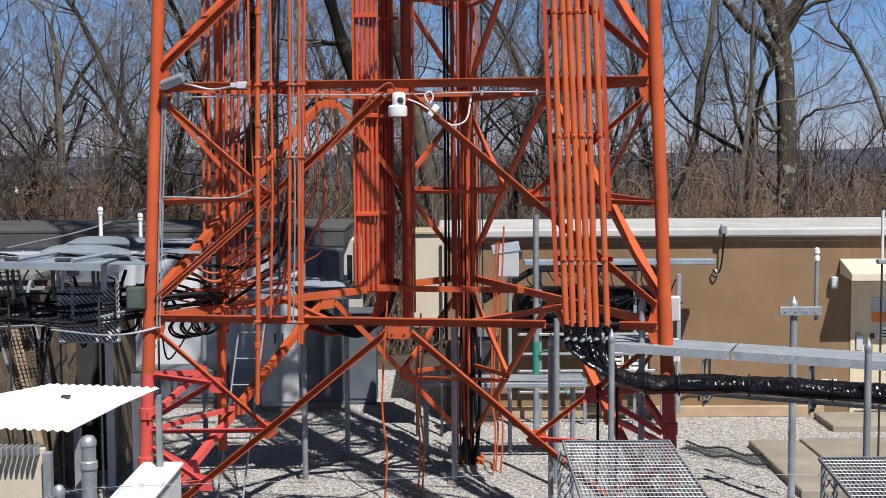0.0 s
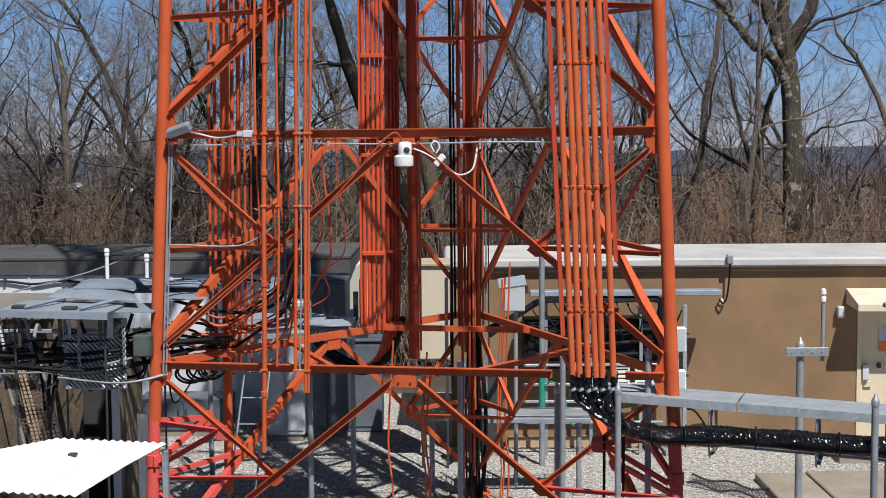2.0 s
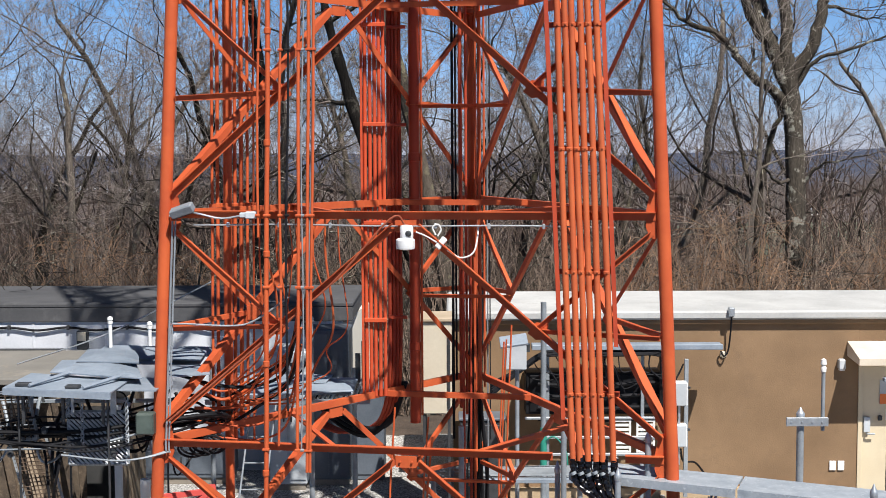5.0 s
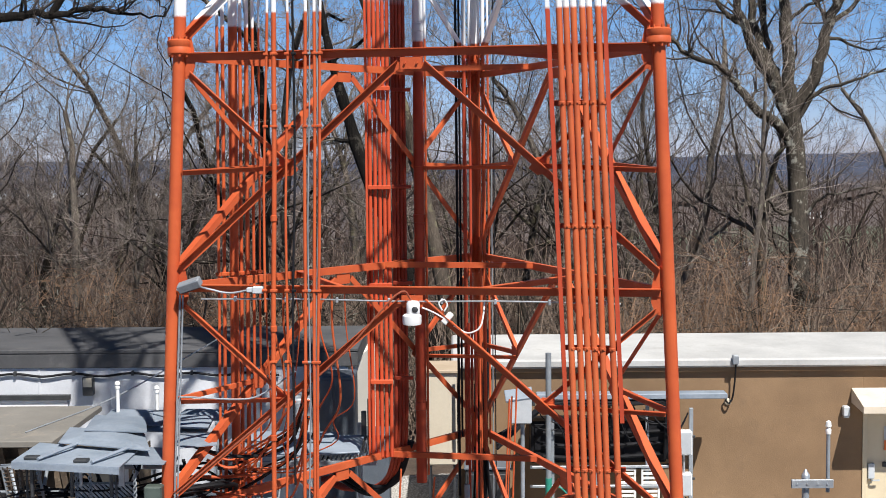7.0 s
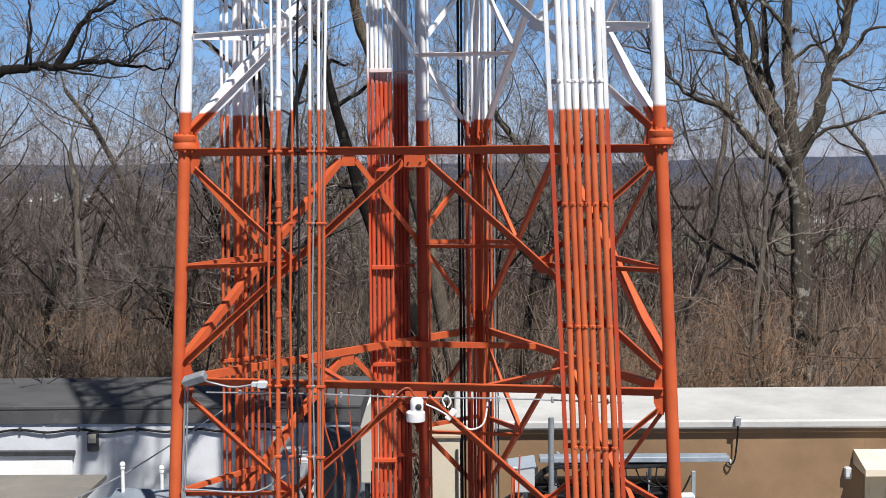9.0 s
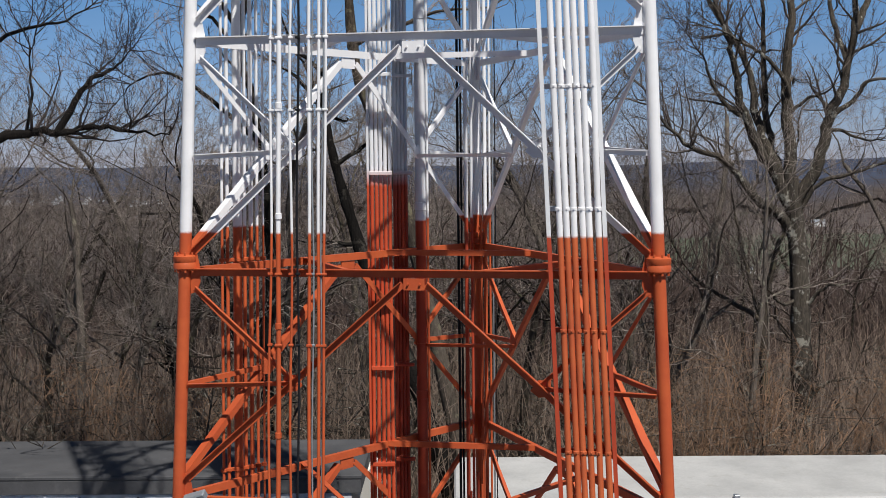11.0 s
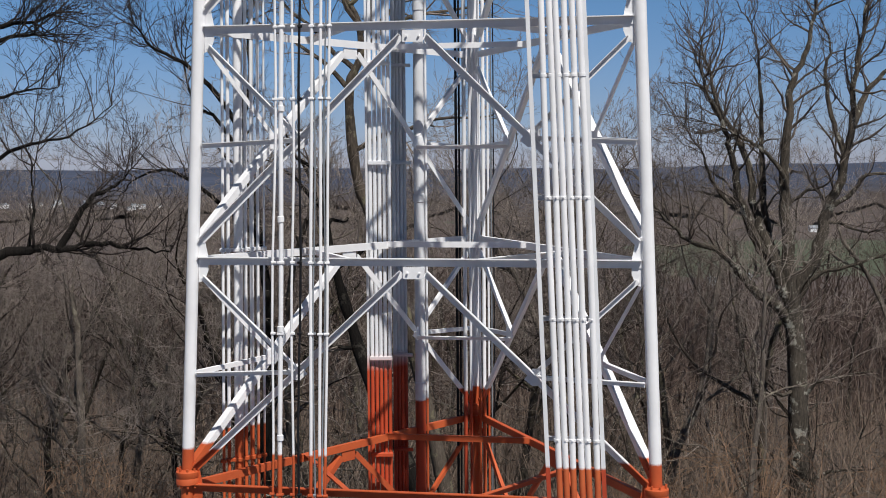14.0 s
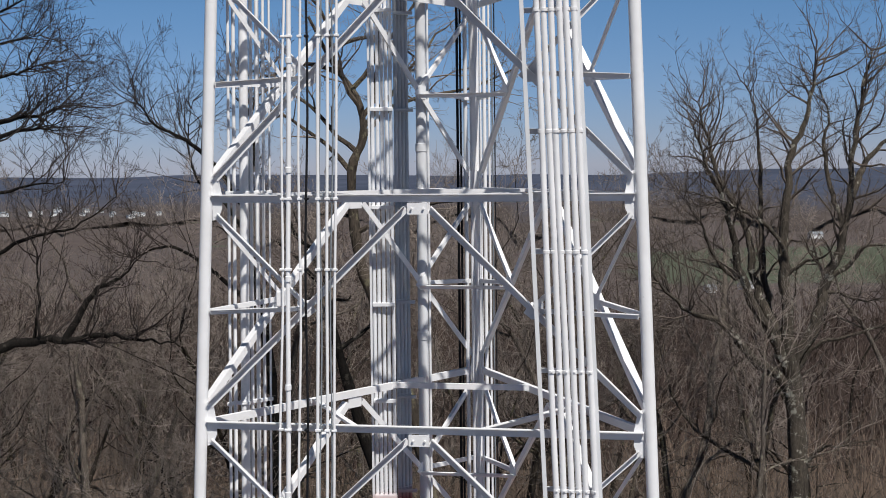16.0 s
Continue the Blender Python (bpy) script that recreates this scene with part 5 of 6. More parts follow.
def mesh_panel(name, corner, u, v, nu, nv, label, group="", bar=0.016, mat=None, parent=None):
    """A welded grating from corner, spanned by u and v."""
    c, u, v = Vector(corner), Vector(u), Vector(v)
    t = thing(name, tuple(c), label, "grating", group)
    up = Vector((0, 0, 1))
    fr = Shape()
    for p, q in ((c, c + u), (c + v, c + u + v), (c, c + v), (c + u, c + u + v)):
        fr.angle(p, q, (q - p).cross(up), 0.03, 0.012, 0.005)
    part("frame", fr, GALV_DULL, t)
    w = u.normalized() * bar * 0.25
    flat = Shape().poly([-w - up * bar, w - up * bar, w + up * 0.004, -w + up * 0.004], v).mesh("bar", mat or GALV_BAR)
    for i in range(1, nu):
        o = new("bar", flat)
        o.parent = t
        o.location = u * (i / nu)
    rod = Shape().tube([(0, 0, 0), tuple(u)], bar * 0.28, 5).mesh("rod", mat or GALV_BAR)
    for i in range(1, nv):
        o = new("rod", rod)
        o.parent = t
        o.location = v * (i / nv) + up * 0.008
    return t


def build_right_bridge():
    post("bridge_post", 1.52, 11.75, 2.48, 0.028, "galvanised bridge post with a domed cap")
    post("bridge_post", 1.87, 12.25, 2.72, 0.03, "galvanised bridge post with a domed cap")
    post("bridge_post", 3.68, 11.22, 2.46, 0.031, "galvanised bridge post with a domed cap")
    post("bridge_post", 1.05, 12.75, 2.3, 0.027, "galvanised bridge post below the tray")
    a, d = Vector((1.12, 12.35, 2.36)), (Vector((5.6, 10.72, 2.26)) - Vector((1.12, 12.35, 2.36)))
    side = Vector((d.y, -d.x, 0)).normalized() * -1
    tray = thing("cable_tray_cover", tuple(a), "galvanised channel cover of the cable bridge", "cable tray")
    wid = 0.52
    up = Vector((0, 0, 1))
    for n in range(3):
        p, q = a + d * (n / 3) + d * 0.002, a + d * ((n + 1) / 3) - d * 0.002
        prof = [(0.0, -0.08), (0.0, 0.0), (wid, 0.0), (wid, -0.08), (wid - 0.006, -0.08), (wid - 0.006, -0.006), (0.006, -0.006), (0.006, -0.08)]
        part("cover", Shape().grid([[tuple(e + side * w + up * h) for w, h in prof] for e in (p, q)]), GALV_TRAY, tray)
    for n in range(5):
        p = a + d * (0.08 + 0.2 * n) + side * 0.03 - up * 0.1
        for w in (0.0, wid - 0.06):
            part("hanger", Shape().tube([p + side * w, p + side * w - up * 0.42], 0.009, 7), GALV, tray, smooth=True)
        part("cross_bar", Shape().angle(p - up * 0.42, p - up * 0.42 + side * (wid - 0.06), d, 0.04, 0.04, 0.005), GALV_DULL, tray)
        q = p - up * 0.2 + side * 0.24
        part("strap", Shape().tube([q + (side * math.cos(t) + up * math.sin(t)) * 0.185 for t in np.linspace(0, 6.2, 18)], 0.012, 6), GALV_DULL, tray, smooth=True)
    u = d.normalized() * 2.6
    mesh_panel("bridge_grating", (1.7, 12.55, 1.86), u, side * 0.45, 40, 6, "galvanised grating below the cables", "bridge gratings", 0.02, GALV)
    mesh_panel("platform_grating", (0.93, 8.6, 1.76), (0.88, 0, 0), (0.04, 2.05, 0), 30, 20, "galvanised bar grating deck", "bridge gratings")
    mesh_panel("platform_grating", (2.75, 8.3, 1.76), (1.4, 0, 0), (0.16, 1.72, 0), 44, 17, "galvanised bar grating deck", "bridge gratings")
    for x, y, g in ((0.99, 10.55, 1.72), (1.84, 10.55, 1.72), (2.98, 9.95, 1.72)):
        p = thing("grating_leg", (x, y, 0), "latticed galvanised leg below a grating", "post", "grating legs")
        for dx in (-0.05, 0.05):
            part("chord", Shape().box((x + dx - 0.015, y - 0.015, -0.1), (x + dx + 0.015, y + 0.015, g), 0.003), GALV_DULL, p)
        z = Shape()
        for i in range(12):
            zz = 0.1 + 0.13 * i
            z.tube([(x - 0.045, y, zz), (x + 0.045, y, zz + 0.13)], 0.008, 5)
            z.tube([(x + 0.045, y + 0.01, zz), (x - 0.045, y + 0.01, zz + 0.13)], 0.008, 5)
        part("lacing", z, GALV_DULL, p)
    # taller pole with a side arm and a vent
    p = post("camera_pole", 4.02, 14.9, 2.4, 0.042, "galvanised pole with a bracket arm", True, "")
    arm = part("arm", Shape().box((3.84, 14.82, 2.26), (4.32, 14.85, 2.36), 0.004), GALV, p)
    for x in (3.9, 4.02, 4.14, 4.25):
        part("bolt", Shape().tube([(x, 14.81, 2.31), (x, 14.87, 2.31)], 0.012, 6), GALV, arm)
    part("mast", Shape().tube([(4.27, 14.88, 2.2), (4.27, 14.88, 2.92)], 0.022, 10), GALV_DULL, p, smooth=True)
    part("vent_head", Shape().lathe((4.27, 14.88, 2.88), [(0.03, 0), (0.034, 0.05), (0.02, 0.07), (0.036, 0.09), (0.03, 0.14), (0.004, 0.16)], 12), PVC, p, smooth=True)
    w = thing("whip_antenna", (4.72, 14.0, 0), "white antenna tube clamped to a dark mast", "antenna")
    part("mast", Shape().tube([(4.73, 14.03, -0.1), (4.73, 14.03, 3.02)], 0.012, 8), DARK, w, smooth=True)
    part("tube", Shape().tube([(4.72, 14.0, 2.96), (4.72, 14.0, 3.50)], 0.017, 10), PVC, w, smooth=True)
    part("cap", Shape().tube([(4.72, 14.0, 3.50), (4.72, 14.0, 3.535)], 0.014, 10), DARK, w, smooth=True)
    part("clamp", Shape().box((4.67, 13.97, 2.92), (4.77, 14.05, 2.97), 0.008), GALV_DULL, w)


build_right_bridge()


def build_rear_frames():
    """Racks, boxes and trays between the rear leg and the brown building."""
    t = thing("cable_tray", (2.5, 19.4, 0), "horizontal galvanised tray on the building's cable entry", "cable tray")
    part("channel", Shape().box((1.2, 19.35, 2.44), (4.05, 19.62, 2.52), 0.008), GALV_PLATE, t)
    for x in (1.5, 2.4, 3.3):
        part("bracket", Shape().box((x, 19.6, 2.36), (x + 0.05, 20.12, 2.44), 0.004), GALV_DULL, t)
    for x in (3.2, 3.26):
        part("clip", Shape().box((x - 0.03, 19.36, 2.52), (x + 0.01, 19.44, 2.6), 0.01), DARK, t)
    rng = random.Random(3)
    for i in range(7):
        z = 2.36 + 0.02 * (i % 4)
        pts = [(0.55, 17.6 + 0.1 * i, z - 0.25), (1.0, 18.7, z - 0.12), (1.4, 19.3, z), (2.0, 19.36 + 0.02 * i, z + rng.uniform(-0.02, 0.02)), (2.6, 19.36 + 0.02 * i, z + rng.uniform(-0.02, 0.02)), (3.05, 19.4, z), (3.14 + 0.02 * (i % 3), 19.44, z - 0.14), (3.14 + 0.03 * (i % 3), 19.5, 1.5)]
        solid("coaxial_cable", Shape().tube(curve(pts, 6), rng.choice((0.016, 0.02, 0.026)), 8), BLACK, "black cable bundled below the tray", "cable", "cables at the building entry", smooth=True)
    for i in range(13):
        x, z = 1.05 + 0.16 * i, 2.38 - 0.05 * (i % 3)
        w = lambda k: rng.uniform(-k, k)
        pts = [(x, 19.42, z), (x + 0.1 + w(0.1), 19.36, z - 0.22 + w(0.1)), (x + 0.3 + w(0.15), 19.38, z - 0.32 + w(0.12)), (x + 0.45 + w(0.2), 19.4, z - 0.2 + w(0.15)), (x + 0.5 + w(0.2), 19.46, z - 0.55)]
        solid("coaxial_cable", Shape().tube(curve(pts, 6), rng.choice((0.007, 0.009, 0.012)), 7), BLACK, "thin black cable looping before the wall", "cable", "cables at the building entry", smooth=True)
    # black box with doors stands in for the rack's shadowed open inside
    enc = thing("recess_box", (2.15, 19.8, 1.4), "long black box filling the rack's shadowed recess", "cabinet")
    part("shell", Shape().box((1.12, 19.62, 1.42), (3.18, 20.08, 2.06), 0.012), BLACK, enc)
    for x in (1.18, 1.86, 2.54):
        part("door", Shape().box((x, 19.6, 1.46), (x + 0.6, 19.618, 2.02), 0.006), BLACK, enc)
    for x in (2.42, 2.78):
        v = thing("air_grille", (x, 19.5, 0.86), "white slatted air grille on the rack", "grille", "rack grilles")
        f = Shape()
        for lo, hi in (((x, 19.46, 0.86), (x + 0.03, 19.5, 1.36)), ((x + 0.25, 19.46, 0.86), (x + 0.28, 19.5, 1.36)), ((x + 0.03, 19.46, 0.86), (x + 0.25, 19.5, 0.89)), ((x + 0.03, 19.46, 1.33), (x + 0.25, 19.5, 1.36))):
            f.box(lo, hi, 0.004)
        part("frame", f, PVC, v)
        for k in range(6):
            part("slat", Shape().box((x + 0.03, 19.47, 0.92 + 0.068 * k), (x + 0.25, 19.485, 0.96 + 0.068 * k), 0.003), PVC, v)
    for z in (1.9, 1.72, 1.54, 1.36):
        solid("coaxial_cable", Shape().tube(curve([(1.3, 19.55, z), (2.0, 19.52, z - 0.03), (2.7, 19.55, z), (3.3, 19.6, z + 0.02)], 5), 0.03, 8), BLACK, "black cable running to the building entry", "cable", "cables at the building entry", smooth=True)
    fr = thing("cable_rack", (2.3, 19.5, 0), "open rack of galvanised rails before the brown wall", "rack")
    for x in (1.42, 2.1, 2.85):
        part("upright", Shape().box((x, 19.5, 0), (x + 0.05, 19.55, 2.5), 0.004), GALV_DULL, fr)
    for z in (0.50, 0.82, 1.08, 1.375):
        part("rail", Shape().box((1.1, 19.44, z), (3.2, 19.49, z + 0.035), 0.004), GALV, fr)
    g = thing("green_conduit", (1.36, 18.9, 0), "green painted conduit standing before the wall", "conduit")
    part("pipe", Shape().tube([(1.34, 18.9, 0.75), (1.34, 18.9, 1.37)], 0.05, 12), GREEN, g, smooth=True)
    part("pole", Shape().tube([(1.34, 18.9, -0.1), (1.34, 18.9, 3.22)], 0.042, 12), GALV_DULL, g, "galvanised pole", True)
    part("loop", Shape().tube(curve([(1.38, 18.85, 1.2), (1.5, 18.8, 1.25), (1.66, 18.8, 1.05), (1.7, 18.8, 0.75), (1.8, 18.8, 0.6)], 6), 0.012, 7), GREEN, g, smooth=True)
    # pale cabinet tilted over the cables
    b = thing("junction_box", (0.95, 17.7, 0), "pale galvanised junction box on a post", "box")
    part("body", Shape().box((0.72, 17.62, 2.44), (1.02, 17.82, 2.80), 0.015), GREY_PAINT, b)
    part("lid", Shape().box((-0.2, -0.13, 0.0), (0.18, 0.13, 0.04), 0.008, pose(0.86, 17.74, 2.81, 24, -8, 0)), GALV_PLATE, b)
    part("hasp", Shape().box((1.02, 17.66, 2.68), (1.07, 17.72, 2.8), 0.008), DARK, b)
    part("post", Shape().tube([(0.9, 17.76, 0), (0.9, 17.76, 2.46)], 0.03, 10), GALV_DULL, b, smooth=True)
    eq = thing("battery_cabinet", (0.45, 19.7, 0), "dark steel battery cabinet before the brown wall", "cabinet")
    part("body", Shape().box((0.12, 19.5, 0.08), (0.8, 20.0, 1.35), 0.02), DARK, eq)
    part("lid", Shape().box((0.1, 19.47, 1.35), (0.82, 20.02, 1.39), 0.01), CABINET, eq)
    part("plinth", Shape().box((0.14, 19.53, 0.0), (0.78, 19.98, 0.08)), CONCRETE, eq)
    for s_ in (0.16, 0.48):
        part("door", Shape().box((s_, 19.48, 0.15), (s_ + 0.28, 19.498, 1.28), 0.006), DARK, eq)
    # low walkway behind the tower
    mesh_panel("walkway_grating", (-0.34, 17.0, 1.09), (2.2, 0.1, 0), (0.0, 0.62, 0), 30, 8, "low galvanised walkway grating", "bridge gratings")
    solid("walkway_plate", Shape().box((0.36, 17.08, 1.112), (1.84, 17.5, 1.128), 0.004), GALV_DULL, "flat galvanised plate lying on the walkway", "plate")
    solid("walkway_plate", Shape().box((0.36, 16.94, 1.05), (1.84, 17.0, 1.11), 0.006), GALV_PLATE, "galvanised edge plate of the low walkway", "plate")
    for x, y, z in ((-0.25, 17.3, 1.07), (1.72, 17.3, 1.07), (-3.36, 18.1, 2.4), (-3.5, 20.5, 2.2), (1.38, 15.9, 2.1), (0.12, 16.1, 2.0), (-1.32, 17.5, 2.5), (-1.76, 16.2, 3.35)):
        post("bridge_post", x, y, z, 0.036, "galvanised bridge post standing in gravel", z > 3)
    # black cables tied to the foot of the rear leg
    for i in range(9):
        q = leg_at("B", 1.5)
        x, y = q.x - 0.10 + 0.028 * i, q.y - 0.10 - 0.02 * (i % 3)
        z0 = 0.02 + 0.05 * (i % 4)
        pts = [(x + 0.06 * math.sin(i * 2.1), y - 0.05, z0), (x + 0.02 * math.sin(i), y, 0.6), (x + 0.03 * math.sin(i * 1.7), y, 1.4), (x - 0.01 * i + 0.03, y, 2.2), (x + 0.03 * math.sin(i * 2.9), y, 2.9 + 0.12 * i)]
        solid("coaxial_cable", Shape().tube(curve(pts, 5), (0.014, 0.02, 0.026)[i % 3], 8), BLACK, "black cable tied to the foot of the rear leg", "cable", "rear leg foot cables", smooth=True)
    # thin painted cable drops in the middle of the tower
    for x, y, z1 in ((-0.72, 15.3, 2.4), (-0.33, 15.7, 2.2), (-0.28, 15.5, 2.0), (0.72, 16.6, 3.2), (0.62, 16.5, 3.0), (0.66, 16.7, 3.0)):
        solid("ground_wire", Shape().tube(curve([(x + 0.05, y, z1), (x - 0.02, y, 1.2), (x + 0.03, y, 0.6), (x, y, 0.0)], 4), 0.012, 7), PAINT, "thin orange ground wire dropping to the gravel", "wire", "ground wires", smooth=True)
    for x, y in ((1.45, 12.6), (1.62, 12.5)):
        solid("ground_wire", Shape().tube(curve([(x, y - 0.4, 1.95), (x + 0.02, y - 0.2, 1.2), (x, y, 0.0)], 5), 0.014, 7), BLACK, "thin black ground wire dropping to the gravel", "wire", "ground wires", smooth=True)


build_rear_frames()


def build_left_bridge():
    """Plates, gratings and cables of the bridge beside the long building."""
    rng = random.Random(12)
    t = thing("cable_bridge", (-4.0, 14.6, 0), "galvanised cable bridge roofed with loose steel plates", "cable bridge")
    for x, y in ((-4.38, 13.05), (-3.42, 12.85), (-4.3, 14.5), (-3.2, 14.5)):
        part("post", Shape().tube([(x, y, -0.1), (x, y, 3.08)], 0.012, 10), DARK, t, smooth=True)
    # roof plates: outline, height, bulge
    for quad, z, bulge in (([(-4.47, 12.86), (-3.32, 12.58), (-3.31, 13.3), (-4.46, 13.72)], 3.1, 0.0),
                           ([(-4.19, 13.5), (-3.13, 13.1), (-3.42, 14.03), (-4.29, 14.25)], 3.15, 0.05),
                           ([(-4.0, 13.8), (-3.3, 13.68), (-3.5, 14.5), (-4.1, 14.6)], 3.215, 0.04),
                           ([(-3.42, 12.86), (-2.93, 12.82), (-2.95, 13.5), (-3.4, 13.62)], 3.075, 0.0),
                           ([(-4.02, 14.42), (-3.3, 14.28), (-3.34, 15.14), (-4.08, 15.24)], 3.155, 0.05),
                           ([(-3.46, 14.16), (-2.74, 14.06), (-2.8, 14.86), (-3.52, 14.98)], 3.125, 0.02),
                           ([(-3.3, 14.92), (-2.66, 14.82), (-2.68, 15.4), (-3.26, 15.5)], 3.10, 0.04),
                           ([(-3.12, 13.9), (-2.86, 13.25), (-2.5, 13.4), (-2.62, 14.0)], 3.14, 0.02),
                           ([(-3.2, 14.0), (-2.7, 13.95), (-2.75, 14.6), (-3.25, 14.7)], 3.2, 0.02)):
        mid = Vector((sum(p[0] for p in quad) / 4, sum(p[1] for p in quad) / 4, 0))
        rings = []
        for f, dz in ((1.0, -0.012), (1.0, 0.0), (0.82, bulge * 0.35), (0.55, bulge * 0.85), (0.2, bulge)):
            edge = [lerp((*quad[k], 0), (*quad[(k + 1) % 4], 0), e / 4) for k in range(4) for e in range(4)]
            rings.append([tuple(mid + (p - mid) * f + Vector((0, 0, z + dz))) for p in edge])
        part("plate", Shape().grid(rings), GALV_PLATE, t)
    lip = Shape().grid([[(-4.47, 12.855, 3.028), (-4.47, 12.855, 3.092), (-4.468, 12.87, 3.092), (-4.468, 12.87, 3.028)], [(-3.32, 12.575, 3.028), (-3.32, 12.575, 3.092), (-3.318, 12.59, 3.092), (-3.318, 12.59, 3.028)]])
    part("front_beam", lip, GALV_PLATE, t)
    part("edge_strip", Shape().tube([(-4.2, 12.85, 3.125), (-3.9, 13.6, 3.16)], 0.02, 4), GALV_PLATE, t)
    part("edge_strip", Shape().tube([(-3.62, 12.7, 3.125), (-3.32, 13.35, 3.16)], 0.02, 4), GALV_PLATE, t)
    part("stone_weight", Shape().box((-4.36, 12.9, 3.104), (-4.22, 13.0, 3.135), 0.006), DARK, t)
    part("stone_weight", Shape().box((-3.82, 12.76, 3.104), (-3.68, 12.86, 3.135), 0.006), DARK, t)
    for i in range(3):
        x = -4.3 + 0.4 * i
        part("strut", Shape().box((x, 12.9, 2.72), (x + 0.03, 12.93, 3.09), 0.003), DARK, t)
    part("shelf_rail", Shape().tube([(-6.3, 13.3, 2.32), (-4.1, 13.05, 2.44), (-3.9, 13.0, 2.42)], 0.010, 8), GALV_DULL, t, smooth=True)
    part("shelf_rail", Shape().tube([(-3.9, 12.95, 2.42), (-3.1, 13.1, 2.6)], 0.013, 8), GALV_DULL, t, smooth=True)
    for z in (2.38, 2.66):
        part("shelf_rail", Shape().box((-6.3, 14.3, z), (-2.95, 14.35, z + 0.04), 0.004), GALV_DULL, t)
    for i in range(13):
        y = 12.90 + 0.05 * i
        z = 2.45 + 0.05 * (i % 5) + 0.04 * rng.random()
        w = lambda: rng.uniform(-0.06, 0.06)
        pts = [(-6.6, y, z + w())] + [(-6.0 + 0.6 * n, y + w(), z + w() + 0.06 * math.sin(n + i)) for n in range(5)] + [(-2.9 + 0.15 * (i % 4), y + 0.35 + 0.02 * i, z + 0.1 + w()), (-2.45, 14.1 + 0.03 * i, 2.3 + 0.35 * rng.random())]
        solid("coaxial_cable", Shape().tube(curve(pts, 5), rng.choice((0.011, 0.015, 0.022)), 8), BLACK, "black cable on the bridge shelf", "cable", "bridge shelf cables", smooth=True)
    for i in range(22):
        x, y = rng.uniform(-5.6, -2.9), rng.uniform(13.0, 14.2)
        z = rng.uniform(2.3, 2.95)
        dx = rng.uniform(-0.35, 0.35)
        solid("coaxial_cable", Shape().tube(curve([(x, y, z), (x + dx * 0.4, y - 0.1, z - rng.uniform(0.2, 0.5)), (x + dx, y, z - rng.uniform(0.3, 0.75)), (x + dx * 1.6, y + 0.2, z - rng.uniform(0.0, 0.4)), (x + dx * 2, y + 0.3, z - 0.1)], 6), rng.choice((0.010, 0.014, 0.02)), 7), (BLACK, BLACK, GALV_DULL)[i % 3], "loose cable looping below the bridge plates", "cable", "loose bridge cables", smooth=True)
    for i in range(4):
        x, y, z = -5.0 + 0.55 * i, 13.25 + 0.2 * (i % 2), 2.45 + 0.1 * (i % 3)
        ring = [(x + (0.17 + 0.01 * math.sin(9 * a)) * math.cos(a), y + 0.03 * a / 6, z + 0.15 * math.sin(a)) for a in np.linspace(0, 18.8, 50)]
        solid("cable_coil", Shape().tube(ring, 0.014, 7), BLACK, "coil of black cable tied on the bridge", "cable coil", "cable coils", smooth=True)
    for i in range(7):
        x = -5.2 + 0.35 * i
        part("connector", Shape().lathe((0, 0, 0), [(0.03, 0), (0.034, 0.05), (0.028, 0.06), (0.034, 0.08), (0.02, 0.13)], 10), DARK, t).data.transform(pose(x, 13.12, 2.62 - 0.12 * (i % 3), 90, 0, 20))
    for x, y, h, zb in ((-3.92, 14.9, 3.52, 3.02), (-3.5, 15.05, 3.44, 3.02)):
        v = thing("vent_pipe", (x, y, zb), "white vent pipe with a mushroom head", "vent pipe", "white vent pipes")
        part("pipe", Shape().tube([(x, y, zb), (x, y, h - 0.04)], 0.022, 10), PVC, v, smooth=True)
        part("head", Shape().lathe((x, y, h - 0.06), [(0.024, 0), (0.03, 0.005), (0.03, 0.03), (0.02, 0.035), (0.034, 0.05), (0.03, 0.075), (0.012, 0.09)], 12), PVC, v, smooth=True)
    mesh_panel("bridge_grating", (-4.66, 13.1, 3.0), (0.36, 0, 0.02), (0.05, 0.12, -0.52), 6, 11, "rusted open mesh panel over the cables", "bridge gratings", 0.022, RUST)
    mesh_panel("bridge_grating", (-5.1, 14.7, 2.3), (0.42, 0.02, 0.04), (0.26, 0.12, -1.25), 9, 26, "rusted open mesh panel leaning on the boards", "bridge gratings", 0.022, RUST)
    # behind the cables: pale slats on a dark sheet for a grating's striped shadow
    ex = thing("shadow_stripe_panel", (-3.6, 13.12, 2.26), "pale slats on a dark sheet, built for striped shadow behind black cables", "panel")
    xa, xb, za, zb = -3.90, -3.30, 2.26, 2.80
    n = int((xb + zb - xa - za) / 0.05)
    for i in range(1, n):
        c = xa + za + 0.05 * i
        p, q = max(xa, c - zb), min(xb, c - za)
        part("slat", Shape().tube([(p, 13.12, c - p), (q, 13.12, c - q)], 0.0115, 4), GALV_PALE, ex)
    for p, q in (((xa, za), (xb, za)), ((xa, zb), (xb, zb)), ((xa, za), (xa, zb)), ((xb, za), (xb, zb))):
        part("frame", Shape().tube([(p[0], 13.13, p[1]), (q[0], 13.13, q[1])], 0.018, 4), GALV_DULL, ex)
    part("backing", Shape().box((xa, 13.18, za), (xb, 13.19, zb), 0.002), INK_AND_SHADE, ex, "dark sheet that shows as the shadow stripes")
    part("hanger", Shape().box((-3.46, 13.09, 2.78), (-3.40, 13.11, 3.1), 0.003), GALV_PALE, ex)
    part("hanger", Shape().box((-3.86, 13.09, 2.78), (-3.83, 13.11, 3.1), 0.003), GALV_PALE, ex)
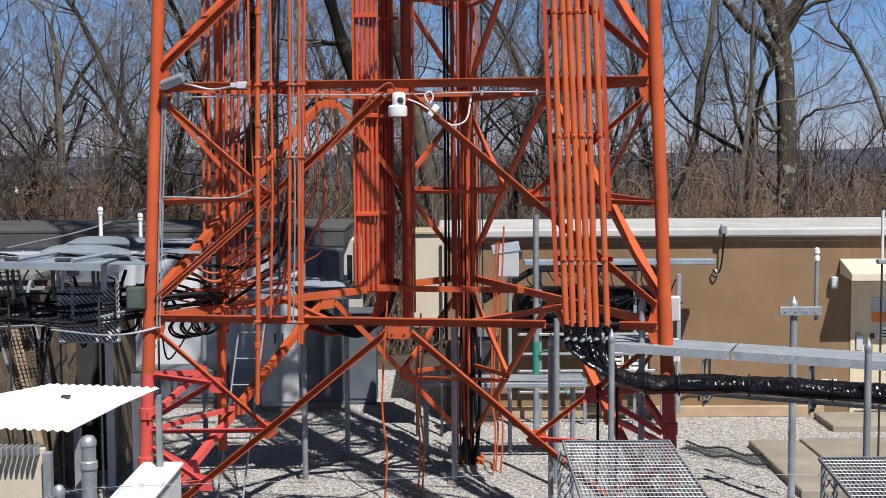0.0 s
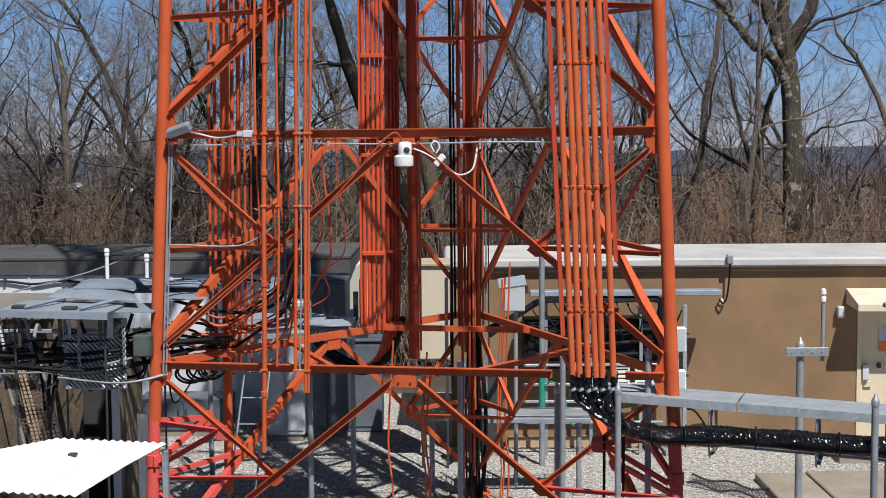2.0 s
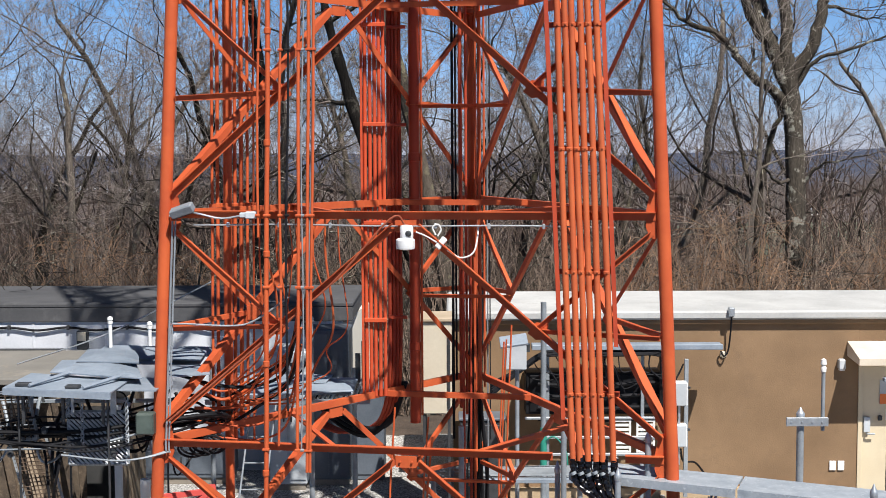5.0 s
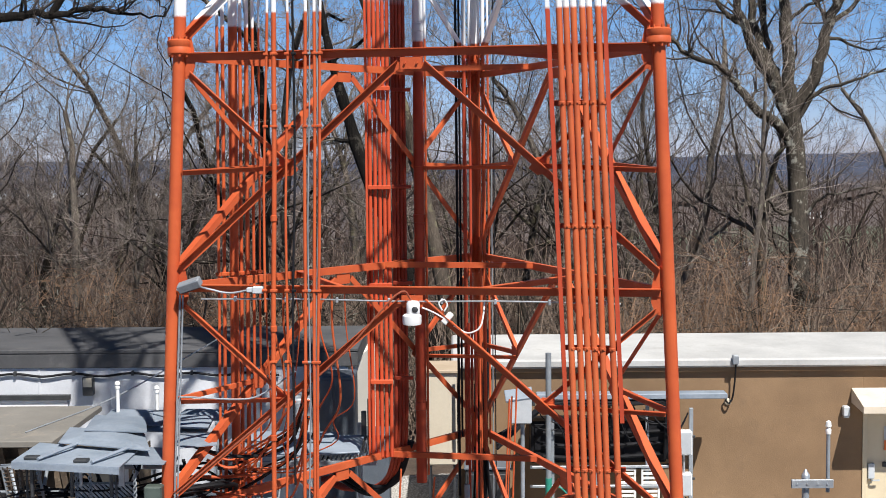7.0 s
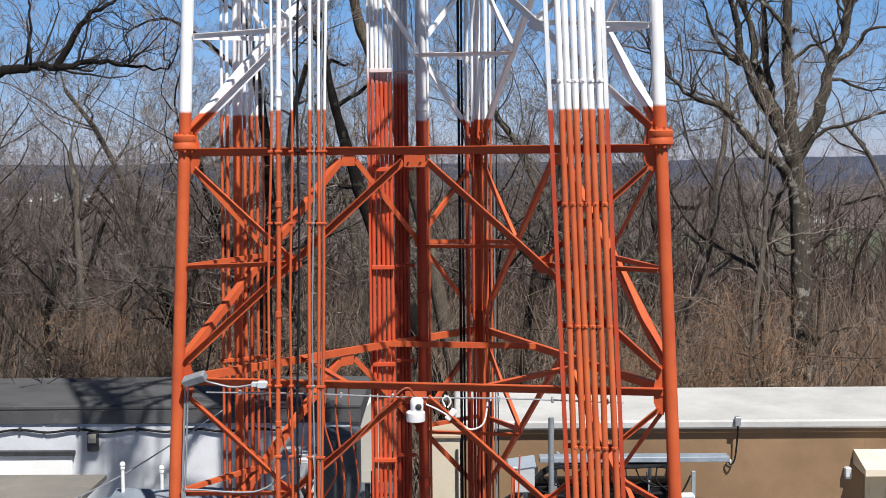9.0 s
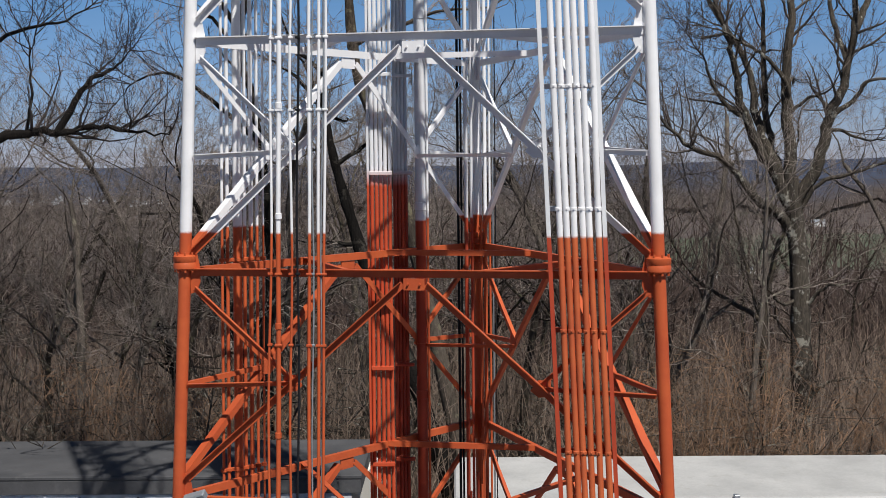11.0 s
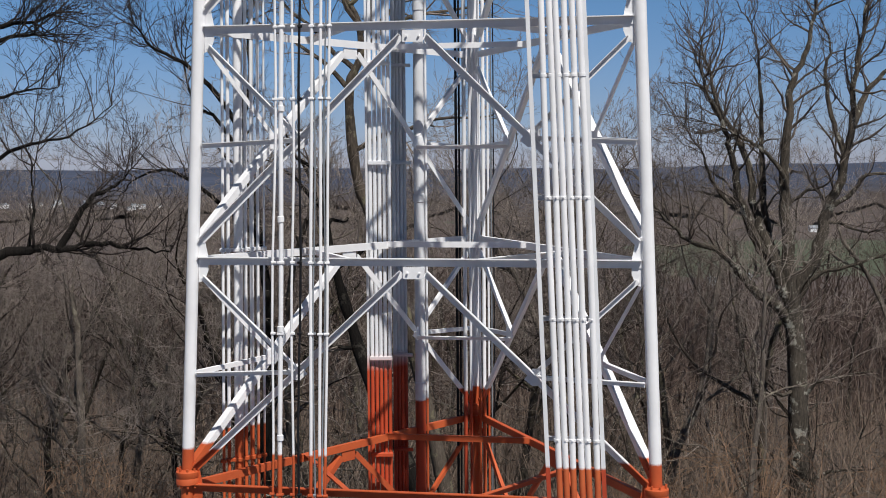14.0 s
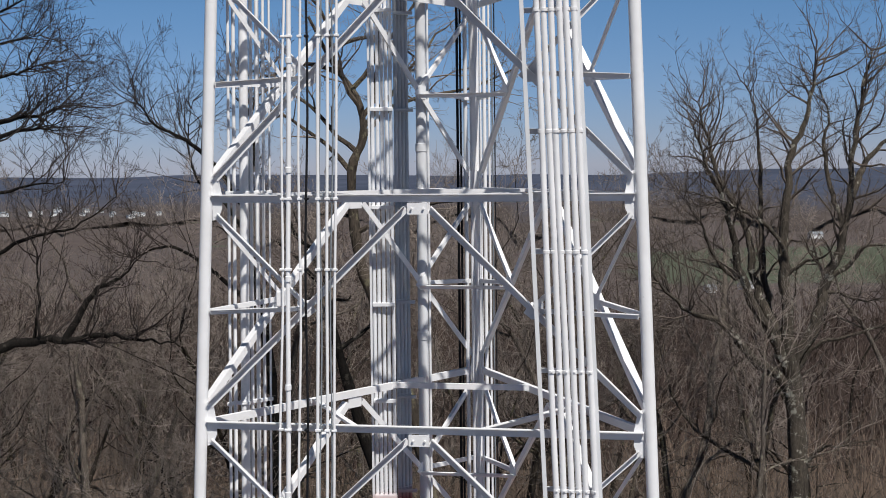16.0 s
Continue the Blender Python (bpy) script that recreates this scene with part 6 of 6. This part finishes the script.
    for x, z0 in ((-3.85, 2.78), (-3.71, 2.52), (-3.26, 2.52)):
        s = Shape()
        for sg in (0.0, math.pi):
            s.tube([(x + 0.016 * math.cos(zz * 52 + sg), 12.95 + 0.012 * math.sin(zz * 52 + sg), zz) for zz in np.arange(z0, 3.0, 0.02)], 0.0075, 5)
        solid("braided_strap", s, GALV_DULL, "braided ground strap hanging from the bridge", "strap", "braided straps")
    # braided stay from the bridge
    solid("stay_wire", Shape().tube(curve([(-4.7, 14.0, 3.15), (-4.0, 15.2, 3.32), (-3.1, 17.0, 3.75)], 5), 0.009, 6), GALV, "galvanised stay wire over the bridge", "wire", smooth=True)
    # wooden shelter with a board roof
    sh = thing("wooden_shelter", (-6.3, 16.4, 0), "weathered wooden shelter with a tan board roof", "shelter")
    part("roof", Shape().box((-9.5, 15.4, 2.66), (-4.85, 17.6, 2.74), 0.01), ROOF_TAN, sh)
    for i in range(25):
        x = -8.0 + 0.146 * i
        lean = -7.5 + 3.2 * math.sin(i * 2.3) + 2.0 * math.sin(i * 0.9)
        part("board", Shape().box((0, -0.012, 0.03), (0.055 + 0.075 * abs(math.sin(i * 1.3)), 0.012, 2.5 + 0.14 * math.sin(i * 3.7)), 0.003, pose(x, 15.80 + 0.035 * (i % 3), 0, 0, lean, 0)), WOOD_SUNLIT if i % 5 == 1 else WOOD_SHADED, sh)
    for i in range(10):
        y = 15.9 + 0.15 * i
        part("board", Shape().box((-4.17, y, 0.03), (-4.145, y + 0.14, 2.3), 0.003), WOOD, sh)
    part("frame", Shape().box((-8.0, 15.92, 2.3), (-4.17, 15.97, 2.4), 0.004), WOOD, sh)
    part("back_board", Shape().box((-8.0, 15.98, 0.03), (-4.55, 16.0, 2.6), 0.004), WOOD_SHADED, sh)
    # black sheet added for the darkness of the shelter's shaded inside
    part("shade_sheet", Shape().box((-4.9, 16.75, 0.03), (-4.172, 16.77, 2.5), 0.004), INK_AND_SHADE, sh, "added black sheet standing for the shade in the shelter's gap")
    part("corner_post", Shape().box((-4.16, 15.84, 0.0), (-4.07, 15.895, 2.32), 0.006), GREY_PAINT, sh, "pale corner post")
    # grey cabinets behind the tower's left face
    for x, y, w, d, h, mat, lab in ((-4.35, 21.3, 1.5, 0.7, 0.62, CABINET, "low slate grey steel cabinet"), (-2.62, 21.0, 0.6, 0.9, 2.25, GREY_PAINT, "pale grey steel equipment cabinet"), (-5.9, 21.3, 1.4, 0.7, 0.62, CABINET, "low slate grey steel cabinet"), (-1.98, 21.2, 0.66, 0.7, 2.56, CABINET, "tall slate grey equipment cabinet")):
        c = thing("equipment_cabinet", (x, y, 0), lab, "cabinet", "cabinets below the bridge")
        part("body", Shape().box((x - w / 2, y - d / 2, 0.1), (x + w / 2, y + d / 2, h), 0.02), mat, c)
        part("plinth", Shape().box((x - w / 2 + 0.03, y - d / 2 + 0.03, 0), (x + w / 2 - 0.03, y + d / 2 - 0.03, 0.1)), CONCRETE, c)
        for s in (-1, 1):
            dd = part("door", Shape().box((x + s * w / 4 - w / 4 + 0.02, y - d / 2 - 0.02, 0.18), (x + s * w / 4 + w / 4 - 0.02, y - d / 2 - 0.001, h - 0.06), 0.006), mat, c)
            part("handle", Shape().box((x + s * 0.06 - 0.012, y - d / 2 - 0.05, h * 0.5), (x + s * 0.06 + 0.012, y - d / 2 - 0.02, h * 0.5 + 0.16), 0.004), DARK, dd)
    for k in range(3):
        ring = [(-2.72 + 0.11 * k + (0.15 - 0.01 * k) * math.cos(a), 13.45 + 0.02 * a, 2.33 + 0.02 * k + 0.10 * math.sin(a)) for a in np.linspace(0, 12.4, 40)]
        solid("cable_coil", Shape().tube(ring, 0.013, 7), BLACK, "coil of black cable hung below the tower girt", "cable coil", "cable coils", smooth=True)
    # second bridge deck behind
    d2 = thing("cable_bridge", (-2.0, 16.3, 0), "galvanised ladder deck with loose plates behind the tower", "cable bridge")
    for i in range(14):
        part("rung", Shape().box((-1.72 + 0.055 * i, 15.45, 2.46), (-1.70 + 0.055 * i, 16.75, 2.49), 0.003), GALV, d2)
    for y in (15.45, 16.75):
        part("rail", Shape().box((-2.95, y - 0.02, 2.41), (-0.97, y + 0.02, 2.47), 0.004), GALV_DULL, d2)
    for x, y, w, d, z, turn in ((-2.05, 16.15, 1.7, 1.0, 2.495, 0), (-2.45, 15.85, 1.0, 0.7, 2.51, 4), (-2.2, 16.5, 1.3, 0.5, 2.53, -5), (-1.52, 15.7, 0.6, 0.5, 2.55, 12)):
        part("plate", Shape().box((-w / 2, -d / 2, 0), (w / 2, d / 2, 0.018), 0.004, pose(x, y, z, 1, 0, turn)), GALV_PLATE, d2)
    for x, h in ((-1.12, 3.0), (-1.2, 2.84)):
        part("stub_pipe", Shape().tube([(x, 16.6, 2.3), (x, 16.6, h)], 0.035, 10), DARK, d2, smooth=True)
    # short ladder
    l = thing("ladder", (-2.3, 15.2, 0), "aluminium ladder leaning below the bridge", "ladder")
    for x in (-2.42, -2.12):
        part("stile", Shape().tube([(x - 0.25, 14.9, 0.0), (x, 15.6, 2.4)], 0.012, 8), GALV_DULL, l, smooth=True)
    for i in range(7):
        f = (i + 0.7) / 8
        part("rung", Shape().tube([(-2.67 + 0.25 * f, 14.9 + 0.7 * f, 2.4 * f), (-2.37 + 0.25 * f, 14.9 + 0.7 * f, 2.4 * f)], 0.009, 7), GALV_DULL, l, smooth=True)
    solid("pipe_stub", Shape().tube([(-3.58, 15.0, -0.1), (-3.58, 15.0, 1.62)], 0.06, 14), PVC, "white capped pipe stub", "pipe", smooth=True)
    # thin painted cables that hang slack inside the tower
    for i in range(9):
        sx = -1.9 + 0.1 * i + rng.uniform(-0.04, 0.04)
        w = lambda k: rng.uniform(-k, k)
        fy = front_y(sx, 4.8)
        pts = [(sx, fy + 0.02, 4.82), (sx + w(0.04), fy + 0.08, 4.4), (sx + w(0.08), fy + 0.2, 3.8 + w(0.15)), (sx - 0.12 + w(0.1), 13.3, 3.3 + w(0.15)), (sx - 0.35 + w(0.15), 13.6, 2.95 + w(0.15)), (-2.35 + w(0.15), 13.8, 2.75 + w(0.1))]
        solid("slack_cable", Shape().tube(curve(pts, 6), rng.choice((0.007, 0.009, 0.012)), 7), (PAINT, PAINT_CABLE, BLACK)[i % 3] if i % 2 else PAINT, "slack thin cable hanging inside the tower", "cable", "slack cables", smooth=True)
    # loose loops of cable inside the tower's left corner
    for i in range(8):
        z = 2.45 + 0.09 * i
        a = rng.uniform(-0.22, 0.22)
        pts = [(-2.7 + a, 13.7, z), (-2.4, 13.75 + a, z - 0.12 * rng.random()), (-2.0, 13.7, z + 0.1 + a), (-1.7, 13.5, z + 0.35 + a), (-1.5, 13.0, z + 0.8 + 0.3 * rng.random())]
        solid("coaxial_cable", Shape().tube(curve(pts, 6), rng.choice((0.012, 0.018)), 7), (PAINT, BLACK, PAINT)[i % 3], "loose cable looping up to the tower face", "cable", "loose cable loops", smooth=True)


build_left_bridge()


def build_foreground():
    """Shelter with a white corrugated roof, louvre and vent pipes."""
    sh = thing("generator_shelter", (-3.4, 10.4, 0), "low shelter with a white corrugated metal roof", "shelter")
    s = Shape()
    rows = []
    n = 150
    m = pose(-2.84, 9.5, 2.13, 0, 0, -12)
    for d, dz in ((0.0, 0.0), (0.85, 0.03), (1.62, 0.03)):
        row = []
        for i in range(n + 1):
            x = -2.9 + 2.98 * i / n
            row.append(tuple(m @ Vector((x, d, dz - 0.22 * max(0.0, -0.95 - x) * d / 1.62 + 0.009 * math.sin(x * 2 * math.pi / 0.076)))))
        rows.append(row)
    s.grid(rows, closed=False)
    s.grid([[(p[0], p[1], p[2] - 0.004) for p in r] for r in reversed(rows)], closed=False)
    part("roof", s, WHITE_PAINT, sh, "sunlit white corrugated sheet roof", True)
    part("patch", Shape().box((-3.15, 10.58, 2.165), (-3.08, 10.64, 2.185), 0.004), DARK, sh, "small dark scrap lying on the roof")
    for x, y in ((-2.45, 11.05), (-2.78, 9.75), (-5.0, 9.6), (-4.8, 11.2)):
        part("post", Shape().box((x - 0.025, y - 0.025, -0.1), (x + 0.025, y + 0.025, 2.1), 0.004), GALV_DULL, sh)
    lv = part("louvre", Shape().box((-3.5, 9.42, 1.0), (-2.93, 9.46, 2.02), 0.006), BEIGE, sh, "beige panel below a louvred vent")
    for i in range(14):
        part("slat", Shape().box((-3.5 + 0.04 * i, 9.3, 1.98), (-3.485 + 0.04 * i, 9.44, 2.05), 0.003), GALV, lv)
    part("bracket", Shape().box((-2.93, 9.35, 1.0), (-2.87, 9.42, 2.0), 0.006), GALV_DULL, sh)
    for x, y, r, z in ((-2.62, 9.45, 0.055, 2.05), (-2.8, 9.3, 0.04, 1.72)):
        v = thing("gate_post", (x, y, 0), "galvanised pipe post with collar and barbed wire", "post", "fence posts")
        part("pipe", Shape().tube([(x, y, -0.1), (x, y, z)], r, 16), GALV, v, smooth=True)
        part("collar", Shape().lathe((x, y, z - 0.2), [(r, 0), (r * 1.2, 0.01), (r * 1.2, 0.06), (r, 0.07)], 16), GALV, v, smooth=True)
        part("cap", Shape().lathe((x, y, z), [(r * 1.1, -0.02), (r * 1.1, 0.02), (r * 0.7, 0.05), (0.004, 0.06)], 16), GALV, v, smooth=True)
    tank = thing("white_tank", (-2.5, 10.6, 0), "white painted tank box below the shelter", "tank")
    part("body", Shape().box((-2.62, 9.9, 0.4), (-2.3, 11.2, 1.44), 0.03, None), WHITE_PAINT, tank)
    part("lid", Shape().box((-2.64, 9.88, 1.44), (-2.28, 11.22, 1.48), 0.012), PVC, tank)
    part("base", Shape().box((-2.6, 9.95, 0.0), (-2.32, 11.15, 0.4)), CONCRETE, tank)
    for k, z in enumerate((1.72, 1.5, 1.28)):
        w = thing("barbed_wire", (-3.0, 9.4, z), "strand of galvanised barbed wire", "wire", "barbed wire strands")
        pts = curve([(-4.2, 9.0, z - 0.05), (-3.0, 9.2, z - 0.03), (-2.62, 9.4, z), (-1.6, 9.7, z - 0.04), (0.0, 9.9, z - 0.06), (1.0, 10.0, z - 0.02), (2.4, 9.9, z - 0.05), (4.4, 9.7, z)], 14)
        part("strand", Shape().tube(pts, 0.002, 4), GALV_DULL, w)
        b = Shape().tube([(-0.015, 0, 0.022), (0.015, 0, -0.022), (0.02, 0.004, 0.0), (0.015, 0.01, 0.022), (-0.015, -0.01, -0.022)], 0.002, 3).mesh("barb", GALV)
        for i in range(2, len(pts) - 1, 2):
            o = new("barb", b)
            o.parent = w
            o.location = Vector(pts[i]) - w.location
    # concrete slabs before the brown building
    for lo, hi in (((4.25, 15.3, -0.1), (4.95, 18.0, 0.10)), ((4.97, 15.3, -0.1), (6.9, 18.05, 0.115)), ((5.7, 18.9, -0.1), (7.3, 19.9, 0.1))):
        solid("slab", Shape().box(lo, hi, 0.015), CONCRETE, "worn tan concrete slab set in gravel", "slab", "concrete slabs")
    # dark wire netting lying on the gravel
    net = thing("wire_netting", (3.85, 16.9, 0.02), "strip of dark wire netting lying on gravel", "netting")
    a, b, h = Vector((3.25, 17.7, 0.05)), Vector((4.4, 16.55, 0.06)), Vector((0.14, 0.36, 0.0))
    for f in (0.0, 1.0):
        part("edge_wire", Shape().tube([lerp(a, b, k / 12) + h * f + Vector((0, 0, 0.03 * math.sin(1.3 * k + 2 * f))) for k in range(13)], 0.016, 6), DARK, net, smooth=True)
    for i in range(26):
        for q, e in ((i, i + 2.2), (i + 2.2, i)):
            part("wire", Shape().tube([lerp(a, b, q / 28.2), lerp(a, b, e / 28.2) + h], 0.006, 4), DARK, net)
    # gravel stones
    rng = random.Random(5)
    s = Shape()
    for i in range(9000):
        x, y, r = rng.uniform(-3.5, 6.5), rng.uniform(13.0, 21.0), rng.uniform(0.010, 0.026)
        if 4.2 < x < 6.95 and 15.2 < y < 18.1:
            continue
        a = rng.uniform(0, 6.3)
        pts = [(x + r * math.cos(a + k * 2.1) * rng.uniform(0.7, 1.2), y + r * math.sin(a + k * 2.1) * rng.uniform(0.7, 1.2), r * 0.25) for k in range(3)]
        top = (x + rng.uniform(-.3, .3) * r, y + rng.uniform(-.3, .3) * r, r * rng.uniform(0.7, 1.1))
        b = len(s.v)
        s.v.extend(pts + [top])
        s.f.extend([(b, b + 1, b + 3), (b + 1, b + 2, b + 3), (b + 2, b, b + 3)])
    solid("gravel", s, PEBBLE, "loose pale grey gravel stones", "gravel", kind="stuff")


build_foreground()


def build_tower_fittings():
    """Dome camera, flood lamp, boxes and light conduit on the front face."""
    z = 4.72
    line = thing("conduit", (-2.7, 12.9, z), "light grey conduit clipped below the tower girt", "conduit")
    pts = [(x, front_y(x, z) - 0.03, z - 0.005 + 0.006 * math.sin(3 * x)) for x in np.linspace(-2.55, 1.55, 24)]
    part("tube", Shape().tube(pts, 0.008, 8), GALV, line, smooth=True)
    for x in np.linspace(-2.2, 1.4, 8):
        part("clip", Shape().box((x - 0.012, front_y(x, z) - 0.05, z - 0.03), (x + 0.012, front_y(x, z), z + 0.02), 0.004), GALV, line)
    c = Vector((-0.43, front_y(-0.43, 4.6) - 0.14, 4.50))
    cam_ = thing("dome_camera", tuple(c), "white security camera with a round lens below the girt", "camera")
    part("housing", Shape().lathe((c.x, c.y, c.z), [(0.03, -0.012), (0.088, 0.0), (0.092, 0.02), (0.092, 0.085), (0.075, 0.1), (0.06, 0.105)], 24), WHITE_PAINT, cam_, smooth=True)
    part("upper_housing", Shape().lathe((c.x + 0.012, c.y, c.z + 0.105), [(0.062, 0), (0.064, 0.01), (0.064, 0.10), (0.05, 0.12), (0.02, 0.125)], 24), WHITE_PAINT, cam_, smooth=True)
    part("lens", Shape().lathe((0, 0, 0), [(0.03, 0), (0.03, 0.012), (0.02, 0.018)], 16), DARK, cam_, smooth=True).data.transform(pose(c.x + 0.03, c.y - 0.057, c.z + 0.15, 90))
    part("bracket", Shape().box((c.x - 0.03, c.y + 0.05, c.z + 0.14), (c.x + 0.05, c.y + 0.16, c.z + 0.19), 0.006), WHITE_PAINT, cam_)
    part("cord", Shape().tube(curve([(c.x + 0.1, c.y + 0.02, c.z + 0.16), (c.x + 0.2, c.y - 0.01, c.z + 0.12), (c.x + 0.3, c.y, c.z + 0.06)], 5), 0.008, 6), WHITE_PAINT, cam_, smooth=True)
    b = thing("splice_box", (-0.12, c.y + 0.1, 4.5), "pale in-line box on the tower diagonal", "box")
    part("body", Shape().box((-0.03, -0.02, -0.065), (0.03, 0.03, 0.065), 0.01, pose(-0.09, c.y + 0.05, 4.55, 0, 40, 0)), PVC, b)
    part("hook", Shape().tube(curve([(-0.14, c.y + 0.04, 4.63), (-0.17, c.y + 0.04, 4.70), (-0.12, c.y + 0.04, 4.73), (-0.09, c.y + 0.04, 4.68), (-0.12, c.y + 0.04, 4.62)], 5), 0.009, 6), PVC, b, smooth=True)
    part("tail", Shape().tube(curve([(-0.03, c.y + 0.05, 4.48), (0.1, c.y + 0.02, 4.41), (0.22, c.y + 0.02, 4.46), (0.26, c.y + 0.05, 4.6), (0.27, c.y + 0.1, 4.7)], 6), 0.009, 6), PVC, b, smooth=True)
    # conduit along the left front diagonal
    m = (leg_at("L", LEVELS[2]) + leg_at("R", LEVELS[2])) / 2 - Vector((0, 0, 0.1))
    e = leg_at("L", LEVELS[1]) + Vector((0.12, 0, 0.18))
    o = Vector((0, -0.1, 0.05))
    solid("conduit", Shape().tube(curve([c + Vector((0, 0.1, 0.22)), m + o + Vector((-0.15, 0, 0.02)), lerp(m, e, 0.3) + o, lerp(m, e, 0.62) + o, e + o], 6), 0.010, 7), CLAY, "rust-coloured cable tied along the tower diagonal", "conduit", smooth=True)
    # flood lamp and box on the left leg
    p = leg_at("L", 4.86)
    fl = thing("flood_lamp", (p.x + 0.2, p.y - 0.16, 4.8), "grey flood lamp tilted on the tower leg", "lamp")
    part("housing", Shape().box((-0.12, -0.05, -0.045), (0.12, 0.05, 0.045), 0.012, pose(p.x + 0.2, p.y - 0.17, 4.86, 25, -18, -12)), GALV_DULL, fl)
    part("glass", Shape().box((-0.105, -0.04, -0.052), (0.105, 0.04, -0.046), 0.002, pose(p.x + 0.2, p.y - 0.17, 4.86, 25, -18, -12)), DARK, fl, "dark lamp glass")
    part("yoke", Shape().tube([(p.x + 0.05, p.y - 0.06, 4.8), (p.x + 0.16, p.y - 0.12, 4.8), (p.x + 0.2, p.y - 0.15, 4.84)], 0.012, 7), GALV, fl, smooth=True)
    part("cord", Shape().tube(curve([(p.x + 0.3, p.y - 0.17, 4.84), (p.x + 0.4, p.y - 0.2, 4.82), (p.x + 0.6, p.y - 0.2, 4.78), (p.x + 0.85, p.y - 0.22, 4.82)], 5), 0.010, 7), GALV, fl, smooth=True)
    jb = thing("junction_box", (p.x + 0.9, p.y - 0.25, 4.8), "small pale junction box on the girt", "box")
    part("body", Shape().box((p.x + 0.84, p.y - 0.3, 4.78), (p.x + 0.95, p.y - 0.22, 4.85), 0.008), GREY_PAINT, jb)
    part("gland", Shape().box((p.x + 0.78, p.y - 0.28, 4.79), (p.x + 0.84, p.y - 0.22, 4.84), 0.008), GREY_PAINT, jb)
    q = leg_at("L", 2.75)
    gb = thing("junction_box", (q.x - 0.1, q.y - 0.12, 2.6), "grey-green junction box strapped to the leg", "box")
    part("body", Shape().box((q.x - 0.2, q.y - 0.18, 2.62), (q.x - 0.02, q.y - 0.05, 2.84), 0.012), surface("grey_green_box", (0.04, 0.055, 0.048), (0.07, 0.092, 0.08), 8, 0.5), gb)
    part("cover", Shape().box((q.x - 0.185, q.y - 0.19, 2.635), (q.x - 0.035, q.y - 0.18, 2.825), 0.004), surface("grey_green_cover", (0.05, 0.068, 0.06), (0.08, 0.105, 0.092), 8, 0.45), gb)
    # grey conduits beside the left leg
    for dx, r in ((0.085, 0.011), (0.115, 0.009)):
        pts = [leg_at("L", zz) + Vector((dx, -0.06, 0)) for zz in (2.5, 3.2, 4.0, 4.75)]
        solid("conduit", Shape().tube(curve([(-3.9, 12.85, 2.42), (-3.3, 12.85, 2.36), tuple(pts[0] + Vector((-0.03, 0, -0.08)))] + [tuple(a) for a in pts], 6), r, 7), GALV_DULL, "grey conduit beside the tower leg", "conduit", smooth=True)
    zz = LEVELS[1] + BAY / 2 + 0.06
    a = leg_at("L", zz)
    solid("conduit", Shape().tube(curve([tuple(leg_at("L", zz - 0.4) + Vector((0.1, -0.07, 0))), (a.x + 0.1, a.y - 0.07, zz - 0.05), (a.x + 0.2, a.y - 0.1, zz), (a.x + 0.7, a.y - 0.18, zz - 0.01), (a.x + 0.95, a.y - 0.2, zz + 0.04), (a.x + 1.3, a.y - 0.25, zz + 0.28)], 6), 0.009, 7), GALV_DULL, "light grey conduit on the tower strut", "conduit", smooth=True)


build_tower_fittings()
